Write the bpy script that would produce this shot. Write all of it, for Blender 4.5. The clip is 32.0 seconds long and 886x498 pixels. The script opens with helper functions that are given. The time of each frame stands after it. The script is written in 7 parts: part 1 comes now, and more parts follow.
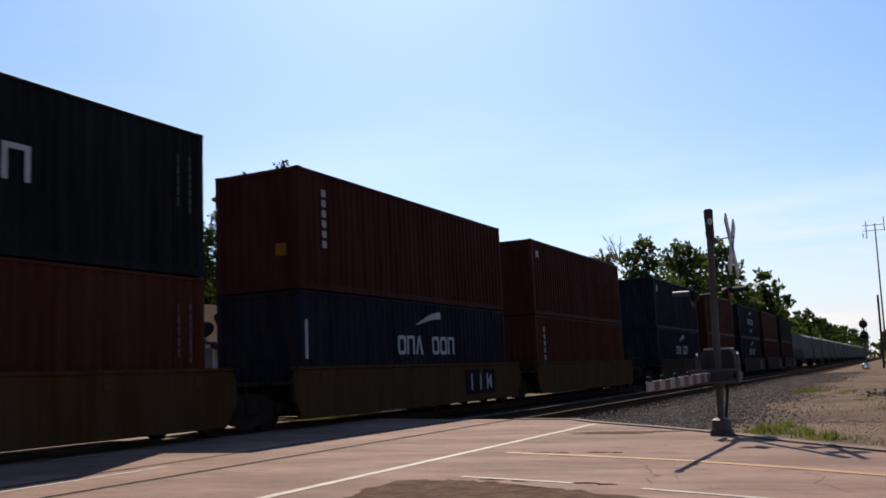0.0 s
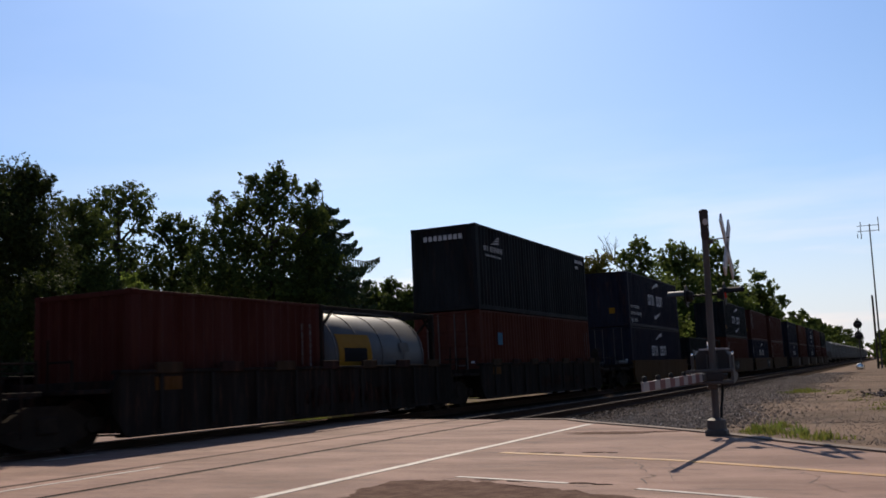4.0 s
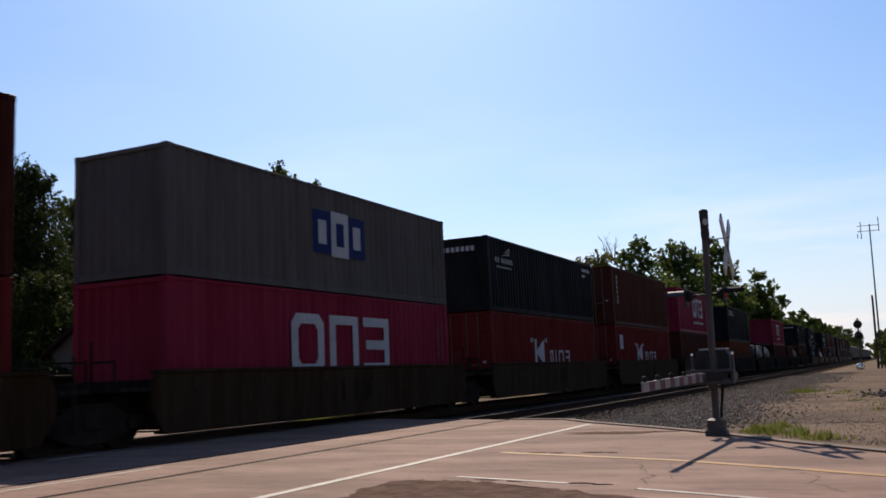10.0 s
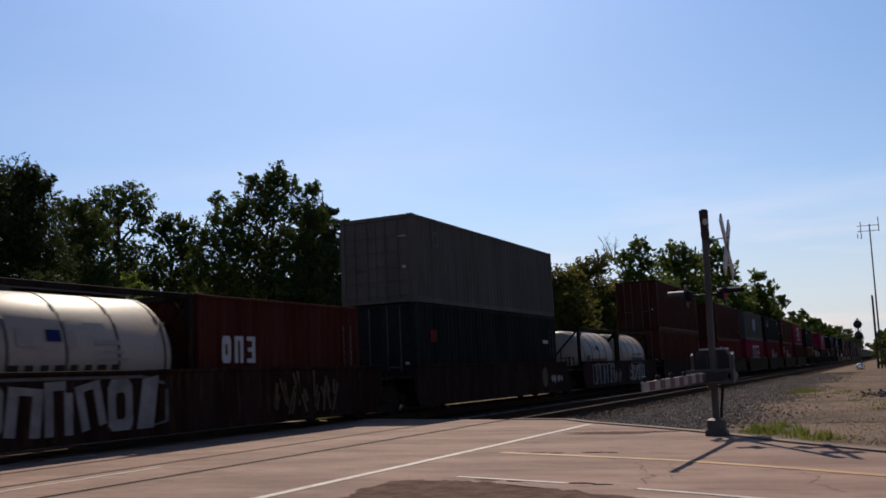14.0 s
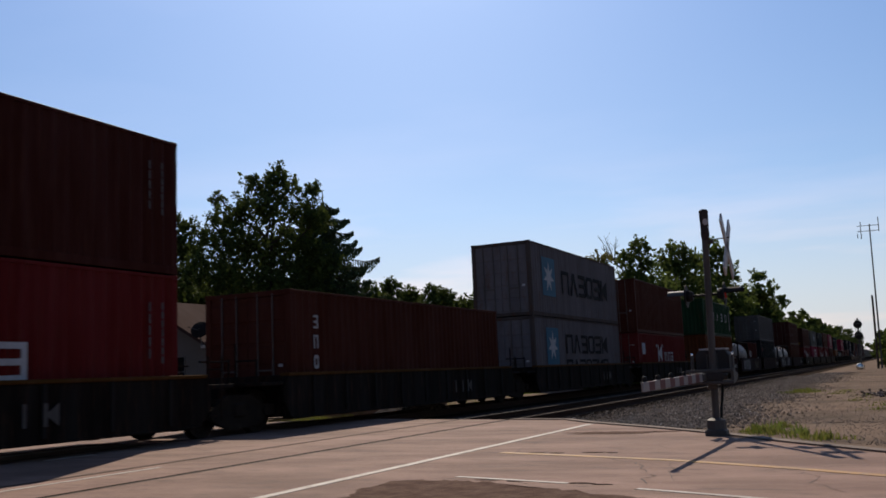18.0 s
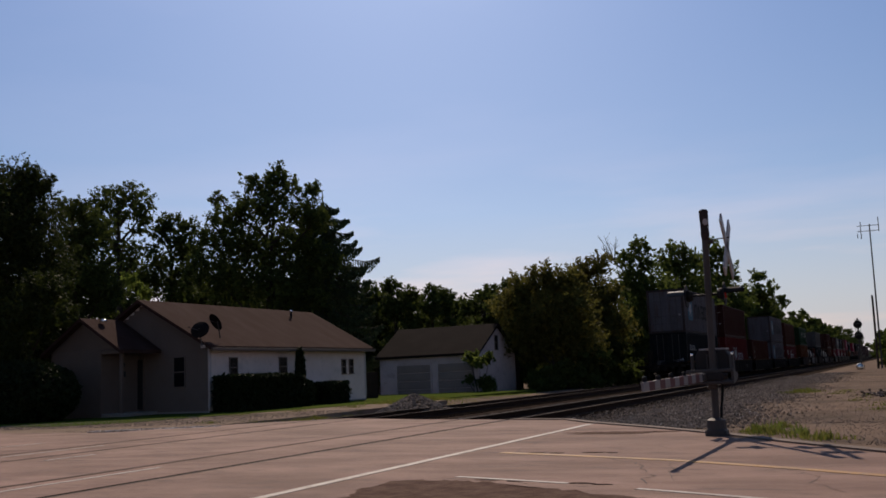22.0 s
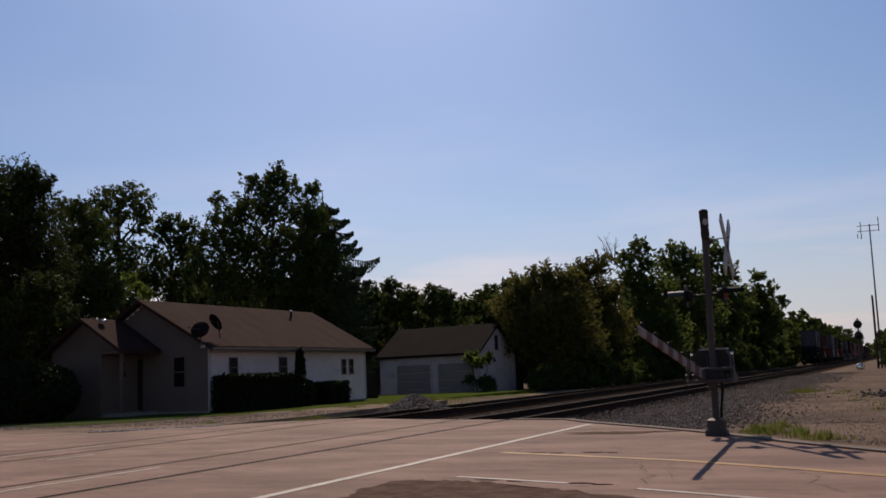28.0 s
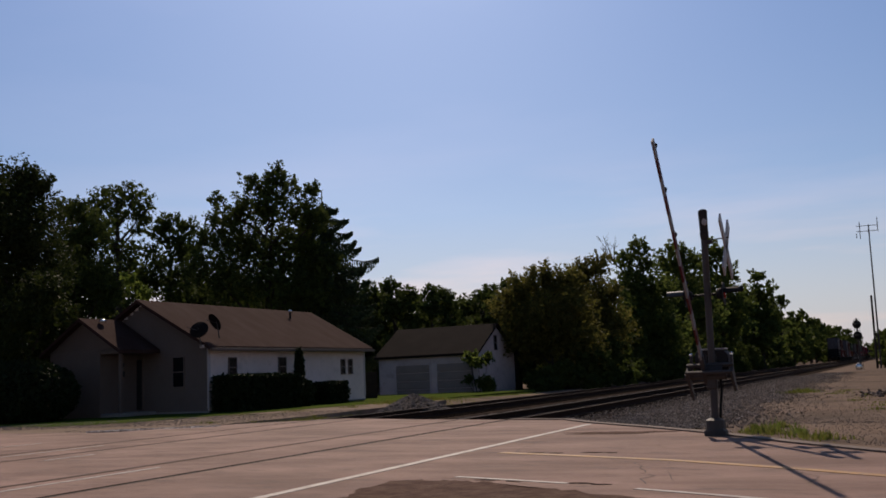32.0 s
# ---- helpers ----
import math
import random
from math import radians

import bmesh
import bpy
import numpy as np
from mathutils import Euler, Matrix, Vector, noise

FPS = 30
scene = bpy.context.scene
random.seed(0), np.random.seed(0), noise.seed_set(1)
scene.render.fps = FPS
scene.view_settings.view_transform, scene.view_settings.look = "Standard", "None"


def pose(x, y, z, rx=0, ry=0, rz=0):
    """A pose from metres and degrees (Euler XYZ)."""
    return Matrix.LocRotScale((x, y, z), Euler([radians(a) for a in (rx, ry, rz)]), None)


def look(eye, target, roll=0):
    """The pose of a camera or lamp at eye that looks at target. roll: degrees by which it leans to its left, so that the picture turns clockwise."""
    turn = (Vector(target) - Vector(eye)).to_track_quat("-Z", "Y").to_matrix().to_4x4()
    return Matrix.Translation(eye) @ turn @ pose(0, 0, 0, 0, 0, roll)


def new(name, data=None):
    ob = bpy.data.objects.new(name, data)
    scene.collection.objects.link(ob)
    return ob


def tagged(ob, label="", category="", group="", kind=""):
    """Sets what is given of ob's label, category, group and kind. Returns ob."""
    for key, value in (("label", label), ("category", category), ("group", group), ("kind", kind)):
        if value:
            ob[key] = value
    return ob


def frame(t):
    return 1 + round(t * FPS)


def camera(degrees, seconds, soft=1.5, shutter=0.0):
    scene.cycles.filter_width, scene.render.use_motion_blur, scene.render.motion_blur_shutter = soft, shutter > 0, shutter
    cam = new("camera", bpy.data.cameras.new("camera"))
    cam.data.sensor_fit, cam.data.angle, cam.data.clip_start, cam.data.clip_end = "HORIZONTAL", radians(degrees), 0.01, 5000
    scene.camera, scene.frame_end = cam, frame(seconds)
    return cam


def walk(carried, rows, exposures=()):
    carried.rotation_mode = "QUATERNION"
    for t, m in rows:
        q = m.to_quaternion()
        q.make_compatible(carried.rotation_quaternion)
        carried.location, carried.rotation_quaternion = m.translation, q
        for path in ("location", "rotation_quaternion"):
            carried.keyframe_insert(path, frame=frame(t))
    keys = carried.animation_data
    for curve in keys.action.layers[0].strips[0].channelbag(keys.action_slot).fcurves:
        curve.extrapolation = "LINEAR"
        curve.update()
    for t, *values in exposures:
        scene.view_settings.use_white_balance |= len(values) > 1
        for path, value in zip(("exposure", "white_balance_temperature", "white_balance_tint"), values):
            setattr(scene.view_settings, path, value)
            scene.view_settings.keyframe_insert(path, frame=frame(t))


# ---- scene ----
cam = camera(51.14, 32.0, soft=1.7, shutter=0.1)
EYE = Vector((0.0, 0.0, 1.042))


def aim(pan=0.0, tip=0.0):
    """The camera's pose: pan and tip in degrees away from its resting view."""
    a, b = radians(25.509 + pan), radians(7.7506 + tip)
    way = Vector((-math.sin(a) * math.cos(b), math.cos(a) * math.cos(b), math.sin(b)))
    return look(EYE, EYE + way, -2.533)


walk(cam, [(0.0, aim(0.28)), (0.25, aim(0.06)), (0.5, aim(-0.10)), (1.0, aim(-0.19)), (1.25, aim(-0.1)), (1.5, aim(0.0)),
           (2.0, aim(0.0)), (30.0, aim(0.0)), (31.0, aim(-0.04)), (32.0, aim(-0.05))],
     exposures=[(0.0, 0.5, 6800, 7), (1.0, 0.45, 6800, 7), (2.0, 0.16, 6800, 7), (2.5, 0.12, 6800, 7), (3.2, 0.4, 6800, 7), (3.6, 0.4, 6800, 7), (5.4, 0.08, 6800, 7), (6.0, 0.14, 6800, 7), (6.5, 0.08, 6800, 7), (7.0, 0.17, 6800, 7), (7.5, 0.45, 6800, 7), (11.2, 0.42, 6800, 7), (12.5, 0.3, 6800, 7), (13.2, 0.1, 6800, 7), (14.5, 0.2, 6800, 7), (16.6, 0.35, 6800, 7), (17.3, 0.4, 6800, 7), (18.0, 0.12, 6800, 7), (18.5, 0.05, 6800, 7), (19.1, 0.28, 6800, 7), (19.8, 0.5, 6800, 7), (20.5, 0.15, 7100, 13), (21.2, -0.1, 7100, 13), (22.0, -0.2, 7100, 13), (32.0, -0.2, 7100, 13)])

# ---- world and sun ----
SUN_ELEV, SUN_SIDE = radians(41.5), math.atan2(0.53, 1.0)
world = bpy.data.worlds.new("sky")
scene.world = world
world.use_nodes = True
wn = world.node_tree.nodes
sky = wn.new("ShaderNodeTexSky")
sky.sky_type, sky.sun_disc = "NISHITA", False
sky.sun_elevation, sky.sun_rotation = SUN_ELEV, -SUN_SIDE
sky.air_density, sky.dust_density, sky.ozone_density = 0.8, 0.5, 5.0
# thin high cloud
wl = world.node_tree.links
sky_co, sky_map, wisp, thin, veil = wn.new("ShaderNodeTexCoord"), wn.new("ShaderNodeMapping"), wn.new("ShaderNodeTexNoise"), wn.new("ShaderNodeMapRange"), wn.new("ShaderNodeMix")
sky_map.inputs["Scale"].default_value = (1.0, 1.0, 4.0)
wisp.inputs["Scale"].default_value, wisp.inputs["Detail"].default_value, wisp.inputs["Roughness"].default_value = 2.6, 5.0, 0.5
thin.inputs[1].default_value, thin.inputs[2].default_value, thin.inputs[4].default_value = 0.48, 0.74, 0.22
veil.data_type, veil.blend_type = "RGBA", "MULTIPLY"
veil.inputs[7].default_value = (1.5, 1.24, 1.12, 1.0)
wl.new(sky_co.outputs["Generated"], sky_map.inputs[0])
wl.new(sky_map.outputs[0], wisp.inputs["Vector"])
wl.new(wisp.outputs["Fac"], thin.inputs[0])
wl.new(thin.outputs[0], veil.inputs[0])
wl.new(sky.outputs[0], veil.inputs[6])
# warm haze low over the horizon, deeper blue above it
axes, rise, haze, tinted = wn.new("ShaderNodeSeparateXYZ"), wn.new("ShaderNodeMapRange"), wn.new("ShaderNodeMix"), wn.new("ShaderNodeMix")
rise.inputs[1].default_value, rise.inputs[2].default_value = 0.03, 0.40
haze.data_type = tinted.data_type = "RGBA"
haze.inputs[6].default_value, haze.inputs[7].default_value = (1.0, 0.915, 0.85, 1.0), (0.96, 1.06, 1.17, 1.0)
tinted.blend_type, tinted.inputs[0].default_value = "MULTIPLY", 1.0
wl.new(sky_co.outputs["Generated"], axes.inputs[0])
wl.new(axes.outputs[2], rise.inputs[0])
wl.new(rise.outputs[0], haze.inputs[0])
wl.new(veil.outputs[2], tinted.inputs[6])
wl.new(haze.outputs[2], tinted.inputs[7])
# pale mist at the very horizon
mist_fall, mist = wn.new("ShaderNodeMapRange"), wn.new("ShaderNodeMix")
mist_fall.inputs[1].default_value, mist_fall.inputs[2].default_value, mist_fall.inputs[3].default_value, mist_fall.inputs[4].default_value = 0.0, 0.17, 0.85, 0.0
mist.data_type = "RGBA"
mist.inputs[7].default_value = (5.3, 5.45, 6.6, 1.0)
wl.new(axes.outputs[2], mist_fall.inputs[0])
wl.new(mist_fall.outputs[0], mist.inputs[0])
wl.new(tinted.outputs[2], mist.inputs[6])
# flat pinkish cloud banks just above the trees
bank_map, bank_noise, bank_cut, bank_low, bank_amount, banks = wn.new("ShaderNodeMapping"), wn.new("ShaderNodeTexNoise"), wn.new("ShaderNodeMapRange"), wn.new("ShaderNodeMapRange"), wn.new("ShaderNodeMath"), wn.new("ShaderNodeMix")
bank_map.inputs["Location"].default_value, bank_map.inputs["Scale"].default_value = (0.3, 0.0, 0.25), (1.2, 1.2, 9.0)
bank_noise.inputs["Scale"].default_value, bank_noise.inputs["Detail"].default_value = 2.4, 6.0
bank_cut.inputs[1].default_value, bank_cut.inputs[2].default_value = 0.42, 0.58
bank_low.inputs[1].default_value, bank_low.inputs[2].default_value = 0.24, 0.10
bank_amount.operation = "MULTIPLY"
banks.data_type, banks.blend_type = "RGBA", "MULTIPLY"
banks.inputs[7].default_value = (1.34, 1.11, 1.02, 1.0)
wl.new(sky_co.outputs["Generated"], bank_map.inputs[0])
wl.new(bank_map.outputs[0], bank_noise.inputs["Vector"])
wl.new(bank_noise.outputs["Fac"], bank_cut.inputs[0])
wl.new(axes.outputs[2], bank_low.inputs[0])
wl.new(bank_cut.outputs[0], bank_amount.inputs[0])
wl.new(bank_low.outputs[0], bank_amount.inputs[1])
wl.new(bank_amount.outputs[0], banks.inputs[0])
wl.new(mist.outputs[2], banks.inputs[6])
wl.new(banks.outputs[2], wn["Background"].inputs[0])
wn["Background"].inputs[1].default_value = 0.102
sun = new("sun", bpy.data.lights.new("sun", "SUN"))
sun.data.energy, sun.data.angle, sun.data.color = 5.0, radians(0.53), (1.0, 0.87, 0.75)
toward = Vector((-math.sin(SUN_SIDE) * math.cos(SUN_ELEV), math.cos(SUN_SIDE) * math.cos(SUN_ELEV), math.sin(SUN_ELEV)))
sun.matrix_world = look(toward * 50, (0, 0, 0))

# ---- materials ----


def mat(name, colour, rough=0.6, metal=0.0, second=None, scale=2.0, amount=0.5, fine=25.0, bump=0.1, dirt=None, dirt_amount=0.0,
        stretch=(1, 1, 1), vary=0.0, emit=None, gloss=0.25, turn=0.0, island=0.0):
    """A painted or raw surface: base colour, a second colour in broad blotches, fine grain, stains, relief."""
    m = bpy.data.materials.new(name)
    m.use_nodes = True
    n, ln = m.node_tree.nodes, m.node_tree.links
    b = n["Principled BSDF"]
    b.inputs["Roughness"].default_value, b.inputs["Metallic"].default_value = rough, metal
    b.inputs["Specular IOR Level"].default_value = gloss
    co = n.new("ShaderNodeTexCoord")
    mp = n.new("ShaderNodeMapping")
    mp.inputs["Scale"].default_value = stretch
    mp.inputs["Rotation"].default_value = (0, 0, radians(turn))
    ln.new(co.outputs["Object"], mp.inputs[0])

    def nz(s, detail=5.0, rough_=0.6):
        t = n.new("ShaderNodeTexNoise")
        t.inputs["Scale"].default_value, t.inputs["Detail"].default_value, t.inputs["Roughness"].default_value = s, detail, rough_
        ln.new(mp.outputs[0], t.inputs["Vector"])
        return t.outputs["Fac"]

    def ramp(x, lo, hi):
        r = n.new("ShaderNodeMapRange")
        r.inputs[1].default_value, r.inputs[2].default_value = lo, hi
        ln.new(x, r.inputs[0])
        return r.outputs[0]

    def mix(f, a, c, mode="MIX"):
        x = n.new("ShaderNodeMix")
        x.data_type, x.blend_type = "RGBA", mode
        for sock, val in ((x.inputs[0], f), (x.inputs[6], a), (x.inputs[7], c)):
            if isinstance(val, (int, float)):
                sock.default_value = val
            elif isinstance(val, tuple):
                sock.default_value = (*val, 1.0)
            else:
                ln.new(val, sock)
        return x.outputs[2]

    def times(x, k):
        mm = n.new("ShaderNodeMath")
        mm.operation = "MULTIPLY"
        ln.new(x, mm.inputs[0])
        mm.inputs[1].default_value = k
        return mm.outputs[0]

    two = second or tuple(c * 0.7 for c in colour)
    col = mix(times(ramp(nz(scale), 0.38, 0.66), amount), colour, two)
    col = mix(times(ramp(nz(fine, 3), 0.3, 0.7), 0.3), col, tuple(c * 0.72 for c in colour))
    if dirt:
        col = mix(times(ramp(nz(scale * 3.1, 8, 0.7), 0.52, 0.68), dirt_amount), col, dirt)
    if vary or island:
        vary = vary or island
        oi = n.new("ShaderNodeNewGeometry" if island else "ShaderNodeObjectInfo")
        hs = n.new("ShaderNodeHueSaturation")
        r = n.new("ShaderNodeMapRange")
        r.inputs[3].default_value, r.inputs[4].default_value = 1 - vary, 1 + vary
        ln.new(oi.outputs["Random Per Island" if island else "Random"], r.inputs[0])
        ln.new(r.outputs[0], hs.inputs["Value"])
        ln.new(col, hs.inputs["Color"])
        col = hs.outputs[0]
    ln.new(col, b.inputs["Base Color"])
    if bump:
        bp = n.new("ShaderNodeBump")
        bp.inputs["Strength"].default_value, bp.inputs["Distance"].default_value = bump, 0.02
        ln.new(nz(fine * 1.7, 4), bp.inputs["Height"])
        ln.new(bp.outputs[0], b.inputs["Normal"])
    if emit:
        b.inputs["Emission Color"].default_value, b.inputs["Emission Strength"].default_value = (*emit[:3], 1), emit[3]
    return m


RUST = (0.075, 0.034, 0.02)


def paint(name, c, rough=0.5, worn=0.3, gloss=0.012):
    """Faded, rust-streaked container or car paint; streaks run down the sides."""
    c = (c[0] * 1.08, c[1] * 0.96, c[2] * 0.84)
    return mat(name, c, rough, 0.0, tuple(min(1, x * 1.35 + 0.012) for x in c), 1.1, 0.7, 15.0, 0.08, RUST, worn, stretch=(1, 2.4, 0.28), gloss=gloss)


# Worn tone with sunlit undulations painted in as bands across the camera's view.
M_ROAD = mat("worn_asphalt", (0.1214, 0.0669, 0.0496), 0.9, 0, (0.2363, 0.1437, 0.1136), 0.9, 1.0, 40, 0.35, (0.0656, 0.0413, 0.0323), 0.7, stretch=(0.4, 1.0, 1.0), turn=-28)
M_PATCH = mat("crumbled_patch", (0.0775, 0.0466, 0.0354), 0.95, 0, (0.1303, 0.085, 0.0658), 5.0, 1.0, 22, 0.8, (0.031, 0.0211, 0.0167), 0.6, gloss=0.02)
M_GROOVE = mat("groove_rubber", (0.012, 0.010, 0.009), 0.9, 0, None, 3, 0.5, 30, 0.2, gloss=0.0)
M_DUSTY = mat("dusty_groove", (0.055, 0.038, 0.031), 0.95, 0, (0.11, 0.075, 0.06), 1.3, 1.0, 30, 0.2, gloss=0.0)
M_WHITE = mat("road_paint_white", (0.3285, 0.2957, 0.2628), 0.7, 0, (0.2168, 0.1774, 0.1511), 2.5, 0.9, 30, 0.2, (0.1248, 0.0854, 0.0723), 0.85)
M_YELLOW = mat("road_paint_yellow", (0.2978, 0.1489, 0.0341), 0.7, 0, (0.1861, 0.1055, 0.0496), 2.5, 0.9, 30, 0.2, (0.1241, 0.0869, 0.0745), 0.85)
M_RUBBLE = mat("pale_rubble", (0.4906, 0.4322, 0.3854), 0.85, 0, (0.292, 0.2336, 0.1986), 5, 0.8, 25, 0.4, island=0.6)
M_GROUND = mat("gravel_ground", (0.1543, 0.1095, 0.0818), 0.95, 0, (0.0733, 0.0556, 0.0432), 0.35, 1.0, 26, 0.6, (0.1418, 0.1103, 0.0898), 0.7, gloss=0.02)
M_DIRT = mat("packed_dirt", (0.219, 0.1679, 0.1351), 0.95, 0, (0.146, 0.1168, 0.0876), 0.4, 0.9, 12, 0.6, (0.0876, 0.0949, 0.0365), 0.3, gloss=0.0)
M_LAWN = mat("lawn_soil", (0.0453, 0.0715, 0.0131), 0.95, 0, (0.0657, 0.073, 0.0204), 0.6, 0.8, 20, 0.4, gloss=0.0)
M_BALLAST = mat("ballast", (0.028, 0.021, 0.017), 0.95, 0, (0.048, 0.037, 0.03), 3, 0.7, 12, 0.5, gloss=0.0)
M_STONE = mat("ballast_stone", (0.146, 0.1095, 0.0861), 0.9, 0, (0.0766, 0.0562, 0.0438), 4, 0.7, 25, 0.4, island=0.85)
M_GRIT = mat("gravel_grit", (0.1679, 0.1302, 0.1074), 0.95, 0, (0.0923, 0.0714, 0.0588), 4, 0.7, 25, 0.4, island=0.22)
M_TIE = mat("creosote_tie", (0.016, 0.012, 0.009), 0.95, 0, (0.030, 0.023, 0.018), 2, 0.8, 20, 0.3, gloss=0.0)
M_RAIL = mat("rusty_rail", (0.035, 0.02, 0.014), 0.85, 0.0, (0.05, 0.03, 0.02), 2, 0.7, 20, 0.2, gloss=0.02)
M_RAILTOP = mat("worn_rail_head", (0.075, 0.054, 0.045), 0.75, 0.0, (0.04, 0.028, 0.023), 2, 0.6, 30, 0.1, gloss=0.05)
M_STEEL = mat("galvanised_steel", (0.0618, 0.0533, 0.0488), 0.6, 0.2, (0.039, 0.0338, 0.0306), 3, 0.7, 20, 0.1)
M_CASTAL = mat("cast_aluminium", (0.0624, 0.0504, 0.0432), 0.65, 0.0, (0.0416, 0.0344, 0.0296), 4, 0.6, 20, 0.1)
M_BLACK = mat("black_paint", (0.014, 0.013, 0.013), 0.6, 0, (0.025, 0.024, 0.023), 3, 0.6, 20, 0.1, gloss=0.06)
M_CONC = mat("concrete", (0.20, 0.175, 0.155), 0.9, 0, (0.22, 0.2, 0.18), 2, 0.8, 25, 0.4)
M_ARMW = mat("reflective_white", (0.38, 0.33, 0.30), 0.5, 0, (0.28, 0.235, 0.21), 4, 0.6, 30, 0.05)
M_GATERED = mat("faded_red_sheeting", (0.091, 0.014, 0.0126), 0.6, 0, (0.07, 0.0154, 0.014), 4, 0.5, 30, 0.05)
M_GATEW = mat("dull_white_sheeting", (0.224, 0.196, 0.1785), 0.6, 0, (0.175, 0.1505, 0.1365), 4, 0.6, 30, 0.05)
M_DIM = mat("weathered_box_paint", (0.022, 0.018, 0.016), 0.8, 0.0, (0.035, 0.029, 0.026), 4, 0.7, 20, 0.1)
M_BELL = mat("weathered_bell_paint", (0.045, 0.036, 0.031), 0.7, 0.0, (0.028, 0.022, 0.019), 6, 0.7, 20, 0.1, gloss=0.05)
M_BOLT = mat("bright_bolt", (0.7, 0.68, 0.64), 0.25, 0.9, None, 5, 0.3, 30, 0.0, gloss=0.5)
M_HOOD = mat("glossy_black_hood", (0.02, 0.02, 0.02), 0.35, 0, None, 4, 0.5, 20, 0.03, gloss=0.5)
M_CRACK = mat("sealed_crack", (0.0621, 0.0416, 0.0336), 0.9, 0, (0.0949, 0.0657, 0.054), 3, 0.9, 30, 0.2)
M_KERB = mat("worn_kerb", (0.1404, 0.1022, 0.0842), 0.9, 0, (0.0936, 0.0689, 0.0569), 2, 0.9, 25, 0.4, (0.0585, 0.0555, 0.0211), 0.5)
M_TAR = mat("tar_stain", (0.028, 0.02, 0.017), 0.95, 0, (0.05, 0.034, 0.028), 8, 0.9, 30, 0.3, gloss=0.0)
M_LENS = mat("red_lens", (0.25, 0.015, 0.012), 0.2, 0, None, 5, 0.3, 30, 0.0)
M_BARK = mat("bark", (0.04, 0.031, 0.024), 0.95, 0, (0.026, 0.02, 0.015), 3, 0.8, 15, 0.8)
M_TRUCK = mat("grimy_cast_steel", (0.015, 0.012, 0.010), 0.95, 0.0, (0.03, 0.022, 0.016), 3, 0.7, 20, 0.2, gloss=0.02)
M_WHEEL = mat("wheel_steel", (0.0156, 0.012, 0.0096), 0.7, 0.0, (0.027, 0.018, 0.0132), 3, 0.7, 20, 0.2, gloss=0.06)

# ---- mesh tools ----


def link(name, me, parent=None, m=None, material=None, label=""):
    ob = new(name, me)
    if parent:
        ob.parent = parent
    if m is not None:
        ob.matrix_basis = m
    if material:
        if not me.materials:
            me.materials.append(material)
        if me.materials[0] is not material:
            ob.material_slots[0].link = "OBJECT"
            ob.material_slots[0].material = material
    if label:
        ob["label"] = label
    return ob


def finish(name, bm, material=None, smooth=False):
    me = bpy.data.meshes.new(name)
    bm.normal_update()
    bm.to_mesh(me)
    bm.free()
    if material:
        me.materials.append(material)
    if smooth:
        me.polygons.foreach_set("use_smooth", [True] * len(me.polygons))
    return me


def part(name, bm, material, parent, label="", smooth=False):
    return link(name, finish(name, bm, material, smooth), parent, None, None, label)


def box(bm, x0, x1, y0, y1, z0, z1, bevel=0.0, m=None):
    v = [bm.verts.new(p) for p in ((x0, y0, z0), (x1, y0, z0), (x1, y1, z0), (x0, y1, z0), (x0, y0, z1), (x1, y0, z1), (x1, y1, z1), (x0, y1, z1))]
    fs = [bm.faces.new([v[i] for i in q]) for q in ((3, 2, 1, 0), (4, 5, 6, 7), (0, 1, 5, 4), (1, 2, 6, 5), (2, 3, 7, 6), (3, 0, 4, 7))]
    if m is not None:
        bmesh.ops.transform(bm, matrix=m, verts=v)
    if bevel:
        bmesh.ops.bevel(bm, geom=list({e for f in fs for e in f.edges}), offset=bevel, segments=1, affect="EDGES")
    return bm


def tube(bm, a, b, r0, r1=None, n=10, caps=True):
    a, b = Vector(a), Vector(b)
    r1 = r0 if r1 is None else r1
    q = (b - a).to_track_quat("Z", "Y")
    rings = []
    for c, r in ((a, r0), (b, r1)):
        rings.append([bm.verts.new(c + q @ Vector((r * math.cos(6.28318 * i / n), r * math.sin(6.28318 * i / n), 0))) for i in range(n)])
    for i in range(n):
        bm.faces.new((rings[0][i], rings[0][(i + 1) % n], rings[1][(i + 1) % n], rings[1][i]))
    if caps:
        bm.faces.new(rings[0][::-1])
        bm.faces.new(rings[1])
    return bm


def lathe(bm, profile, n=24, axis="y"):
    """Turn a profile of (along, radius) round the axis."""
    rings = []
    for a, r in profile:
        ring = []
        for i in range(n):
            c, s = r * math.cos(6.28318 * i / n), r * math.sin(6.28318 * i / n)
            ring.append(bm.verts.new((c, a, s) if axis == "y" else (a, c, s) if axis == "x" else (c, s, a)))
        rings.append(ring)
    for k in range(len(rings) - 1):
        for i in range(n):
            bm.faces.new((rings[k][i], rings[k][(i + 1) % n], rings[k + 1][(i + 1) % n], rings[k + 1][i]))
    bm.faces.new(rings[0][::-1])
    bm.faces.new(rings[-1])
    return bm


def prism(bm, outline, axis, lo, hi):
    """A flat outline of (u, v) pushed from lo to hi along the axis; u, v are the other two axes in order."""
    def at(u, v, w):
        return (w, u, v) if axis == "x" else (u, w, v) if axis == "y" else (u, v, w)
    a = [bm.verts.new(at(u, v, lo)) for u, v in outline]
    b = [bm.verts.new(at(u, v, hi)) for u, v in outline]
    n = len(outline)
    bm.faces.new(a)
    bm.faces.new(b[::-1])
    for i in range(n):
        bm.faces.new((a[i], b[i], b[(i + 1) % n], a[(i + 1) % n]))
    bmesh.ops.recalc_face_normals(bm, faces=bm.faces)
    return bm


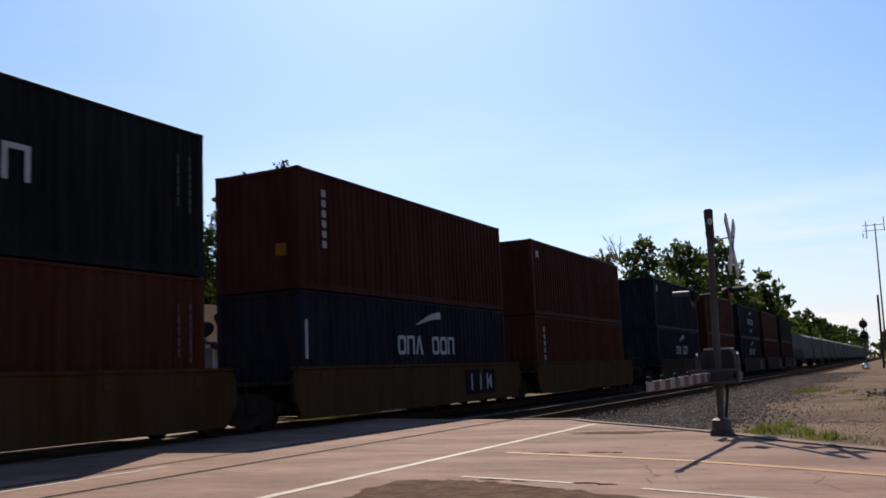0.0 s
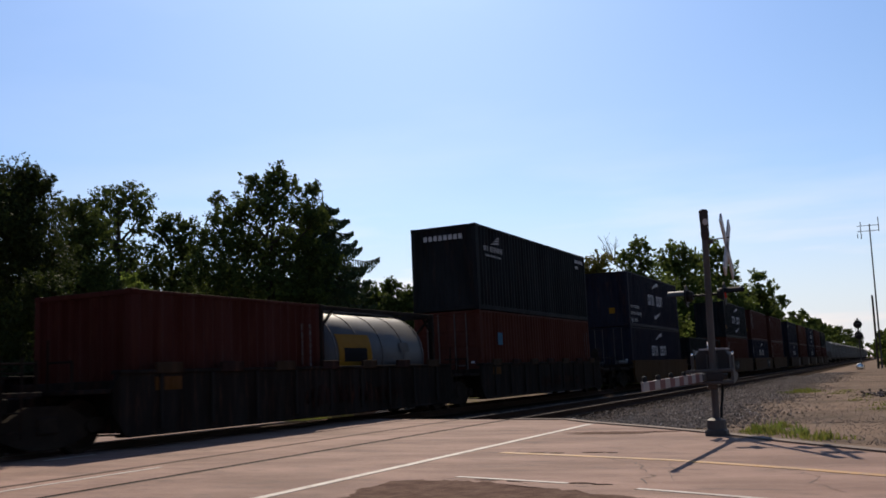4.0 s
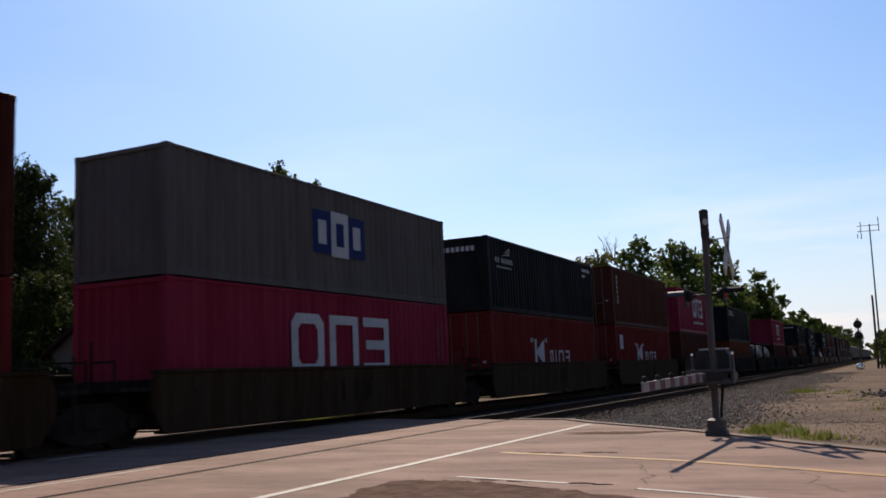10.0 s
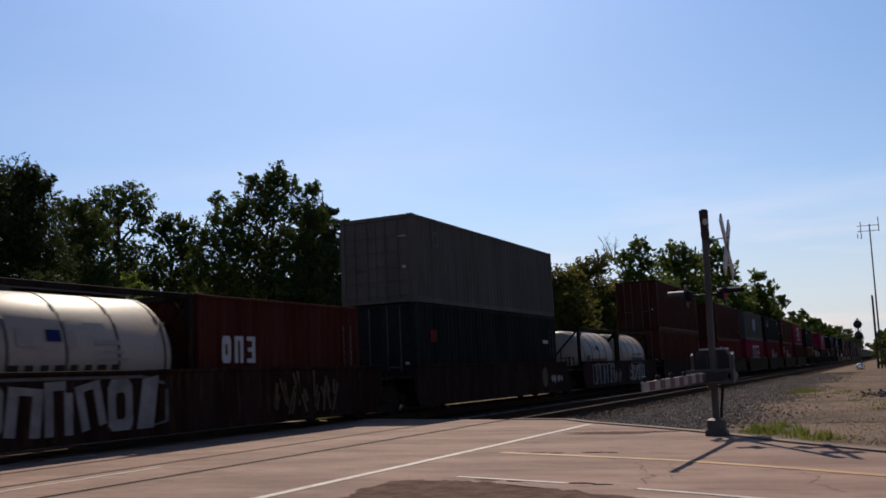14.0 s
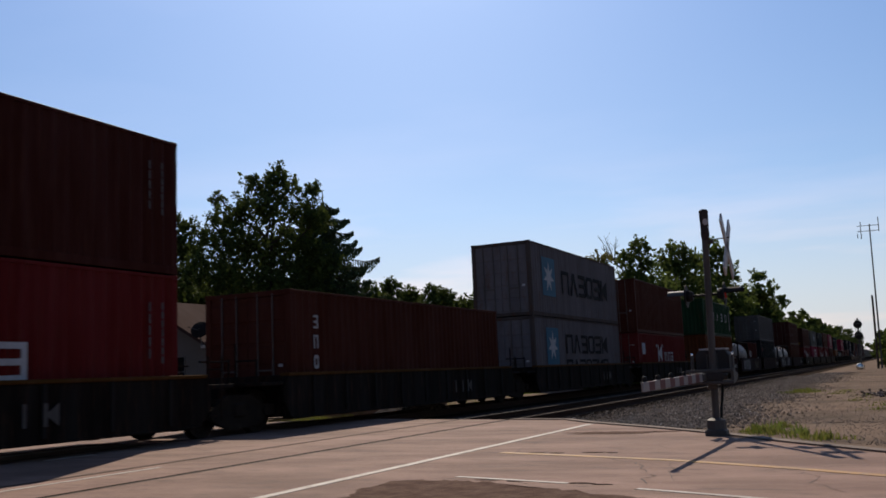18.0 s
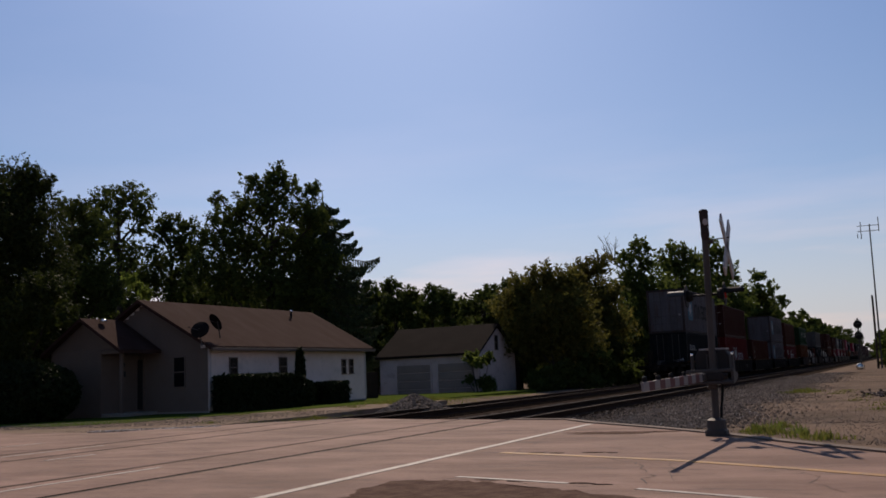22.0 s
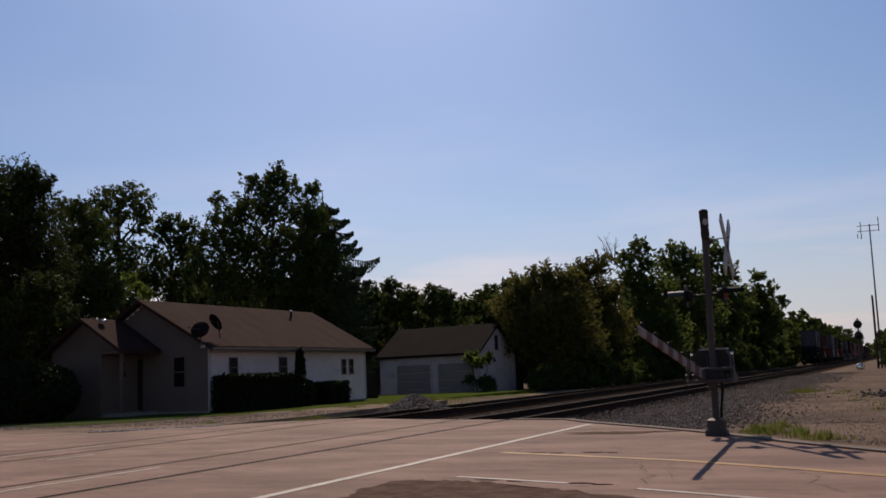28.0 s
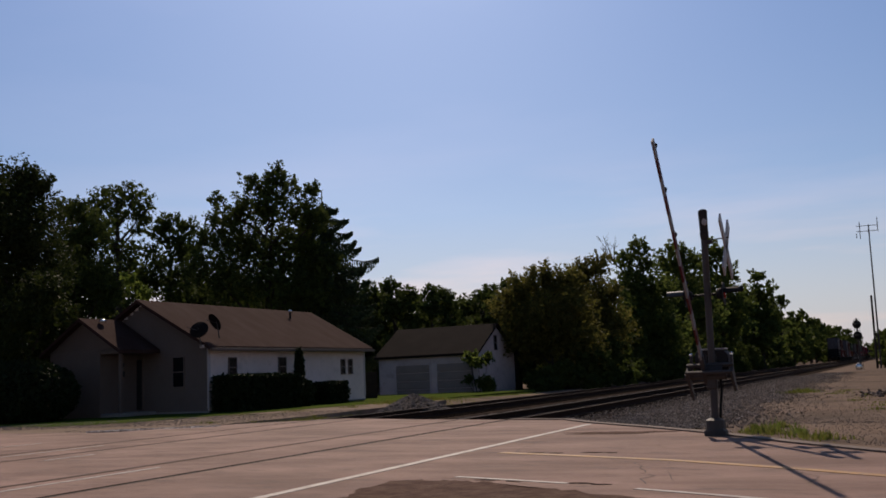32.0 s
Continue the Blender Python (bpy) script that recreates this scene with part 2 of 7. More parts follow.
def raw(name, verts, faces, material):
    me = bpy.data.meshes.new(name)
    me.from_pydata(verts, [], faces)
    me.materials.append(material)
    return me


KEPT = {}


def shared(key, make):
    """One mesh for all pieces of one kind."""
    if key not in KEPT:
        bm = bmesh.new()
        make(bm)
        KEPT[key] = finish(key, bm)
    return KEPT[key]


# ---- ground, road and tracks ----
TRACK_FAR, TRACK_NEAR = -13.39, -8.53
ROAD = [(8, 3), (-0.17, 11.38), (-1.27, 12.73), (-2.04, 13.81), (-2.61, 14.58), (-3.84, 16.02), (-5.35, 17.62), (-6.3, 18.9), (-7.75, 19.42),
        (-10.4, 20.3), (-13.4, 21.75), (-15.3, 20.4), (-16.6, 19.0), (-17.74, 17.3), (-21.9, 17.8), (-45, 24), (-70, 30), (-70, 4), (-30, -22), (12, -22), (30, -14), (30, -2)]


def ease(x, a, b):
    k = min(1.0, max(0.0, (x - a) / (b - a)))
    return k * k * (3 - 2 * k)


def ground_z(x, y):
    bed = ease(x, -18.5, -16.2) * (1 - ease(x, -6.6, -5.2))
    low = ease(y, 38, 55) * (1 - ease(x, -20, -16))
    return -0.07 - 0.24 * bed - 0.17 * low + 0.05 * noise.noise((x * 0.12, y * 0.12, 0.3)) * (1 - bed)


def steps(lo, hi, fine_lo, fine_hi, step):
    """Grid lines: close together in the middle, wide apart towards the ends."""
    mid = list(np.arange(fine_lo, fine_hi + 0.01, step))
    out, s = [], step
    x = fine_lo
    while x > lo:
        s *= 1.35
        x -= s
        out.insert(0, max(x, lo))
    left = out
    right, s, x = [], step, mid[-1]
    while x < hi:
        s *= 1.35
        x += s
        right.append(min(x, hi))
    return left + mid + right


gx, gy = steps(-3000, 3000, -48, 12, 0.6), steps(-400, 4000, -8, 75, 0.8)
gverts = [(x, y, ground_z(x, y)) for y in gy for x in gx]
gn = len(gx)
gfaces = [(j * gn + i, j * gn + i + 1, (j + 1) * gn + i + 1, (j + 1) * gn + i) for j in range(len(gy) - 1) for i in range(gn - 1)]
ground = link("ground", raw("ground", gverts, gfaces, M_GROUND))
ground.data.polygons.foreach_set("use_smooth", [True] * len(gfaces))
tagged(ground, "grey-brown gravel ground beside the railway tracks", "ground", kind="structure")


def slab(name, outline, z0, z1, material, label, category):
    bm = bmesh.new()
    prism(bm, outline, "z", z0, z1)
    ob = link(name, finish(name, bm, material))
    return tagged(ob, label, category, kind="structure")


road = slab("road", ROAD, -0.5, 0.0, M_ROAD, "worn pinkish-grey asphalt road over the level crossing", "road")


def strip(name, pts, width, z, material, label):
    """A painted or sunk line along the road, a few millimetres thick."""
    bm = bmesh.new()
    for (x0, y0), (x1, y1) in zip(pts, pts[1:]):
        d = Vector((x1 - x0, y1 - y0)).normalized()
        nx, ny = -d.y * width / 2, d.x * width / 2
        prism(bm, [(x0 + nx, y0 + ny), (x1 + nx, y1 + ny), (x1 - nx, y1 - ny), (x0 - nx, y0 - ny)], "z", z - 0.004, z)
    return tagged(link(name, finish(name, bm, material)), label, "road marking", kind="structure")


strip("stop_line", [(-5.38, 3.0), (-5.34, 9.0), (-5.30, 17.25)], 0.13, 0.005, M_WHITE, "white stop line painted beside the near track")
for x, y0, y1 in ((-8.85, 2.0, 9.6), (-13.66, 10.4, 13.3), (-12.0, 10.5, 11.5), (-16.2, 12.3, 14.1)):
    strip("panel_edge_line", [(x, y0), (x, y1)], 0.08, 0.004, M_WHITE, "worn pale edge of a crossing panel")
yl = [(-4.75, 11.47), (-3.71, 11.07), (-2.28, 10.47), (-0.98, 9.7), (0.6, 8.6), (6, 4.6)]
strip("centre_line", yl, 0.14, 0.005, M_YELLOW, "faded yellow centre line on the road")
strip("edge_line", [(-4.16, 8.82), (-2.83, 8.38)], 0.075, 0.005, M_WHITE, "broken white edge line on the road")
strip("edge_line", [(-2.1, 8.06), (-1.55, 7.82), (-0.4, 7.3), (3, 5.8)], 0.075, 0.005, M_WHITE, "broken white edge line on the road")


def blotch(name, cx, cy, rx, ry, z, material, label, seed):
    rnd = random.Random(seed)
    pts = [(cx + rx * math.cos(a) * rnd.uniform(0.45, 1.15), cy + ry * math.sin(a) * rnd.uniform(0.45, 1.15)) for a in [i * 0.2618 for i in range(24)]]
    bm = bmesh.new()
    prism(bm, pts, "z", z - 0.006, z)
    return tagged(link(name, finish(name, bm, material)), label, "road patch", kind="structure")


rough_edge = [(-4.53, 7.0), (-4.67, 7.86), (-4.65, 8.45), (-4.19, 8.6), (-3.64, 8.4), (-2.7, 7.9), (-2.11, 7.6), (-1.45, 7.25), (-0.6, 6.7), (-0.4, 5.2), (-4.2, 5.0)]
rnd = random.Random(3)
ragged = [((1 - k / 9) * x0 + k / 9 * x1 + rnd.gauss(0, 0.035), (1 - k / 9) * y0 + k / 9 * y1 + rnd.gauss(0, 0.045)) for (x0, y0), (x1, y1) in zip(rough_edge, rough_edge[1:] + rough_edge[:1]) for k in range(9)]
slab("broken_asphalt", ragged, -0.012, 0.003, M_PATCH, "brown crumbled asphalt beside the broken white line", "road patch")
blotch("tar_patch", -4.1, 14.9, 1.0, 0.35, 0.004, M_PATCH, "dark stained asphalt patch in the road", 5)

# crossing surface: panels between and beside the rails, with grooves


def ribbon(name, x0, x1, z0, z1, y0, y1, material, parent=None, label=""):
    bm = bmesh.new()
    box(bm, x0, x1, y0, y1, z0, z1)
    return link(name, finish(name, bm, material), parent, None, None, label)


def railway(name, cx, ya, yb, label):
    """Two rails with polished heads on ties in a ballast bed; ya to yb is the stretch inside the road."""
    root = tagged(new(name), label, "railway track", kind="structure")
    for sgn in (-1, 1):
        rx = cx + sgn * 0.7525
        prof = [(-0.075, -0.18), (0.075, -0.18), (0.075, -0.165), (0.012, -0.14), (0.012, -0.05), (0.036, -0.035), (0.036, -0.006), (-0.036, -0.006), (-0.036, -0.035), (-0.012, -0.05), (-0.012, -0.14), (-0.075, -0.165)]
        bm = bmesh.new()
        prism(bm, [(rx + u, w) for u, w in prof], "y", -250, 1500)
        part("rail", bm, M_RAIL, root)
        ribbon("rail_head", rx - 0.03, rx + 0.03, -0.006, 0.002, -250, 1500, M_RAILTOP, root, "polished steel running surface")
        ribbon("flangeway", rx - sgn * 0.036 - (0.065 if sgn > 0 else 0), rx - sgn * 0.036 + (0.065 if sgn < 0 else 0), -0.03, 0.003, -25, yb, M_GROOVE if rx > -8 else M_DUSTY, root, "dark flangeway groove")
    bm = bmesh.new()
    prism(bm, [(cx - 2.6, -0.45), (cx - 1.7, -0.21), (cx + 1.7, -0.21), (cx + 2.6, -0.45)], "y", yb - 2, 1500)
    part("ballast_bed", bm, M_BALLAST, root, "bed of dark grey crushed stone")
    tie = shared("tie", lambda b: box(b, -1.3, 1.3, -0.115, 0.115, -0.36, -0.178, 0.012))
    rnd = random.Random(7)
    y = yb + 0.3
    k = 0
    far = []
    while y < 700:
        if k < 150:
            link("tie", tie, root, pose(cx + rnd.uniform(-0.05, 0.05), y, 0, 0, 0, rnd.uniform(-1, 1)), M_TIE)
        else:
            far.append(y)
        y += 0.54
        k += 1
    fv, ff = [], []
    for yy in far:
        b = len(fv)
        fv += [(cx - 1.3, yy - 0.115, -0.3), (cx + 1.3, yy - 0.115, -0.3), (cx + 1.3, yy + 0.115, -0.3), (cx - 1.3, yy + 0.115, -0.3), (cx - 1.3, yy - 0.115, -0.178), (cx + 1.3, yy - 0.115, -0.178), (cx + 1.3, yy + 0.115, -0.178), (cx - 1.3, yy + 0.115, -0.178)]
        ff += [tuple(b + i for i in q) for q in ((4, 5, 6, 7), (0, 1, 5, 4), (1, 2, 6, 5), (3, 0, 4, 7))]
    tagged(link("far_ties", raw("far_ties", fv, ff, M_TIE), root), kind="stuff")
    return root


railway("track_1", TRACK_FAR, 5, 21.6, "main railway track with rusty rails on dark ties")
railway("track_2", TRACK_NEAR, 5, 19.7, "second railway track with rusty rails on dark ties")


def scatter(name, n, spots, size, material, label, category, seed, flat=0.7):
    """Loose stones, each a lumpy eight-sided pebble. spots(rnd) gives x, y, z."""
    rnd = random.Random(seed)
    vs, fs = [], []
    base = [(1, 0, 0), (0, 1, 0), (-1, 0, 0), (0, -1, 0), (0, 0, 1), (0, 0, -1)]
    tri = [(0, 1, 4), (1, 2, 4), (2, 3, 4), (3, 0, 4), (1, 0, 5), (2, 1, 5), (3, 2, 5), (0, 3, 5)]
    for _ in range(n):
        x, y, z = spots(rnd)
        r, a, b = rnd.uniform(*size), rnd.uniform(0, 6.28), len(vs)
        c, s = math.cos(a), math.sin(a)
        for u, v, w in base:
            k = r * rnd.uniform(0.65, 1.25)
            vs.append((x + (u * c - v * s) * k, y + (u * s + v * c) * k, z + w * k * flat))
        fs += [tuple(b + i for i in q) for q in tri]
    return tagged(link(name, raw(name, vs, fs, material)), label, category, kind="stuff")


def bank(rnd):
    y = 16.5 + 60 * rnd.random() ** 1.9
    x = rnd.uniform(-7.6, -3.6 + 0.4 * math.sin(y * 0.7)) + abs(rnd.gauss(0, 0.7))
    if y < 14.0 - (x + 2.5) * 1.05 + 0.8:
        y += 3
    return x, y, ground_z(x, y) + 0.02 + 0.14 * max(0, (-5.8 - x) / 1.8)


scatter("ballast_stones", 46000, bank, (0.009, 0.032), M_STONE, "loose grey ballast stones beside the near track", "ballast", 11)
scatter("ballast_stones", 9000, lambda r: (r.uniform(-11.7, -10.2), 19.8 + 70 * r.random() ** 1.8, -0.24), (0.018, 0.045), M_STONE, "loose grey ballast stones between the tracks", "ballast", 12)


M_CHIP = mat("pale_stone_chip", (0.40, 0.35, 0.31), 0.8, 0, (0.28, 0.24, 0.21), 5, 0.8, 25, 0.3, island=0.3)
scatter("pale_chips", 1500, bank, (0.010, 0.028), M_CHIP, "pale limestone chips among the ballast", "ballast", 18)
scatter("rubble_heap", 110, lambda r: (-0.35 + r.gauss(0, 0.35), 29.6 + r.gauss(0, 0.7), -0.06 + abs(r.gauss(0, 0.06))), (0.03, 0.09), M_STONE, "low heap of dark rubble on the bare lot", "rubble", 19)


def pile(rnd):
    a, q = rnd.uniform(0, 6.283), math.sqrt(rnd.random())
    return -15.0 + 1.15 * q * math.cos(a), 28.6 + 1.9 * q * math.sin(a), -0.2 + 0.62 * (1 - q) + 0.05


scatter("gravel_pile", 4200, pile, (0.02, 0.06), M_STONE, "low pile of grey gravel beside the far track", "gravel pile", 13)


def lot(rnd):
    y = 12.5 + 70 * rnd.random() ** 1.7
    x = rnd.uniform(-5.2, 2.5 + 0.08 * y)
    if (x + 2.6) * 0.76 + (y - 14.6) * 0.65 < 0.5:
        y += 5
    return x, y, ground_z(x, y) + 0.004


scatter("loose_gravel", 26000, lot, (0.005, 0.017), M_GRIT, "loose gravel scattered over the bare lot", "gravel", 14)
scatter("roadside_rubble", 2500, lambda r: ((lambda a: (-20.5 + 6.3 * a + r.gauss(0, 0.5), 17.9 + 3.0 * a * a + r.gauss(0.4, 0.35), -0.05))(r.random())), (0.015, 0.06), M_STONE, "pale rubble along the road edge", "gravel", 15)
scatter("broken_concrete", 900, lambda r: ((lambda a: (-18.6 + 2.9 * a + r.gauss(0, 0.05), 17.55 + 1.5 * a + abs(r.gauss(0, 0.10)), 0.0))(r.random())), (0.012, 0.045), M_RUBBLE, "pale broken concrete along the road edge", "rubble", 16)
scatter("shoulder_stones", 5000, lambda r: ((lambda a: (-27 + 10.5 * a, 19.0 + 1.5 * a + r.uniform(0, 3.5 + 5 * a), -0.015))(r.random())), (0.006, 0.03), M_GRIT, "small stones on the dirt shoulder", "gravel", 17)
bm = bmesh.new()
for (x0, y0), (x1, y1) in zip(ROAD[0:9], ROAD[1:9]):
    d = Vector((x1 - x0, y1 - y0)).normalized()
    nx, ny = d.y * 0.09, -d.x * 0.09
    prism(bm, [(x0 + nx, y0 + ny), (x1 + nx, y1 + ny), (x1 - nx, y1 - ny), (x0 - nx, y0 - ny)], "z", -0.3, 0.022)
tagged(link("kerb", finish("kerb", bm, M_KERB)), "low worn concrete kerb along the road edge", "kerb", kind="structure")


def crack(pts, width, seed):
    """A wandering dark crack in the asphalt."""
    rnd = random.Random(seed)
    bm = bmesh.new()
    for (x0, y0), (x1, y1) in zip(pts, pts[1:]):
        n = max(2, int(math.hypot(x1 - x0, y1 - y0) / 0.18))
        line = [(x0 + (x1 - x0) * i / n + rnd.gauss(0, 0.035), y0 + (y1 - y0) * i / n + rnd.gauss(0, 0.035)) for i in range(n + 1)]
        for (a, b), (c, d) in zip(line, line[1:]):
            q = Vector((c - a, d - b)).normalized() * width * rnd.uniform(0.3, 1.0)
            bm.faces.new([bm.verts.new(p) for p in ((a - q.y, b + q.x, 0.003), (a + q.y, b - q.x, 0.003), (c + q.y, d - q.x, 0.003), (c - q.y, d + q.x, 0.003))])
    return tagged(link("crack", finish("crack", bm, M_CRACK)), "dark crack in the asphalt", "crack", kind="structure")


for i, pts in enumerate(([(-3.3, 11.0), (-2.6, 10.1), (-2.3, 9.3), (-2.1, 8.4)], [(-4.6, 11.6), (-3.9, 11.0), (-3.4, 10.85), (-2.4, 10.6)], [(-2.3, 10.4), (-2.05, 9.2), (-1.9, 8.6)],
                         [(-4.3, 8.7), (-3.0, 8.35), (-2.6, 8.25)], [(-3.0, 12.6), (-2.4, 11.6), (-1.4, 11.0)], [(-6.8, 17.5), (-5.0, 14.0), (-4.6, 11.6)], [(-1.4, 10.4), (-0.8, 9.2), (-0.5, 8.0)])):
    crack(pts, 0.006 if i > 1 else 0.010, 600 + i)
for i, (x, y, rx, ry) in enumerate(((-4.25, 11.42, 0.16, 0.05), (-3.95, 11.38, 0.12, 0.05), (-3.5, 11.46, 0.15, 0.05), (-3.25, 11.42, 0.08, 0.04), (-2.70, 8.40, 0.13, 0.045), (-2.5, 8.33, 0.10, 0.035), (-3.7, 8.57, 0.14, 0.03), (-3.4, 8.5, 0.1, 0.03))):
    blotch("stain", x, y, rx, ry, 0.0045, M_TAR, "dark tar stain on the road", 620 + i)
DIRT = [(-17.74, 17.32), (-21.9, 17.85), (-45, 24.1), (-45, 26.2), (-30.0, 22.6), (-27.0, 21.6), (-23.6, 20.9), (-22.0, 22.2), (-21.7, 24.3), (-21.3, 26.8), (-20.3, 30.5), (-19.3, 36.0), (-17.3, 36.0), (-16.4, 24.0), (-16.5, 19.4)]
bm = bmesh.new()
prism(bm, DIRT, "z", -0.35, -0.02)
tagged(link("dirt_shoulder", finish("dirt_shoulder", bm, M_DIRT)), "bare brown dirt shoulder before the house", "dirt", kind="structure")
LAWN = [(-45, 26.3), (-30.0, 22.7), (-27.0, 21.7), (-23.65, 21.0), (-22.1, 22.25), (-21.8, 24.3), (-21.4, 26.8), (-20.4, 30.6), (-19.4, 36.1), (-18.8, 43.0), (-18.6, 50.5), (-60, 50.5), (-60, 28.5)]
bm = bmesh.new()
prism(bm, LAWN, "z", -0.45, -0.012)
tagged(link("lawn", finish("lawn", bm, M_LAWN)), "green lawn round the house", "lawn", kind="structure")

# ---- crossing gate ----


def crossing_gate():
    gx0, gy0 = -2.42, 14.05
    root = tagged(new("crossing_signal"), "railroad crossing signal mast with red lights and crossbuck", "crossing signal")
    root.matrix_basis = pose(gx0, gy0, 0, 0, 0, 0)
    bm = bmesh.new()
    lathe(bm, [(-0.3, 0.145), (0.02, 0.145), (0.22, 0.135), (0.25, 0.08)], 12, "z")
    box(bm, -0.15, 0.15, -0.15, 0.15, -0.3, 0.10, 0.03)
    part("mast_base", bm, M_CASTAL, root, "cast mast base")
    bm = bmesh.new()
    tube(bm, (0, 0, 0.2), (0.055, 0, 2.95), 0.052, 0.048, 14)
    part("mast", bm, M_CASTAL, root, smooth=False)
    bm = bmesh.new()
    lathe(bm, [(2.86, 0.05), (2.92, 0.062), (2.98, 0.066), (3.0, 0.06), (3.22, 0.066), (3.30, 0.068), (3.325, 0.05)], 14, "z")
    bmesh.ops.translate(bm, verts=bm.verts, vec=(0.06, 0, 0))
    part("bell", bm, M_BELL, root, "dark bell housing on the mast top")
    bm = bmesh.new()
    tube(bm, (0.085, -0.058, 3.13), (0.085, -0.075, 3.13), 0.038, n=12)
    bmesh.ops.scale(bm, verts=bm.verts, vec=(1, 1, 1.35), space=Matrix.Translation((0, 0, -3.13)))
    part("bell_face", bm, M_ARMW, root)
    bm = bmesh.new()
    tube(bm, (0.06, 0.02, 2.86), (0.40, 0.05, 2.88), 0.010, n=6)
    box(bm, 0.08, 0.17, -0.03, 0.03, 2.8, 2.86, 0.01)
    part("bracket", bm, M_STEEL, root)
    for a in (45, -45):
        bm = bmesh.new()
        box(bm, -0.012, 0.012, -0.085, 0.085, -0.56, 0.56, 0.0, pose(0.35, 0.05, 2.74, 0, 0, 0) @ pose(0, 0, 0, a, 0, 0) @ pose(0, 0, 0, 0, 0, 0))
        part("crossbuck_blade", bm, M_ARMW, root, "white crossbuck blade seen edge-on")
    bm = bmesh.new()
    tube(bm, (-0.2, 0.03, 2.05), (0.2, 0.0, 2.05), 0.018, n=8)
    part("light_crossarm", bm, M_BLACK, root)
    for x, y, turn in ((-0.29, 0.04, -90), (0.27, 0.0, 90)):
        holder = link("light_unit", shared("lamp_case", lambda b: lathe(b, [(0.0, 0.085), (0.05, 0.09), (0.10, 0.06)], 14, "y")), root, pose(x, y, 2.05, 0, 0, turn), M_BLACK, "black flashing-light unit")
        link("background_disc", shared("disc", lambda b: lathe(b, [(-0.006, 0.17), (0.006, 0.17)], 24, "y")), holder, None, M_BLACK)
        link("lens", shared("lens", lambda b: lathe(b, [(-0.03, 0.05), (-0.007, 0.08)], 16, "y")), holder, None, M_LENS)
        def hood(b):
            n = 14
            for r0 in (0.088, 0.08):
                ring = [[b.verts.new((r0 * math.cos(0.15 + 2.84 * i / n), y_, r0 * math.sin(0.15 + 2.84 * i / n))) for i in range(n + 1)] for y_ in (-0.27, -0.007)]
                for i in range(n):
                    b.faces.new((ring[0][i], ring[0][i + 1], ring[1][i + 1], ring[1][i]))
        link("visor", shared("visor", hood), holder, None, M_HOOD if x < -0.2 else M_BLACK)
    bm = bmesh.new()
    prism(bm, [(-0.24, 0.93), (0.24, 0.93), (0.24, 1.16), (0.19, 1.235), (-0.19, 1.235), (-0.24, 1.16)], "y", 0.06, 0.42)
    bmesh.ops.bevel(bm, geom=list(bm.edges), offset=0.012, segments=1, affect="EDGES")
    motor = part("gate_mechanism", bm, M_DIM, root, "dark grey gate motor box")
    bm = bmesh.new()
    # White strips paint in the bright highlights along the lid.
    for u0, u1 in ((-0.185, -0.05), (0.05, 0.20)):
        box(bm, u0, u1, 0.08, 0.40, 1.238, 1.262, 0.004)
    part("box_lid", bm, M_ARMW, motor, "white strips for the highlights on the lid")
    for u in (-0.07, 0.07):
        bm = bmesh.new()
        box(bm, u - 0.012, u + 0.012, 0.045, 0.06, 0.96, 1.18, 0.003)
        part("cover_strap", bm, M_STEEL, motor)
    for u in (-0.29, 0.29):
        bm = bmesh.new()
        box(bm, u - 0.018, u + 0.018, 0.03, 0.11, 0.86, 1.16, 0.006)
        strap = part("side_strap", bm, M_STEEL, root)
        bm = bmesh.new()
        lathe(bm, [(1.16, 0.022), (1.185, 0.022), (1.2, 0.012)], 8, "z")
        bmesh.ops.translate(bm, verts=bm.verts, vec=(u, 0.07, 0))
        part("bolt", bm, M_BOLT, strap, "bright bolt head")
    bm = bmesh.new()
    box(bm, -0.07, 0.07, -0.06, 0.08, 0.66, 0.96, 0.02)
    part("clamp", bm, M_CASTAL, root)
    bm = bmesh.new()
    tube(bm, (0.07, 0.03, 0.22), (0.085, 0.03, 0.4), 0.02, n=7)
    tube(bm, (0.085, 0.03, 0.4), (0.115, 0.05, 0.62), 0.02, n=7)
    tube(bm, (0.115, 0.05, 0.62), (0.115, 0.06, 0.95), 0.02, n=7)
    part("conduit", bm, M_BLACK, root)
    return root


crossing_gate()


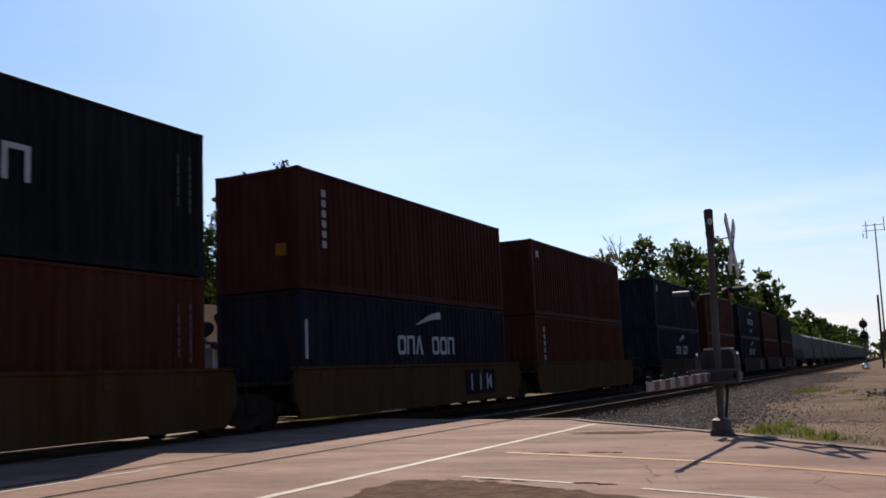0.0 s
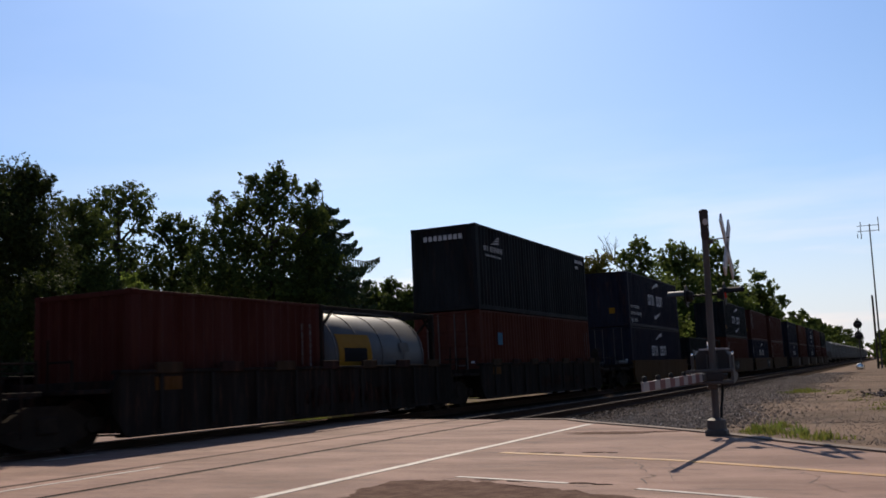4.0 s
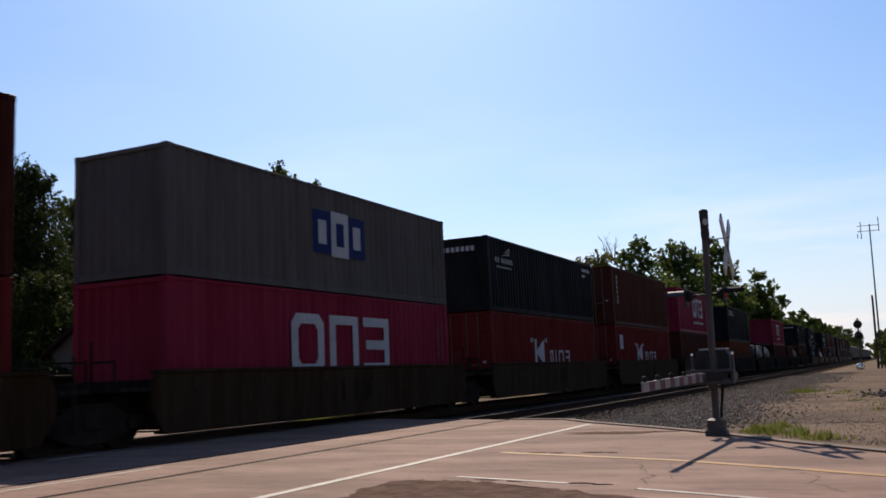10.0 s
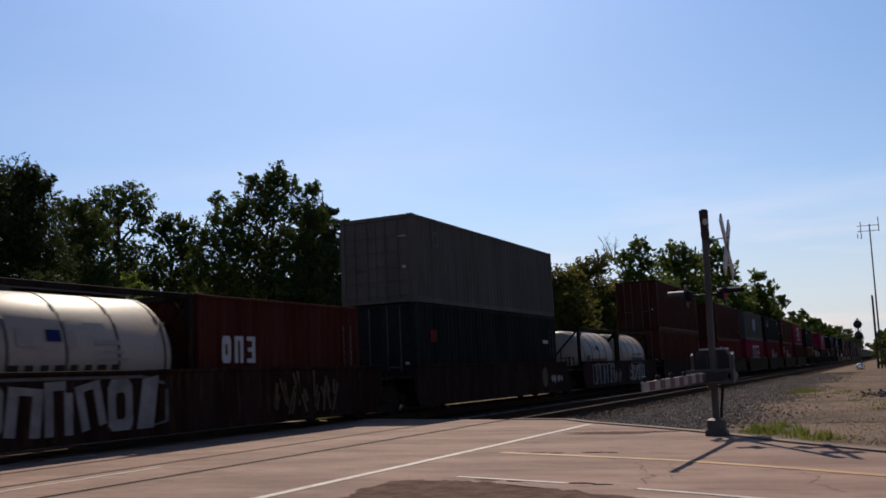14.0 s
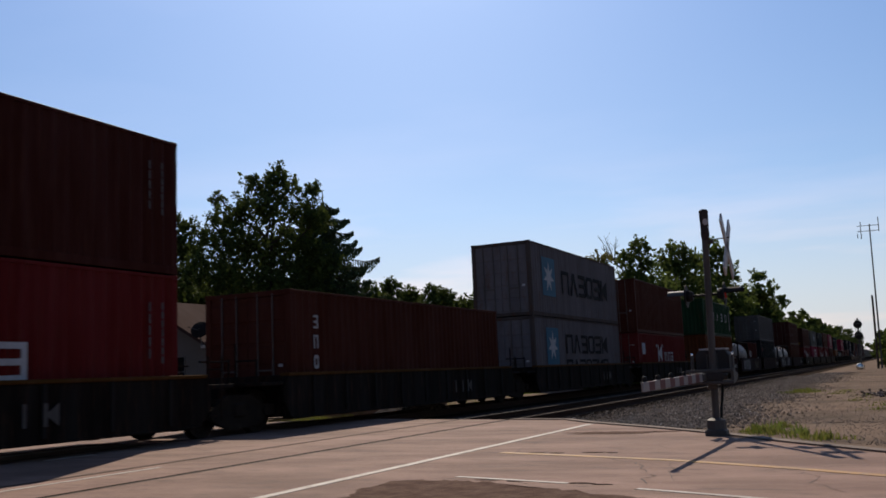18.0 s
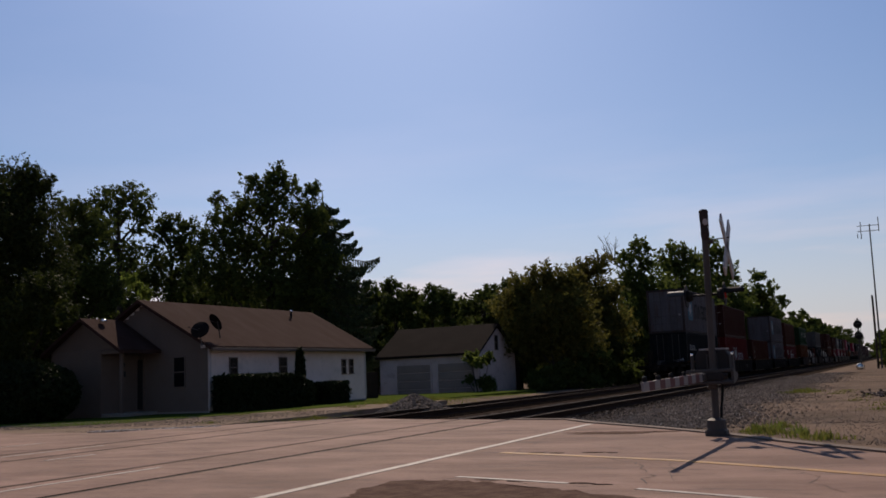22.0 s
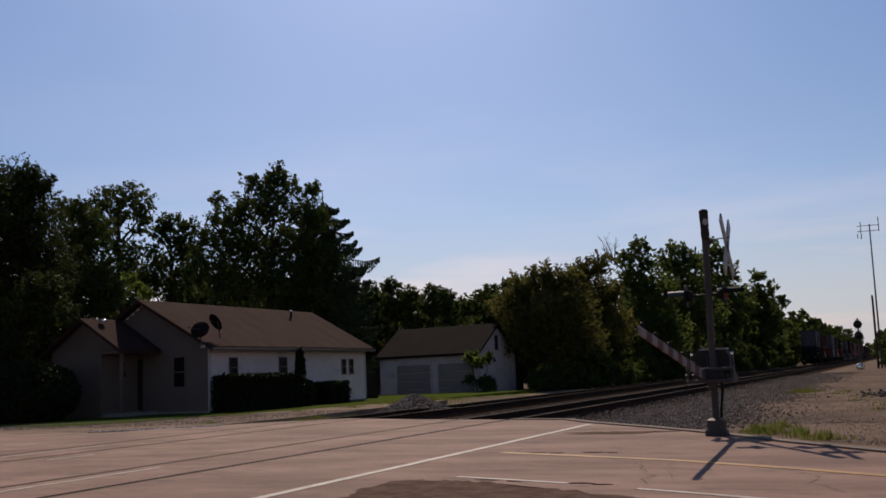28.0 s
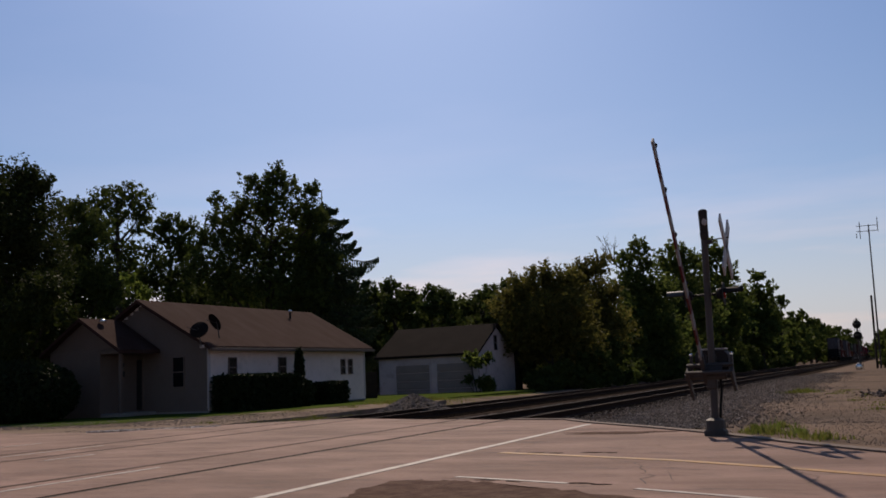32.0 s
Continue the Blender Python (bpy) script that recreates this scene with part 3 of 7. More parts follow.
def gate_arm():
    """The arm points along -y of its own space, its counterweights along +y; it turns about its x axis."""
    root = tagged(new("gate_arm"), "red-and-white striped crossing gate arm with counterweights", "gate arm")
    n = 13
    for i in range(n):
        y0 = -0.35 - i * 0.271
        bm = bmesh.new()
        hgt = 0.064 - 0.001 * i
        box(bm, -0.014, 0.014, y0 - 0.271, y0, -hgt, hgt, 0.004)
        part("stripe", bm, M_GATERED if i % 2 else M_GATEW, root)
    bm = bmesh.new()
    box(bm, -0.03, 0.03, -0.4, 0.12, -0.05, 0.05, 0.01)
    part("hub", bm, M_STEEL, root)
    for x, tail in ((-0.24, 0.42), (0.39, 0.26)):
        bm = bmesh.new()
        prism(bm, [(-0.13, -0.10), (-0.13, 0.10), (0.06, 0.07), (tail, 0.03), (tail, -0.03), (0.06, -0.08)], "x", x - 0.018, x + 0.018)
        part("counterweight_arm", bm, M_STEEL, root)
    for z in (0.085, -0.085):
        bm = bmesh.new()
        box(bm, -0.258, 0.408, -0.17, -0.115, z - 0.024, z + 0.024, 0.008)
        part("counterweight_bar", bm, M_STEEL, root)
    bm = bmesh.new()
    box(bm, 0.02, 0.26, -0.165, -0.12, -0.058, 0.058, 0.01)
    part("counterweight", bm, M_DIM, root)
    bm = bmesh.new()
    tube(bm, (-0.3, 0, 0), (0.3, 0, 0), 0.045, n=10)
    part("pivot_shaft", bm, M_CASTAL, root)
    for y in (-1.6, -2.4, -3.1, -3.75):
        bm = bmesh.new()
        lathe(bm, [(0.05, 0.03), (0.10, 0.03), (0.115, 0.015)], 8, "z")
        link("gate_lamp", finish("gate_lamp", bm, M_BLACK), root, pose(0, y, 0.0))
    return root


GATE_ARM = gate_arm()
GATE_PIVOT = (-2.5, 14.0, 0.85)

# ---- signal, tower ----


def signal_mast(x, y):
    root = tagged(new("block_signal"), "railway block signal with two dark heads on a pole", "railway signal")
    root.matrix_basis = pose(x, y, -0.1)
    bm = bmesh.new()
    tube(bm, (0, 0, 0), (0, 0, 4.5), 0.07, n=8)
    part("pole", bm, M_STEEL, root)
    for z in (3.0, 3.95):
        bm = bmesh.new()
        lathe(bm, [(-0.12, 0.34), (0.0, 0.36), (0.12, 0.30)], 14, "y")
        bmesh.ops.translate(bm, verts=bm.verts, vec=(0, -0.1, z))
        hd = part("signal_head", bm, M_BLACK, root)
        bm = bmesh.new()
        for s in (-1, 0, 1):
            tube(bm, (s * 0.14, -0.22, z), (s * 0.14, -0.5, z - 0.04), 0.1, n=8)
        part("hood", bm, M_BLACK, hd)
    bm = bmesh.new()
    for z in np.arange(0.4, 4.5, 0.3):
        box(bm, -0.22, 0.22, 0.18, 0.21, z, z + 0.025)
    box(bm, -0.22, -0.19, 0.18, 0.21, 0, 4.4)
    box(bm, 0.19, 0.22, 0.18, 0.21, 0, 4.4)
    part("ladder", bm, M_STEEL, root)
    bm = bmesh.new()
    lathe(bm, [(-0.3, 0.2), (-0.26, 0.30), (0.2, 0.32), (0.3, 0.22)], 14, "y")
    bmesh.ops.translate(bm, verts=bm.verts, vec=(-0.15, -0.3, 0.26))
    part("equipment_box", bm, M_BOLT, root, "shiny silver equipment case at the foot", smooth=True)


signal_mast(-2.6, 89.0)


def radio_tower(x, y):
    root = tagged(new("radio_mast"), "tall thin radio mast with folded dipole antennas", "radio mast")
    root.matrix_basis = pose(x, y, -0.1, 0, 0.8, 0)
    bm = bmesh.new()
    tube(bm, (0, 0, 0), (0, 0, 13.1), 0.085, 0.05, 8)
    part("pole", bm, M_STEEL, root)
    bm = bmesh.new()
    tube(bm, (-0.3, 0, 0), (-0.3, 0, 6.6), 0.10, 0.09, 8)
    part("lower_pole", bm, M_BARK, root, "short wooden pole beside the mast")
    for s, z0, z1 in ((-1, 11.8, 13.4), (1, 12.4, 13.7), (-1.4, 11.9, 12.3)):
        bm = bmesh.new()
        tube(bm, (s * 0.75, 0, z0), (s * 0.75, 0, z1), 0.035, n=6)
        part("antenna_element", bm, M_STEEL, root)
    for z in (12.5, 13.0):
        bm = bmesh.new()
        tube(bm, (-1.05, 0, z), (0.78, 0, z), 0.03, n=6)
        part("antenna_boom", bm, M_STEEL, root)


radio_tower(-1.05, 92.5)

# ---- train ----
SPEED = 19.089
WHEELS = []          # (object, place along its truck)
MOVING = []          # (object, place along the track at 0 s, height)
# Train paints are darkened below their true colours to imitate its deep shade.
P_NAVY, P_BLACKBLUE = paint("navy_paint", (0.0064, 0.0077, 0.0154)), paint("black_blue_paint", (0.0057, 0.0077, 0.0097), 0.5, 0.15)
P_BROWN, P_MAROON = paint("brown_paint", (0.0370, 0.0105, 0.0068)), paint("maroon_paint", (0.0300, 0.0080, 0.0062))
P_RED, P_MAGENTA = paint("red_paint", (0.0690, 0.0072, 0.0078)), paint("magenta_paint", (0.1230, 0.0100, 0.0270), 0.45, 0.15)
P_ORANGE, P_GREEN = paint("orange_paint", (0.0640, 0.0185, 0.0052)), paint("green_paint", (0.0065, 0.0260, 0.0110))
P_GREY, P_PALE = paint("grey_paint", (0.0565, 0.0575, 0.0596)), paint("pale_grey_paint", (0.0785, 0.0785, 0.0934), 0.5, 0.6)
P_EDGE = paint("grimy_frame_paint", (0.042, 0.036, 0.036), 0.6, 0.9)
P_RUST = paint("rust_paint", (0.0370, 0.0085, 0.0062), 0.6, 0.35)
P_WHITE = mat("lettering_white", (0.323, 0.3187, 0.3187), 0.6, 0, (0.238, 0.2295, 0.2253), 3, 0.6, 25, 0.03, (0.17, 0.1275, 0.102), 0.4, gloss=0.02)
P_FAINT = mat("lettering_faded", (0.096, 0.093, 0.09), 0.7, 0, (0.048, 0.045, 0.042), 5, 0.8, 25, 0.02, gloss=0.02)
P_STENCIL = mat("stencil_white", (0.30, 0.29, 0.28), 0.7, 0, (0.17, 0.155, 0.14), 4, 0.8, 25, 0.02, gloss=0.02)
P_BLUEMARK = mat("lettering_blue", (0.009, 0.0165, 0.0675), 0.5, 0, None, 3, 0.4, 25, 0.02, gloss=0.02)
P_SKYBLUE = mat("emblem_blue", (0.0344, 0.0943, 0.1353), 0.5, 0, (0.0279, 0.0697, 0.0984), 3, 0.4, 25, 0.02, gloss=0.02)
P_BLACKMARK = mat("lettering_black", (0.006, 0.006, 0.007), 0.6, 0, None, 3, 0.4, 25, 0.02, gloss=0.02)
P_YMARK = mat("placard_yellow", (0.165, 0.0825, 0.009), 0.5, 0, None, 4, 0.6, 25, 0.02, gloss=0.02)
P_TANKW = mat("tank_white", (0.2334, 0.1887, 0.154), 0.5, 0, (0.1692, 0.1344, 0.1064), 1.2, 0.6, 15, 0.04, (0.1459, 0.1144, 0.0897), 0.35)
P_TANKN = mat("tank_clean_white", (0.56, 0.50, 0.485), 0.5, 0, (0.46, 0.40, 0.38), 1.2, 0.6, 15, 0.04, (0.25, 0.2, 0.16), 0.25)
P_LIGHTM = mat("tank_stencil_grey", (0.22, 0.19, 0.18), 0.6, 0, None, 4, 0.6, 25, 0.02, gloss=0.02)
P_TANKG = mat("tank_steel", (0.0302, 0.0294, 0.0309), 0.55, 0.0, (0.0386, 0.0367, 0.0382), 1.5, 0.6, 15, 0.04, (0.0483, 0.0393, 0.0353), 0.3)
# Car paints darkened likewise for the shaded lower sides of the train.
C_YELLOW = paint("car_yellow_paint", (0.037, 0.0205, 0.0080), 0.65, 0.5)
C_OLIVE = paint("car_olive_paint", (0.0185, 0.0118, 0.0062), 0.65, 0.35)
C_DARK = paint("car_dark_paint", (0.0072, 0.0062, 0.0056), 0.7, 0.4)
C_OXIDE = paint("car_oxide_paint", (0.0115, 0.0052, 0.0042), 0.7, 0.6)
C_RAIL = paint("car_flange_yellow", (0.048, 0.0235, 0.0055), 0.6, 0.7)
C_HOPPER = paint("hopper_grey", (0.1488, 0.1550, 0.1488), 0.55, 0.4)
W, HI, STD = 1.219, 2.896, 2.591


def ribs(bm, a0, a1, z0, z1, face, depth, pitch, put_):
    """Trapezoid corrugation between a0 and a1; put_(a, out, z) gives the place."""
    n = max(1, int((a1 - a0) / pitch))
    p = (a1 - a0) / n
    line = [(a0, 0.0)]
    for i in range(n):
        b = a0 + i * p
        line += [(b + p * 0.18, 0.0), (b + p * 0.43, -depth), (b + p * 0.75, -depth), (b + p, 0.0)]
    lo = [bm.verts.new(put_(a, face + d, z0)) for a, d in line]
    hi = [bm.verts.new(put_(a, face + d, z1)) for a, d in line]
    for i in range(len(line) - 1):
        bm.faces.new((lo[i], lo[i + 1], hi[i + 1], hi[i]))


def hollow(bm, side, bar):
    """A plain eight-cornered ring shape, one wide and one high."""
    def ring(x, w, h):
        c = 0.3
        return [bm.verts.new((x, w * u, h * v)) for u, v in ((-1 + c, -1), (1 - c, -1), (1, -1 + c), (1, 1 - c), (1 - c, 1), (-1 + c, 1), (-1, 1 - c), (-1, -1 + c))]
    r = [ring(x, 0.5 - e * side, 0.5 - e * bar) for x in (-0.5, 0.5) for e in (0, 1)]
    for i in range(8):
        j = (i + 1) % 8
        for p, q in ((2, 3), (0, 2), (3, 1), (1, 0)):
            bm.faces.new((r[p][i], r[p][j], r[q][j], r[q][i]))


def plain_shape(bm, kind, k):
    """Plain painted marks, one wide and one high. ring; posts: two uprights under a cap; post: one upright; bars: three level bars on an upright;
    wedge: a hollow tent; fan: an upright with a triangle; slant: a leaning bar. k: stroke width for a mark as wide as it is high."""
    def bar(u0, u1, v0, v1):
        box(bm, -0.5, 0.5, u0, u1, v0, v1)
    if kind == "ring":
        hollow(bm, k, min(0.3, k * 0.85))
    elif kind == "posts":
        prism(bm, [(-0.5, -0.5), (-0.5 + k, -0.5), (-0.5 + k, 0.34), (0.5 - k, 0.34), (0.5 - k, -0.5), (0.5, -0.5), (0.5, 0.5), (-0.5, 0.5)], "x", -0.5, 0.5)
    elif kind == "post":
        bar(-k / 2, k / 2, -0.5, 0.5)
    elif kind == "bars":
        prism(bm, [(-0.5, -0.5), (0.5, -0.5), (0.5, 0.5), (-0.5, 0.5), (-0.5, 0.33), (0.5 - k, 0.33), (0.5 - k, 0.085), (-0.4, 0.085), (-0.4, -0.085), (0.5 - k, -0.085), (0.5 - k, -0.33), (-0.5, -0.33)], "x", -0.5, 0.5)
    elif kind == "wedge":
        prism(bm, [(-0.5, -0.5), (-0.5 + k, -0.5), (0.0, 0.24), (0.5 - k, -0.5), (0.5, -0.5), (k * 0.55, 0.5), (-k * 0.55, 0.5)], "x", -0.5, 0.5)
    elif kind == "fan":
        e = -0.5 + k * 1.2
        prism(bm, [(-0.5, -0.5), (e, -0.5), (e, -0.08), (0.5, -0.5), (0.5, 0.5), (e, 0.08), (e, 0.5), (-0.5, 0.5)], "x", -0.5, 0.5)
    else:
        prism(bm, [(-0.5, -0.5), (0.1, -0.5), (0.5, 0.5), (-0.1, 0.5)], "x", -0.5, 0.5)


def lettering(parent, blocks, material, label="", face=W + 0.006, end=False, small=False, kinds=("ring", "posts", "bars", "post")):
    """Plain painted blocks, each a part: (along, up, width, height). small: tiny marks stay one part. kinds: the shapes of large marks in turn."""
    if small:
        bm = bmesh.new()
        for a, z, w, h in blocks:
            box(bm, face, face + 0.004, a - w / 2, a + w / 2, z - h / 2, z + h / 2)
        return tagged(part("small_lettering", bm, material, parent, label), kind="stuff")
    solid = shared("letter_block", lambda b: box(b, -0.5, 0.5, -0.5, 0.5, -0.5, 0.5))
    for q, (a, z, w, h) in enumerate(blocks):
        unit = solid
        if h > 0.3 and 0.2 < w / h < 2.2 and len(blocks) > 1 and not end:
            k = round(min(0.38, 0.19 * h / w), 2)
            kd = kinds[q % len(kinds)]
            unit = shared(f"{kd}{k:.2f}", lambda b: plain_shape(b, kd, k))
        if end:
            m = Matrix.Translation((a, -face - 0.002, z)) @ Matrix.Diagonal((w, 0.004, h, 1))
        else:
            m = Matrix.Translation((face + 0.002, a, z)) @ Matrix.Diagonal((0.004, w, h, 1))
        link("letter_block", unit, parent, m, material, label)


def word(a0, a1, z, h, n, fill=0.66, gap=()):
    """n letter blocks from a0 to a1 (gap: places left empty)."""
    p = (a1 - a0) / n
    return [(a0 + (i + 0.5) * p, z, p * fill, h) for i in range(n) if i not in gap]


def column(a, z0, z1, w, n, fill=0.66):
    p = (z1 - z0) / n
    return [(a, z0 + (i + 0.5) * p, w, p * fill) for i in range(n)]


def container(along, base, length, height, material, label, doors=False, marks=(), frame_material=None):
    """A corrugated steel box with posts, rails, castings, roof, and doors with locking bars at its rear end or a plain ribbed end."""
    root = tagged(new("shipping_container"), label, "shipping container")
    half, fm = length / 2, frame_material or material
    k = f"{length:.1f}_{height:.2f}"
    for s in (1, -1):
        link("side_panel", shared("side" + k, lambda b: ribs(b, -half + 0.16, half - 0.16, 0.16, height - 0.07, W - 0.004, 0.046, 0.278, lambda a, o, z: (o, a, z))), root, pose(0, 0, 0, 0, 0, 0 if s > 0 else 180), material)
        link("top_rail", shared("toprail" + k, lambda b: box(b, W - 0.06, W, -half + 0.17, half - 0.17, height - 0.075, height - 0.012, 0.006)), root, pose(0, 0, 0, 0, 0, 0 if s > 0 else 180), fm)
        link("bottom_rail", shared("botrail" + k, lambda b: box(b, W - 0.05, W, -half + 0.17, half - 0.17, 0.01, 0.165, 0.008)), root, pose(0, 0, 0, 0, 0, 0 if s > 0 else 180), fm)
        for e in (1, -1):
            link("corner_post", shared("post" + k, lambda b: box(b, W - 0.155, W - 0.002, half - 0.165, half - 0.002, 0.11, height - 0.11, 0.012)), root, pose(0, 0, 0) @ Matrix.Diagonal((s, e, 1, 1)) if s * e > 0 else pose(0, 0, 0) @ Matrix.Diagonal((s, e, 1, 1)), fm)
            for z in (0.0, height - 0.118):
                link("corner_casting", shared("casting" + k, lambda b: box(b, W - 0.162, W + 0.002, half - 0.178, half + 0.002, 0, 0.118, 0.01)), root, pose(0, 0, z) @ Matrix.Diagonal((s, e, 1, 1)), fm)
    link("roof", shared("roof" + k, lambda b: ribs(b, -half + 0.1, half - 0.1, -W + 0.02, W - 0.02, height - 0.03, 0.02, 0.21, lambda a, o, z: (z, a, o))), root, None, material)
    link("floor", shared("floor" + k, lambda b: box(b, -W + 0.05, W - 0.05, -half + 0.05, half - 0.05, 0.05, 0.15)), root, None, M_TRUCK)
    for e in ((1, -1) if not doors else (1,)):
        link("end_panel", shared("end" + k, lambda b: ribs(b, -W + 0.14, W - 0.14, 0.12, height - 0.1, half - 0.03, 0.04, 0.25, lambda a, o, z: (a, o, z))), root, pose(0, 0, 0, 0, 0, 0 if e > 0 else 180), material)
        for z0, z1 in ((0.02, 0.16), (height - 0.11, height - 0.01)):
            link("end_rail", shared(f"endrail{k}{z0:.1f}", lambda b: box(b, -W + 0.16, W - 0.16, half - 0.06, half - 0.004, z0, z1, 0.008)), root, pose(0, 0, 0, 0, 0, 0 if e > 0 else 180), fm)
    if doors:
        for z0, z1 in ((0.02, 0.13), (height - 0.13, height - 0.01)):
            link("door_rail", shared(f"doorrail{k}{z0:.1f}", lambda b: box(b, -W + 0.16, W - 0.16, -half + 0.004, -half + 0.08, z0, z1, 0.008)), root, None, fm)
        for s in (-1, 1):
            def leaf(b):
                x0, x1 = (-W + 0.165, -0.008) if s < 0 else (0.008, W - 0.165)
                edge = [(-half + 0.075, height - 0.14), (-half + 0.075, 0.14), (-half + 0.036, 0.14)]
                for i in range(5):
                    z, up = 0.2 + i * (height - 0.4) / 5, (height - 0.4) / 5 - 0.08
                    edge += [(-half + 0.036, z), (-half + 0.02, z + 0.02), (-half + 0.02, z + up - 0.02), (-half + 0.036, z + up)]
                prism(b, edge + [(-half + 0.036, height - 0.14)], "x", x0, x1)
            door = link("door", shared(f"door{k}{s}", leaf), root, None, material)
            for off in (0.30, 0.72):
                x = s * off
                bar = link("locking_bar", shared(f"bar{k}{x:.2f}", lambda b: tube(b, (x, -half - 0.005, 0.08), (x, -half - 0.005, height - 0.08), 0.019, n=7)), door, None, M_CASTAL, "galvanised locking bar")
            link("handle", shared(f"hand{k}{s}", lambda b: [box(b, s * 0.72 - 0.02, s * 0.72 + 0.42 * -s * 0 + 0.02, -half - 0.03, -half + 0.01, 0.95, 1.3), box(b, min(s * 0.3, s * 0.72), max(s * 0.3, s * 0.72), -half - 0.03, -half - 0.012, 1.05, 1.09)]), door, None, M_CASTAL)
        lettering(root, [(0.75, height - 0.42, 0.42, 0.12), (0.85, height - 0.62, 0.3, 0.07), (0.9, height * 0.42, 0.12, 0.16)], P_WHITE, "small white identification bars", half - 0.03, True)
    for m_ in marks:
        m_(root, half, height)
    MOVING.append((root, along, base))
    return root


# markings: each takes the container's root, half length and height
def ids(root, half, h):
    f = half
    lettering(root, column(f - 0.42, h * 0.42, h * 0.82, 0.05, 7, 0.8) + column(f - 0.75, h * 0.45, h * 0.82, 0.04, 5, 0.8), P_FAINT, "small white identification bars", small=True)


def ids_top(root, half, h):
    lettering(root, word(half - 1.5, half - 0.35, h - 0.34, 0.14, 9, 0.75) + word(half - 1.5, half - 1.05, h - 0.6, 0.12, 4, 0.75), P_WHITE, "white identification bars")
    lettering(root, word(-0.75, 0.75, h - 0.4, 0.17, 8, 0.7), P_WHITE, "white identification bars on the end", half + 0.004, True)


def end_marks(root, half, h):
    lettering(root, word(-0.9, -0.35, h - 0.45, 0.24, 3, 0.55), P_FAINT, "faded white identification bars", half + 0.004, True)


def ring_mark(a, z, w, hgt):
    def put_(root, half, h):
        bm = bmesh.new()
        hollow(bm, 0.2, 0.2)
        bmesh.ops.transform(bm, matrix=Matrix.Translation((W + 0.008, a, z)) @ Matrix.Diagonal((0.004, w, hgt, 1)), verts=bm.verts)
        part("emblem", bm, P_FAINT, root, "white ring emblem")
    return put_


def crescent(root, a, z, w, hgt, material, up):
    """A tapered swoosh, thick at one end."""
    bm = bmesh.new()
    n = 10
    top = [(a - w / 2 + w * i / n, z + (1 if up else -1) * hgt * math.sin(1.45 * i / n)) for i in range(n + 1)]
    low = [(u, v - (1 if up else -1) * hgt * 0.52 * (i / n) ** 0.6) for i, (u, v) in enumerate(top)]
    if not up:
        top, low = [(2 * a - u, v) for u, v in top], [(2 * a - u, v) for u, v in low]
    prism(bm, top + low[:0:-1], "x", W + 0.006, W + 0.01)
    part("emblem", bm, material, root, "white tapered swoosh")


def name_cma(a0, a1, z, hgt, both=True):
    def put_(root, half, h):
        lettering(root, word(a0, a1, z, hgt, 7, 0.86, (3,)), P_WHITE, "large white lettering block", kinds=("ring", "posts", "wedge", "ring", "ring", "posts"))
        crescent(root, (a0 + a1) / 2 + 0.1, z + hgt * 1.1, (a1 - a0) * 0.44, 0.42, P_WHITE, True)
        if both:
            crescent(root, (a0 + a1) / 2 + 0.35, z - hgt * 1.1, (a1 - a0) * 0.44, 0.42, P_WHITE, False)
    return put_


def eco_text(root, half, h):
    for i, s in enumerate(("eco container", "bamboo flooring", "light steel")):
        cu = bpy.data.curves.new("slogan", "FONT")
        cu.body, cu.size, cu.extrude, cu.align_x = s, 0.335, 0.002, "LEFT"
        ob = new("slogan_text", cu)
        ob.data.materials.append(P_WHITE)
        ob.parent = root
        ob.matrix_basis = Matrix.Translation((W + 0.008, -half + 0.3, h * 0.50 - 0.47 - i * 0.36)) @ Matrix(((0, 0, 1, 0), (1, 0, 0, 0), (0, 1, 0, 0), (0, 0, 0, 1)))
        ob["label"] = "white slogan lettering"


def row(a0, a1, z, hgt, n, material=P_WHITE, fill=0.7, gap=(), label="large white lettering block", small=False, kinds=("ring", "posts", "bars", "post")):
    def put_(root, half, h):
        lettering(root, word(a0, a1, z, hgt, n, fill, gap), material, label, small=small, kinds=kinds)
    return put_


def col(a, z0, z1, w, n, material=P_WHITE, fill=0.68):
    def put_(root, half, h):
        lettering(root, column(a, z0, z1, w * 0.62, n, fill), P_STENCIL if material is P_WHITE else material, "vertical white lettering block")
    return put_


def square(a, z, w, hgt, material, label, end=False):
    def put_(root, half, h):
        lettering(root, [(a, z, w, hgt)], material, label, (half + 0.004) if end else W + 0.006, end)
    return put_


def star(a, z, r):
    def put_(root, half, h):
        lettering(root, [(a, z, r * 2.5, r * 2.5)], P_SKYBLUE, "light blue square emblem")
        bm = bmesh.new()
        prism(bm, [(a + (r if i % 2 == 0 else r * 0.42) * math.sin(i * math.pi / 7), z + (r if i % 2 == 0 else r * 0.42) * math.cos(i * math.pi / 7)) for i in range(14)], "x", W + 0.011, W + 0.015)
        part("emblem", bm, P_WHITE, root, "white seven-pointed star")
    return put_


def tri_block(a, z, w, hgt):
    def put_(root, half, h):
        for i, m_ in enumerate((P_BLUEMARK, P_WHITE, P_BLUEMARK)):
            b = a + (i - 1) * w
            lettering(root, [(b, z, w, hgt * (1.0 if i != 1 else 1.08))], m_, "square emblem panel")
            bm = bmesh.new()
            box(bm, W + 0.012, W + 0.016, b - w * 0.22, b + w * 0.22, z - hgt * 0.28, z + hgt * 0.28)
            part("emblem_mark", bm, P_WHITE if i != 1 else P_BLUEMARK, root)
    return put_


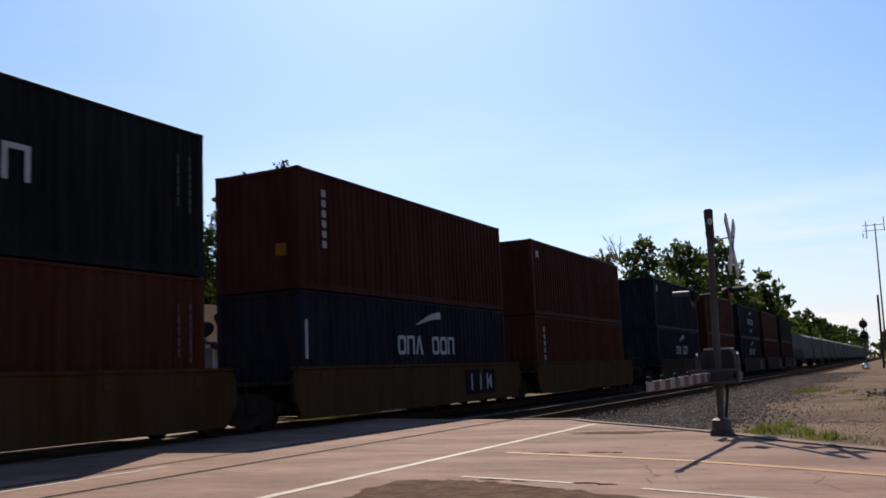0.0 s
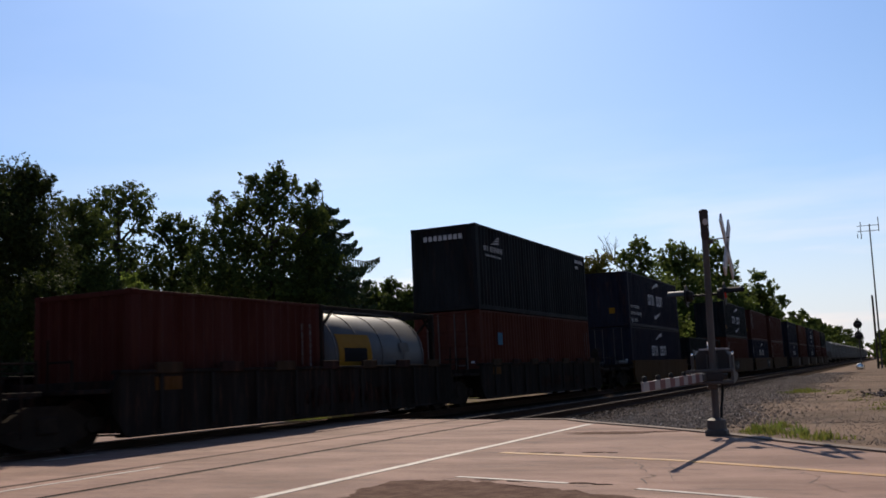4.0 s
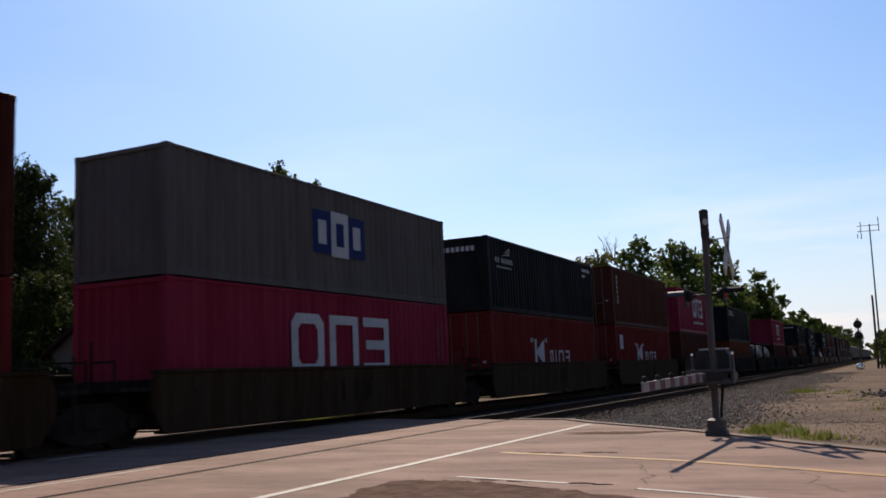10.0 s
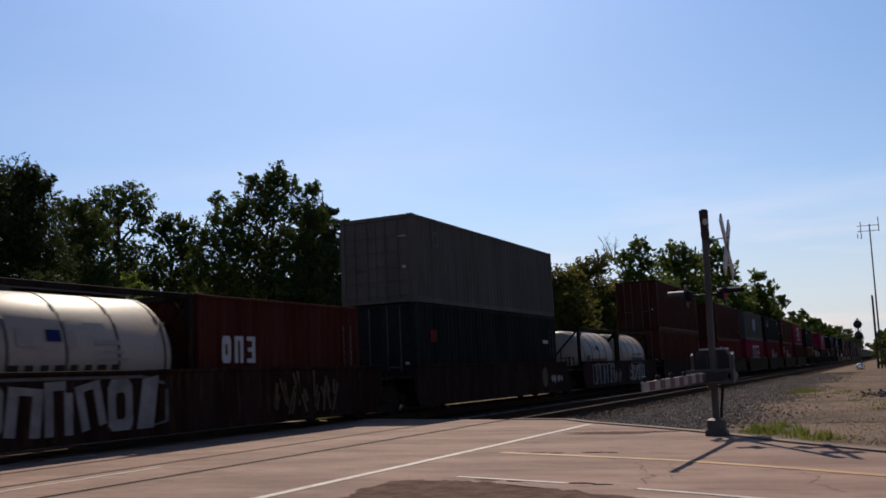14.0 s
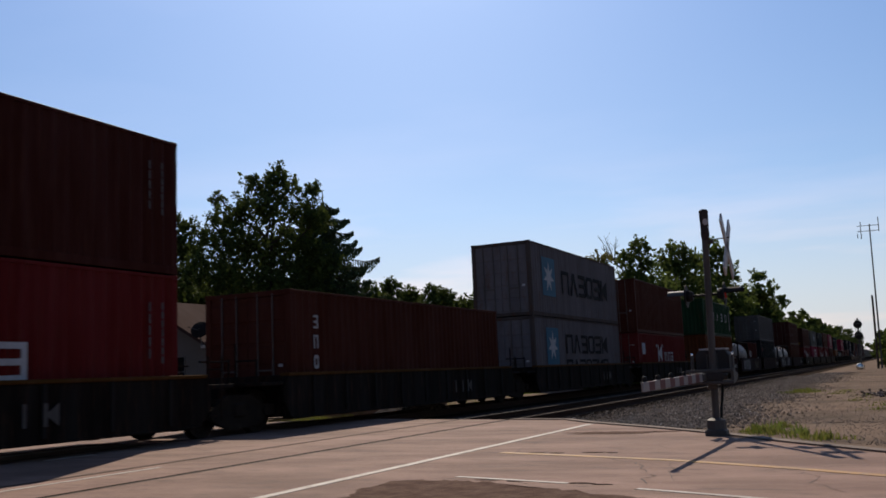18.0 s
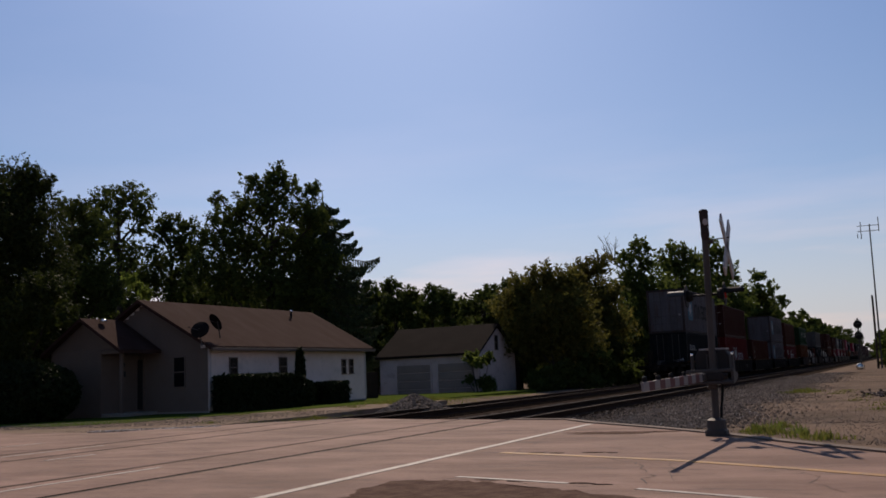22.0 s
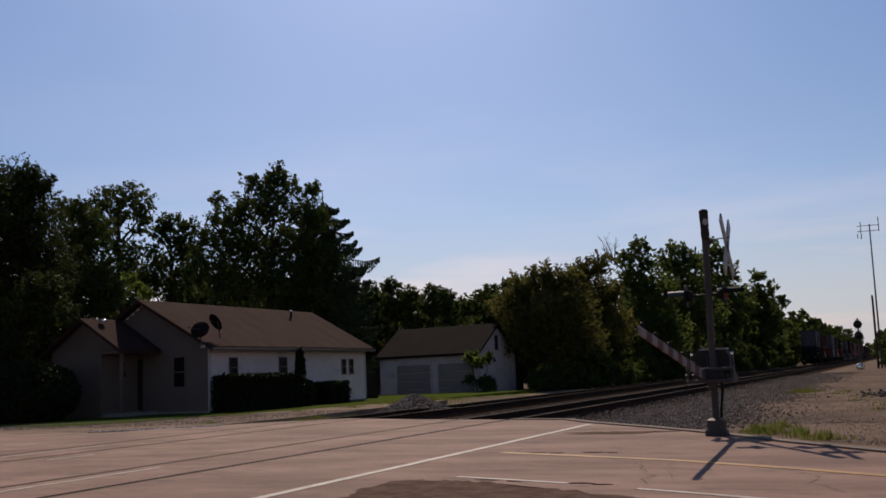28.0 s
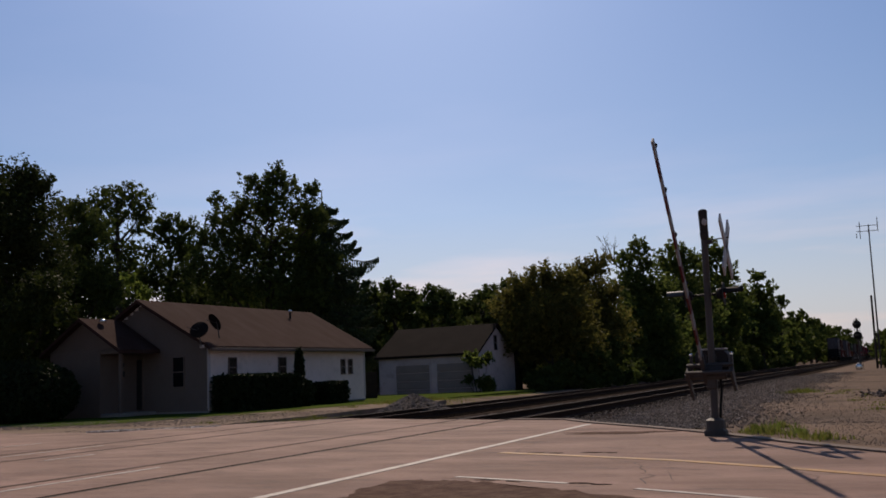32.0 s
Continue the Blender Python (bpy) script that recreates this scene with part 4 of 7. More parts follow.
def wing_logo(root, half, h):
    a = -half + 1.45
    lettering(root, word(a - 0.85, a + 0.85, h - 0.78, 0.18, 12, 0.55, (3,)) + word(a - 0.7, a + 0.7, h - 1.02, 0.07, 12, 0.6), P_STENCIL, "white lettering block")
    for i in range(3):
        crescent(root, a + 0.15 + 0.12 * i, h - 0.62 + 0.1 * i, 0.8 - 0.2 * i, 0.13, P_STENCIL, True)


def bars_logo(a, z, k=1.0):
    def put_(root, half, h):
        lettering(root, [(a, z + 0.17 * k, 0.5 * k, 0.09 * k), (a, z, 0.5 * k, 0.09 * k), (a, z - 0.17 * k, 0.5 * k, 0.09 * k)], P_WHITE, "three-bar white emblem")
        lettering(root, word(a + 0.42 * k, a + 1.75 * k, z - 0.02, 0.36 * k, 3, 0.74) + word(a + 1.75 * k, a + 2.1 * k, z - 0.15, 0.07, 3), P_WHITE, "white lettering block")
    return put_


def kline(a, k=1.0):
    """A large post with a fan beside it, four lower marks, and pairs of small ticks."""
    def put_(root, half, h):
        z, c = 1.5, a - 0.65
        lettering(root, [(c + 0.1 * k, z, 1.05 * k, 0.98 * k), (c + 1.48 * k, z - 0.2 * k, 0.36 * k, 0.56 * k), (c + 1.96 * k, z - 0.2 * k, 0.3 * k, 0.56 * k), (c + 2.62 * k, z - 0.2 * k, 0.62 * k, 0.56 * k), (c + 3.45 * k, z - 0.2 * k, 0.52 * k, 0.56 * k)],
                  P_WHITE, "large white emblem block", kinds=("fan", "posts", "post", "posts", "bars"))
        lettering(root, [(c + q * k, z + 0.45 * k, 0.09, 0.17) for q in (-0.78, -0.63, 0.78, 0.93)], P_WHITE, "small white marks")
    return put_


def tank_container(along, base, material, label, band=None, marks=()):
    """A twenty-foot tank in a steel frame."""
    root = tagged(new("tank_container"), label, "tank container")
    half, h, r, zc = 3.029, STD, 1.17, 1.36
    bm = bmesh.new()
    prof = [(-2.85, 0.25), (-2.82, 0.55), (-2.74, 0.85), (-2.58, 1.06), (-2.38, r)] + [(2.38, r), (2.58, 1.06), (2.74, 0.85), (2.82, 0.55), (2.85, 0.25)]
    lathe(bm, prof, 36, "y")
    bmesh.ops.translate(bm, verts=bm.verts, vec=(0, 0, zc))
    barrel = part("barrel", bm, material, root, smooth=True)
    for y in (-2.3, -1.15, 0, 1.15, 2.3):
        link("hoop", shared("hoop", lambda b: lathe(b, [(-0.025, r), (-0.025, r + 0.014), (0.025, r + 0.014), (0.025, r)], 36, "y")), barrel, pose(0, y, zc), M_STEEL)
    link("walkway", shared("walk", lambda b: box(b, -0.25, 0.25, -2.3, 2.3, r + 0.03, r + 0.06)), barrel, pose(0, 0, zc), M_CASTAL)
    link("manhole", shared("manhole", lambda b: lathe(b, [(r - 0.02, 0.28), (r + 0.05, 0.28), (r + 0.06, 0.2)], 14, "z")), barrel, pose(0, -0.5, zc), M_CASTAL)
    fm = C_DARK
    for s in (-1, 1):
        for e in (-1, 1):
            link("corner_post", shared("tpost", lambda b: box(b, W - 0.13, W, half - 0.13, half, 0, h, 0.012)), root, Matrix.Diagonal((s, e, 1, 1)), fm)
            for q, (p0, p1) in enumerate((((W - 0.07, half - 0.1, 0.55), (W - 0.07, half - 0.75, 0.14)), ((W - 0.07, half - 0.1, h - 0.55), (W - 0.07, half - 0.6, h - 0.12)), ((W - 0.1, half - 0.06, h - 0.1), (0.0, half - 0.06, zc)))):
                link("frame_brace", shared(f"tbrace{q}", lambda b: tube(b, p0, p1, 0.04, n=6)), root, Matrix.Diagonal((s, e, 1, 1)), fm)
        for z in (0.08, h - 0.07):
            link("frame_rail", shared("trail", lambda b: box(b, W - 0.09, W - 0.01, -half + 0.1, half - 0.1, -0.055, 0.055, 0.01)), root, pose(0, 0, z) @ Matrix.Diagonal((s, 1, 1, 1)), fm)
        for z in (0.08, h - 0.07):
            link("end_rail", shared("tend", lambda b: box(b, -W + 0.1, W - 0.1, half - 0.1, half - 0.02, -0.06, 0.06, 0.01)), root, pose(0, 0, z) @ Matrix.Diagonal((1, s, 1, 1)), fm)
    if band:
        bm = bmesh.new()
        n = 12
        y0, y1 = band[1], band[2]
        for i in range(n):
            a0, a1 = radians(-24 + 52 * i / n), radians(-24 + 52 * (i + 1) / n)
            q = [((r + 0.017) * math.cos(a), y, zc + (r + 0.017) * math.sin(a)) for a, y in ((a0, y0), (a0, y1), (a1, y1), (a1, y0))]
            bm.faces.new([bm.verts.new(p) for p in q])
        part("band", bm, band[0], barrel, "coloured panel round the tank")
    for y, ang, w, hgt, m_ in marks:
        bm = bmesh.new()
        a0, a1 = radians(ang) - hgt / 2 / r, radians(ang) + hgt / 2 / r
        for i in range(3):
            b0, b1 = a0 + (a1 - a0) * i / 3, a0 + (a1 - a0) * (i + 1) / 3
            bm.faces.new([bm.verts.new(((r + 0.021) * math.cos(a), yy, zc + (r + 0.021) * math.sin(a))) for a, yy in ((b0, y - w / 2), (b0, y + w / 2), (b1, y + w / 2), (b1, y - w / 2))])
        part("marking", bm, m_, barrel)
    MOVING.append((root, along, base))
    return root


def truck(parent, y):
    """A two-axle freight truck at y along its car."""
    bm = bmesh.new()
    box(bm, -1.1, 1.1, -0.22, 0.22, 0.36, 0.66, 0.04)
    tr = link("truck", KEPT.setdefault("bolster", finish("bolster", bm)) if "bolster" not in KEPT else KEPT["bolster"], parent, pose(0, y, 0), M_TRUCK, "two-axle cast steel truck")
    for s in (-1, 1):
        def fr(b):
            prism(b, [(-1.22, 0.36), (-1.22, 0.58), (-0.75, 0.62), (-0.4, 0.82), (0.4, 0.82), (0.75, 0.62), (1.22, 0.58), (1.22, 0.36), (0.98, 0.36), (0.55, 0.2), (0.28, 0.14), (-0.28, 0.14), (-0.55, 0.2), (-0.98, 0.36)], "x", 0.93, 1.06)
            for q in (-0.89, 0.89):
                tube(b, (1.05, q, 0.46), (1.13, q, 0.46), 0.12, n=10)
            for q in (-0.12, 0.0, 0.12):
                tube(b, (1.0, q, 0.24), (1.0, q, 0.5), 0.06, n=7)
        link("side_frame", shared("side_frame", fr), tr, pose(0, 0, 0, 0, 0, 0 if s > 0 else 180), M_TRUCK)
    def wheelset(b):
        tube(b, (-0.9, 0, 0), (0.9, 0, 0), 0.08, n=8)
        for s in (-1, 1):
            lathe(b, [(s * a, r) for a, r in ((0.68, 0.48), (0.715, 0.455), (0.815, 0.45), (0.815, 0.39), (0.775, 0.36), (0.775, 0.16), (0.835, 0.12), (0.835, 0.05))][::s], 24, "x")
            for k in range(6):
                a = k * 1.0472
                tube(b, (s * 0.775, 0.26 * math.cos(a), 0.26 * math.sin(a)), (s * 0.787, 0.26 * math.cos(a), 0.26 * math.sin(a)), 0.045, n=7)
        bmesh.ops.recalc_face_normals(b, faces=b.faces)
    for q in (-0.89, 0.89):
        WHEELS.append((link("wheelset", shared("wheelset", wheelset), tr, pose(0, q, 0.452), M_WHEEL), q))
    return tr


def well_car(along, style, label, first=False, last=False, marks=()):
    """One well of an articulated stack car: deep sides, floor beams, end decks, truck at its rear (and front when it leads)."""
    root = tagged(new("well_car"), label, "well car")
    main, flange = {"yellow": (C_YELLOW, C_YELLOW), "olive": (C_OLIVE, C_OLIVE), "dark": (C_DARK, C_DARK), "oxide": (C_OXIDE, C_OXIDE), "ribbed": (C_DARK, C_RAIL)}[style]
    top = 1.30 if style != "ribbed" else 1.18
    low = {"yellow": 0.25, "olive": 0.245, "dark": 0.255, "oxide": 0.24, "ribbed": 0.285}[style]
    S = 1.46
    for s in (1, -1):
        def side(b):
            prism(b, [(-6.75, 0.64), (-6.45, low), (6.45, low), (6.75, 0.64), (6.75, top - 0.25), (6.6, top), (-6.6, top), (-6.75, top - 0.25)], "x", S - 0.10, S)
        sill = link("side_sill", shared("sill" + style, side), root, pose(0, 0, 0, 0, 0, 0 if s > 0 else 180), main)
        link("top_flange", shared("tfl" + style, lambda b: box(b, S - 0.2, S + 0.04, -6.6, 6.6, top, top + 0.07, 0.012)), sill, None, flange)
        link("bottom_flange", shared("bfl" + style, lambda b: box(b, S - 0.3, S + 0.03, -6.4, 6.4, low - 0.04, low + 0.01, 0.01)), sill, None, main)
        if style in ("ribbed", "dark"):
            for i in range(9):
                y = -5.6 + i * 1.4
                link("rib", shared("rib" + style, lambda b: box(b, S, S + 0.05, -0.045, 0.045, 0.34, top, 0.008)), sill, pose(0, y, 0), main)
        if style == "dark":
            for i in range(7):
                link("rail_pad", shared("railpad", lambda b: box(b, S - 0.02, S + 0.06, -0.34, 0.34, top + 0.0, top + 0.2, 0.01)), sill, pose(0, -5.4 + i * 1.8, 0), C_OXIDE if i % 2 else C_OLIVE)
        if style in ("yellow", "olive", "oxide"):
            for i in range(6):
                link("stake_pocket", shared("pocket", lambda b: box(b, S, S + 0.02, -0.09, 0.09, 1.02, 1.22, 0.006)), sill, pose(0, -5.6 + i * 2.24, 0), main)
    for i in range(7):
        link("floor_beam", shared("fbeam", lambda b: box(b, -1.3, 1.3, -0.12, 0.12, 0.225, 0.248, 0.005)), root, pose(0, -6.0 + i * 2.0, 0), C_DARK)
    for e in (1, -1):
        end = (e > 0 and first) or (e < 0 and last)
        reach = 9.35 if end else 7.6

        def deck(b):
            box(b, -1.35, 1.35, 6.4, 6.55, 0.3, 1.2, 0.01)
            box(b, -0.55, 0.55, 6.5, reach, 0.68, 0.98, 0.03)
            box(b, -1.42, 1.42, 6.45, min(reach, 7.5), 0.98, 1.06, 0.012)
            if end:
                box(b, -1.42, 1.42, 8.6, reach, 0.92, 1.06, 0.012)
                for x in (-1.3, 1.3):
                    box(b, x - 0.06, x + 0.06, 7.4, reach, 0.9, 1.04)
        dk = link("end_deck", shared(f"deck{end}", deck), root, pose(0, 0, 0, 0, 0, 0 if e > 0 else 180), C_DARK)
        posts = [((x, reach - 0.12, 1.05), (x, reach - 0.12, 1.55 if abs(x) > 1 else 1.9)) for x in (-1.3, -0.75, 1.3)]
        posts += [((-1.3, reach - 0.12, 1.52), (-0.75, reach - 0.12, 1.52)), ((1.3, reach - 0.12, 1.5), (1.3, 6.6, 1.5))]
        for q, (p0, p1) in enumerate(posts):
            link("grab_rail", shared(f"grab{end}{q}", lambda b: tube(b, p0, p1, 0.022, n=6)), dk, None, C_DARK)
        link("ladder", shared(f"ladder{end}", lambda b: [tube(b, (1.38, 6.75, 0.35), (1.38, 6.75, 1.6), 0.02, n=6), tube(b, (1.38, 7.15, 0.35), (1.38, 7.15, 1.6), 0.02, n=6)] + [tube(b, (1.38, 6.75, z), (1.38, 7.15, z), 0.016, n=6) for z in (0.45, 0.75, 1.05, 1.35)]), dk, None, C_DARK)
        if end:
            link("brake_wheel", shared("brakewheel", lambda b: [tube(b, (0.25 * math.cos(0.449 * i), 9.36, 0.25 * math.sin(0.449 * i)), (0.25 * math.cos(0.449 * (i + 1)), 9.36, 0.25 * math.sin(0.449 * (i + 1))), 0.022, n=6) for i in range(14)] + [tube(b, (0, 9.36, 0), (0.25 * math.cos(1.257 * i), 9.36, 0.25 * math.sin(1.257 * i)), 0.016, n=5) for i in range(5)] + [tube(b, (0, 9.2, 0), (0, 9.38, 0), 0.05, n=8)]), dk, pose(0.55, 0, 1.75), M_TRUCK)
            link("brake_stand", shared("bstand", lambda b: [box(b, 0.46, 0.64, 9.1, 9.28, 1.04, 1.95, 0.02), box(b, 0.42, 0.68, 9.06, 9.24, 1.5, 1.85, 0.03)]), dk, None, M_TRUCK)
            link("coupler", shared("coupler", lambda b: [box(b, -0.09, 0.09, reach, 9.95, 0.72, 0.92, 0.02), box(b, -0.16, 0.16, 9.75, 10.0, 0.68, 0.96, 0.03)]), dk, None, M_TRUCK)
            link("brake_pipe", shared("bpipe", lambda b: [tube(b, (-1.0, 6.6, 1.3), (-1.0, 8.4, 1.3), 0.09, n=10), tube(b, (0.3, 6.7, 1.22), (0.3, 7.8, 1.22), 0.14, n=10)]), dk, None, M_STEEL, "brake reservoir and pipes")
            truck(root, e * 7.55)
    if not last:
        truck(root, -7.75)
    for m_ in marks:
        m_(root, 0, 0)
    MOVING.append((root, along, 0.0))
    return root


def plate(a, z, w, h, n, back=P_BLACKMARK, front=P_STENCIL, face=1.466):
    """A dark plate with n pale blocks on it."""
    def put_(root, half, hh):
        if back:
            lettering(root, [(a, z, w * 1.15, h * 1.5)], back, "dark plate", face)
        lettering(root, word(a - w / 2, a + w / 2, z, h, n, 0.6), front, "white lettering block", face + 0.006, kinds=("post", "post", "fan"))
    return put_


def graffiti(seed, a0, a1, z0, z1, material):
    """Sprayed tags: a crowd of slanting plain strokes."""
    def put_(root, half, hh):
        rnd = random.Random(seed)
        bm = bmesh.new()
        a = a0
        while a < a1:
            w = rnd.uniform(0.10, 0.2)
            for _ in range(2):
                zc, hg, t = rnd.uniform(z0 + 0.25, z1 - 0.2), rnd.uniform(0.3, 0.8) * (z1 - z0), rnd.uniform(-25, 25)
                box(bm, 1.468 + rnd.uniform(0, 0.006), 1.476, -w / 4, w / 4, -hg / 2, hg / 2, 0, Matrix.Translation((0, a + rnd.uniform(-0.1, 0.1), zc)) @ pose(0, 0, 0, t, 0, 0))
            a += w * 1.5
        for v in bm.verts:
            v.co.z = min(max(v.co.z, 0.35), 1.28)
        tagged(part("graffiti", bm, material, root, "sprayed graffiti"), kind="stuff")
    return put_


def sprayed_panel(seed, a0, a1, n, z0, z1, material):
    """A sprayed panel: fat leaning ring shapes within a loose outline."""
    def put_(root, half, hh):
        rnd = random.Random(seed)
        bm = bmesh.new()
        w, zc, hg = (a1 - a0) / n, (z0 + z1) / 2, z1 - z0
        for i in range(n):
            q = set(bm.verts)
            plain_shape(bm, rnd.choice(("ring", "posts", "slant", "ring", "bars")), 0.3)
            m = Matrix.Translation((1.472 + 0.001 * i, a0 + (i + 0.5) * w, zc + rnd.uniform(-0.04, 0.04))) @ pose(0, 0, 0, rnd.uniform(-14, 14), 0, 0) @ Matrix.Diagonal((0.006, w * rnd.uniform(0.8, 1.05), hg * rnd.uniform(0.72, 0.9), 1))
            bmesh.ops.transform(bm, matrix=m, verts=[v for v in bm.verts if v not in q])
        for v in bm.verts:
            v.co.z = min(max(v.co.z, 0.35), 1.29)
        tagged(part("graffiti", bm, material, root, "grey sprayed graffiti panel"), kind="stuff")
        bm = bmesh.new()
        hollow(bm, 0.02, 0.05)
        bmesh.ops.transform(bm, matrix=Matrix.Translation((1.471, (a0 + a1) / 2, zc)) @ Matrix.Diagonal((0.006, (a1 - a0) * 1.1, min(hg * 1.1, 1.0), 1)), verts=bm.verts)
        for v in bm.verts:
            v.co.z = min(max(v.co.z, 0.35), 1.29)
        part("graffiti_outline", bm, P_FAINT, root, "pale sprayed outline")
    return put_


def round_tag(a, z, r):
    """A sprayed ochre disc with a lighter rim."""
    def put_(root, half, hh):
        bm = bmesh.new()
        lathe(bm, [(1.462, r), (1.468, r)], 20, "x")
        bmesh.ops.scale(bm, verts=bm.verts, vec=(1, 1, 1.25))
        bmesh.ops.translate(bm, verts=bm.verts, vec=(0, a, z))
        part("graffiti", bm, P_TAGY, root, "ochre sprayed disc")
    return put_


def sprayed_outline(seed, a0, a1, n, z0, z1):
    """Tall dark shapes with a thin pale sprayed outline."""
    def put_(root, half, hh):
        rnd = random.Random(seed)
        w, zc, hg = (a1 - a0) / n, (z0 + z1) / 2, z1 - z0
        bm, dark = bmesh.new(), bmesh.new()
        for i in range(n):
            q, ww, hh_ = set(bm.verts), w * rnd.uniform(0.85, 1.05), hg * rnd.uniform(0.8, 0.97)
            hollow(bm, 0.075, 0.04)
            m = Matrix.Translation((1.474, a0 + (i + 0.5) * w, zc)) @ pose(0, 0, 0, rnd.uniform(-7, 7), 0, 0)
            bmesh.ops.transform(bm, matrix=m @ Matrix.Diagonal((0.006, ww, hh_, 1)), verts=[v for v in bm.verts if v not in q])
            if i % 2:
                box(bm, -0.004, 0.003, -0.02, 0.02, -hh_ * 0.2, hh_ * 0.5, 0, m)
            box(dark, -0.008, -0.004, -ww * 0.46, ww * 0.46, -hh_ * 0.46, hh_ * 0.46, 0, m)
        for b in (bm, dark):
            for v in b.verts:
                v.co.z = min(max(v.co.z, 0.35), 1.295)
        tagged(part("graffiti_outline", bm, P_STENCIL, root, "pale sprayed outline"), kind="stuff")
        tagged(part("graffiti", dark, P_BLACKMARK, root, "black sprayed graffiti"), kind="stuff")
    return put_


P_TAG = mat("spray_paint", (0.17, 0.16, 0.155), 0.7, 0, (0.06, 0.055, 0.052), 2, 0.8, 20, 0.02)
P_TAGY = mat("spray_paint_yellow", (0.0607, 0.0405, 0.0135), 0.7, 0, (0.0338, 0.0237, 0.01), 2, 0.8, 20, 0.02)
BASE = 0.25


def stack(front, low, high):
    """Two boxes on one well. front: where their leading ends are at 0 s; low, high: arguments of container()."""
    mid = front - 6.096
    c = container(mid, BASE, 12.192, low[0], *low[1:])
    if high:
        container(mid, BASE + low[0] + 0.012, 12.192, high[0], *high[1:])
    return c


def L(colour, extra=""):
    return f"{colour} corrugated forty-foot container {extra}".strip()


LOW, UP = "in a well car", "stacked on another container"
CM = name_cma(-1.4, 2.1, 1.5, 0.52)
CML = name_cma(-1.4, 2.0, 1.68, 0.5, False)
# set 0, ahead
S0 = [64.7, 80.2, 95.7, 111.2, 126.7]
stack(S0[0], (HI, P_NAVY, L("navy blue", LOW), False, (CML, ids)), (HI, P_NAVY, L("navy blue", UP), False, (ids, square(-5.4, 2.3, 0.3, 0.35, P_WHITE, "white mark"))))
stack(S0[1], (HI, P_BROWN, L("brown", LOW), False, (ids,)), (HI, P_BROWN, L("brown", UP), False, (ids,)))
stack(S0[2], (HI, P_NAVY, L("navy blue", LOW), False, (CML,)), (HI, P_NAVY, L("navy blue", UP), False, (CM,)))
stack(S0[3], (HI, P_MAROON, L("maroon", LOW), False, (ids,)), (HI, P_BROWN, L("brown", UP), False, (ids,)))
stack(S0[4], (HI, P_MAROON, L("maroon", LOW), False, (ids,)), (HI, P_BLACKBLUE, L("black-blue", UP), False, (ids,)))
# set 1
S1 = [45.07, 29.78, 14.31, -1.1, -16.46]
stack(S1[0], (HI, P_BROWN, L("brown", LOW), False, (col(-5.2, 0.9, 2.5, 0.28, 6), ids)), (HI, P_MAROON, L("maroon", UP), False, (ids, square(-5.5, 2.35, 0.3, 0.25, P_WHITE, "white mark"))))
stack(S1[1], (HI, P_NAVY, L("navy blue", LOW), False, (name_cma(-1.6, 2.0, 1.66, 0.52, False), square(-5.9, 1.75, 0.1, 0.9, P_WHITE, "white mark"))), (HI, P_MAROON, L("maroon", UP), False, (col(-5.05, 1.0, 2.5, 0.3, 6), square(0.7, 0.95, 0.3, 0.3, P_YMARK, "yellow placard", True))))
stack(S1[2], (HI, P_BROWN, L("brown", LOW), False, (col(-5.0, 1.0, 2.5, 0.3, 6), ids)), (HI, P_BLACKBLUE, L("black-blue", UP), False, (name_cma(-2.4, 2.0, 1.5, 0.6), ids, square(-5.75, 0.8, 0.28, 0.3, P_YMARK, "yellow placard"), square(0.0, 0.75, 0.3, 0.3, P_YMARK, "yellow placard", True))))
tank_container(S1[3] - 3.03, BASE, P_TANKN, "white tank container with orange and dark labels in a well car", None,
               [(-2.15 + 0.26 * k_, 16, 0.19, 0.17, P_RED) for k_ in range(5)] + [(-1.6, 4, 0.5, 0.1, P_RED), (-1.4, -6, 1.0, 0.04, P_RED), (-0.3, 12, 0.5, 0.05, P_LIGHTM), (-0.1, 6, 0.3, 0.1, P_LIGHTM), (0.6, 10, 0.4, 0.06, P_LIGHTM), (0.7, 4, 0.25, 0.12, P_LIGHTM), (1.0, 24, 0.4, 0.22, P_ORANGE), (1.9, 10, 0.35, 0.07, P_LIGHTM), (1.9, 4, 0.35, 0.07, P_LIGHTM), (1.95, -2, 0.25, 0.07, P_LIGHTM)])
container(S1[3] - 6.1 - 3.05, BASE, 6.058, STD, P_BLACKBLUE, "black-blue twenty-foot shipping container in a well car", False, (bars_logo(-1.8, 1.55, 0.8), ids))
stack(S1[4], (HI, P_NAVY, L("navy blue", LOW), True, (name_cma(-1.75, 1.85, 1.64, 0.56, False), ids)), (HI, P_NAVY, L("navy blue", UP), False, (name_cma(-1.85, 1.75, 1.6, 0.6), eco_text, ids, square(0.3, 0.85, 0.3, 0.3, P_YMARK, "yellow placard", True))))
for i, f in enumerate(S1):
    well_car(f - 6.1, "yellow", "yellow-brown stack well car with rusty sides", i == 0, i == 4, (plate((0, 3.3, -3.2, 3.2)[i], 0.8, 2.0, 0.5, 3),) if 0 < i < 4 else () if i == 0 else (plate(-3.8, 0.6, 1.3, 0.3, 6, None, C_RAIL),))
for i, f in enumerate(S0):
    well_car(f - 6.1, "olive", "olive stack well car with pale panels", i == 0, i == 4, (plate(4.0, 0.75, 1.6, 0.6, 2, P_GREY, P_PALE),))
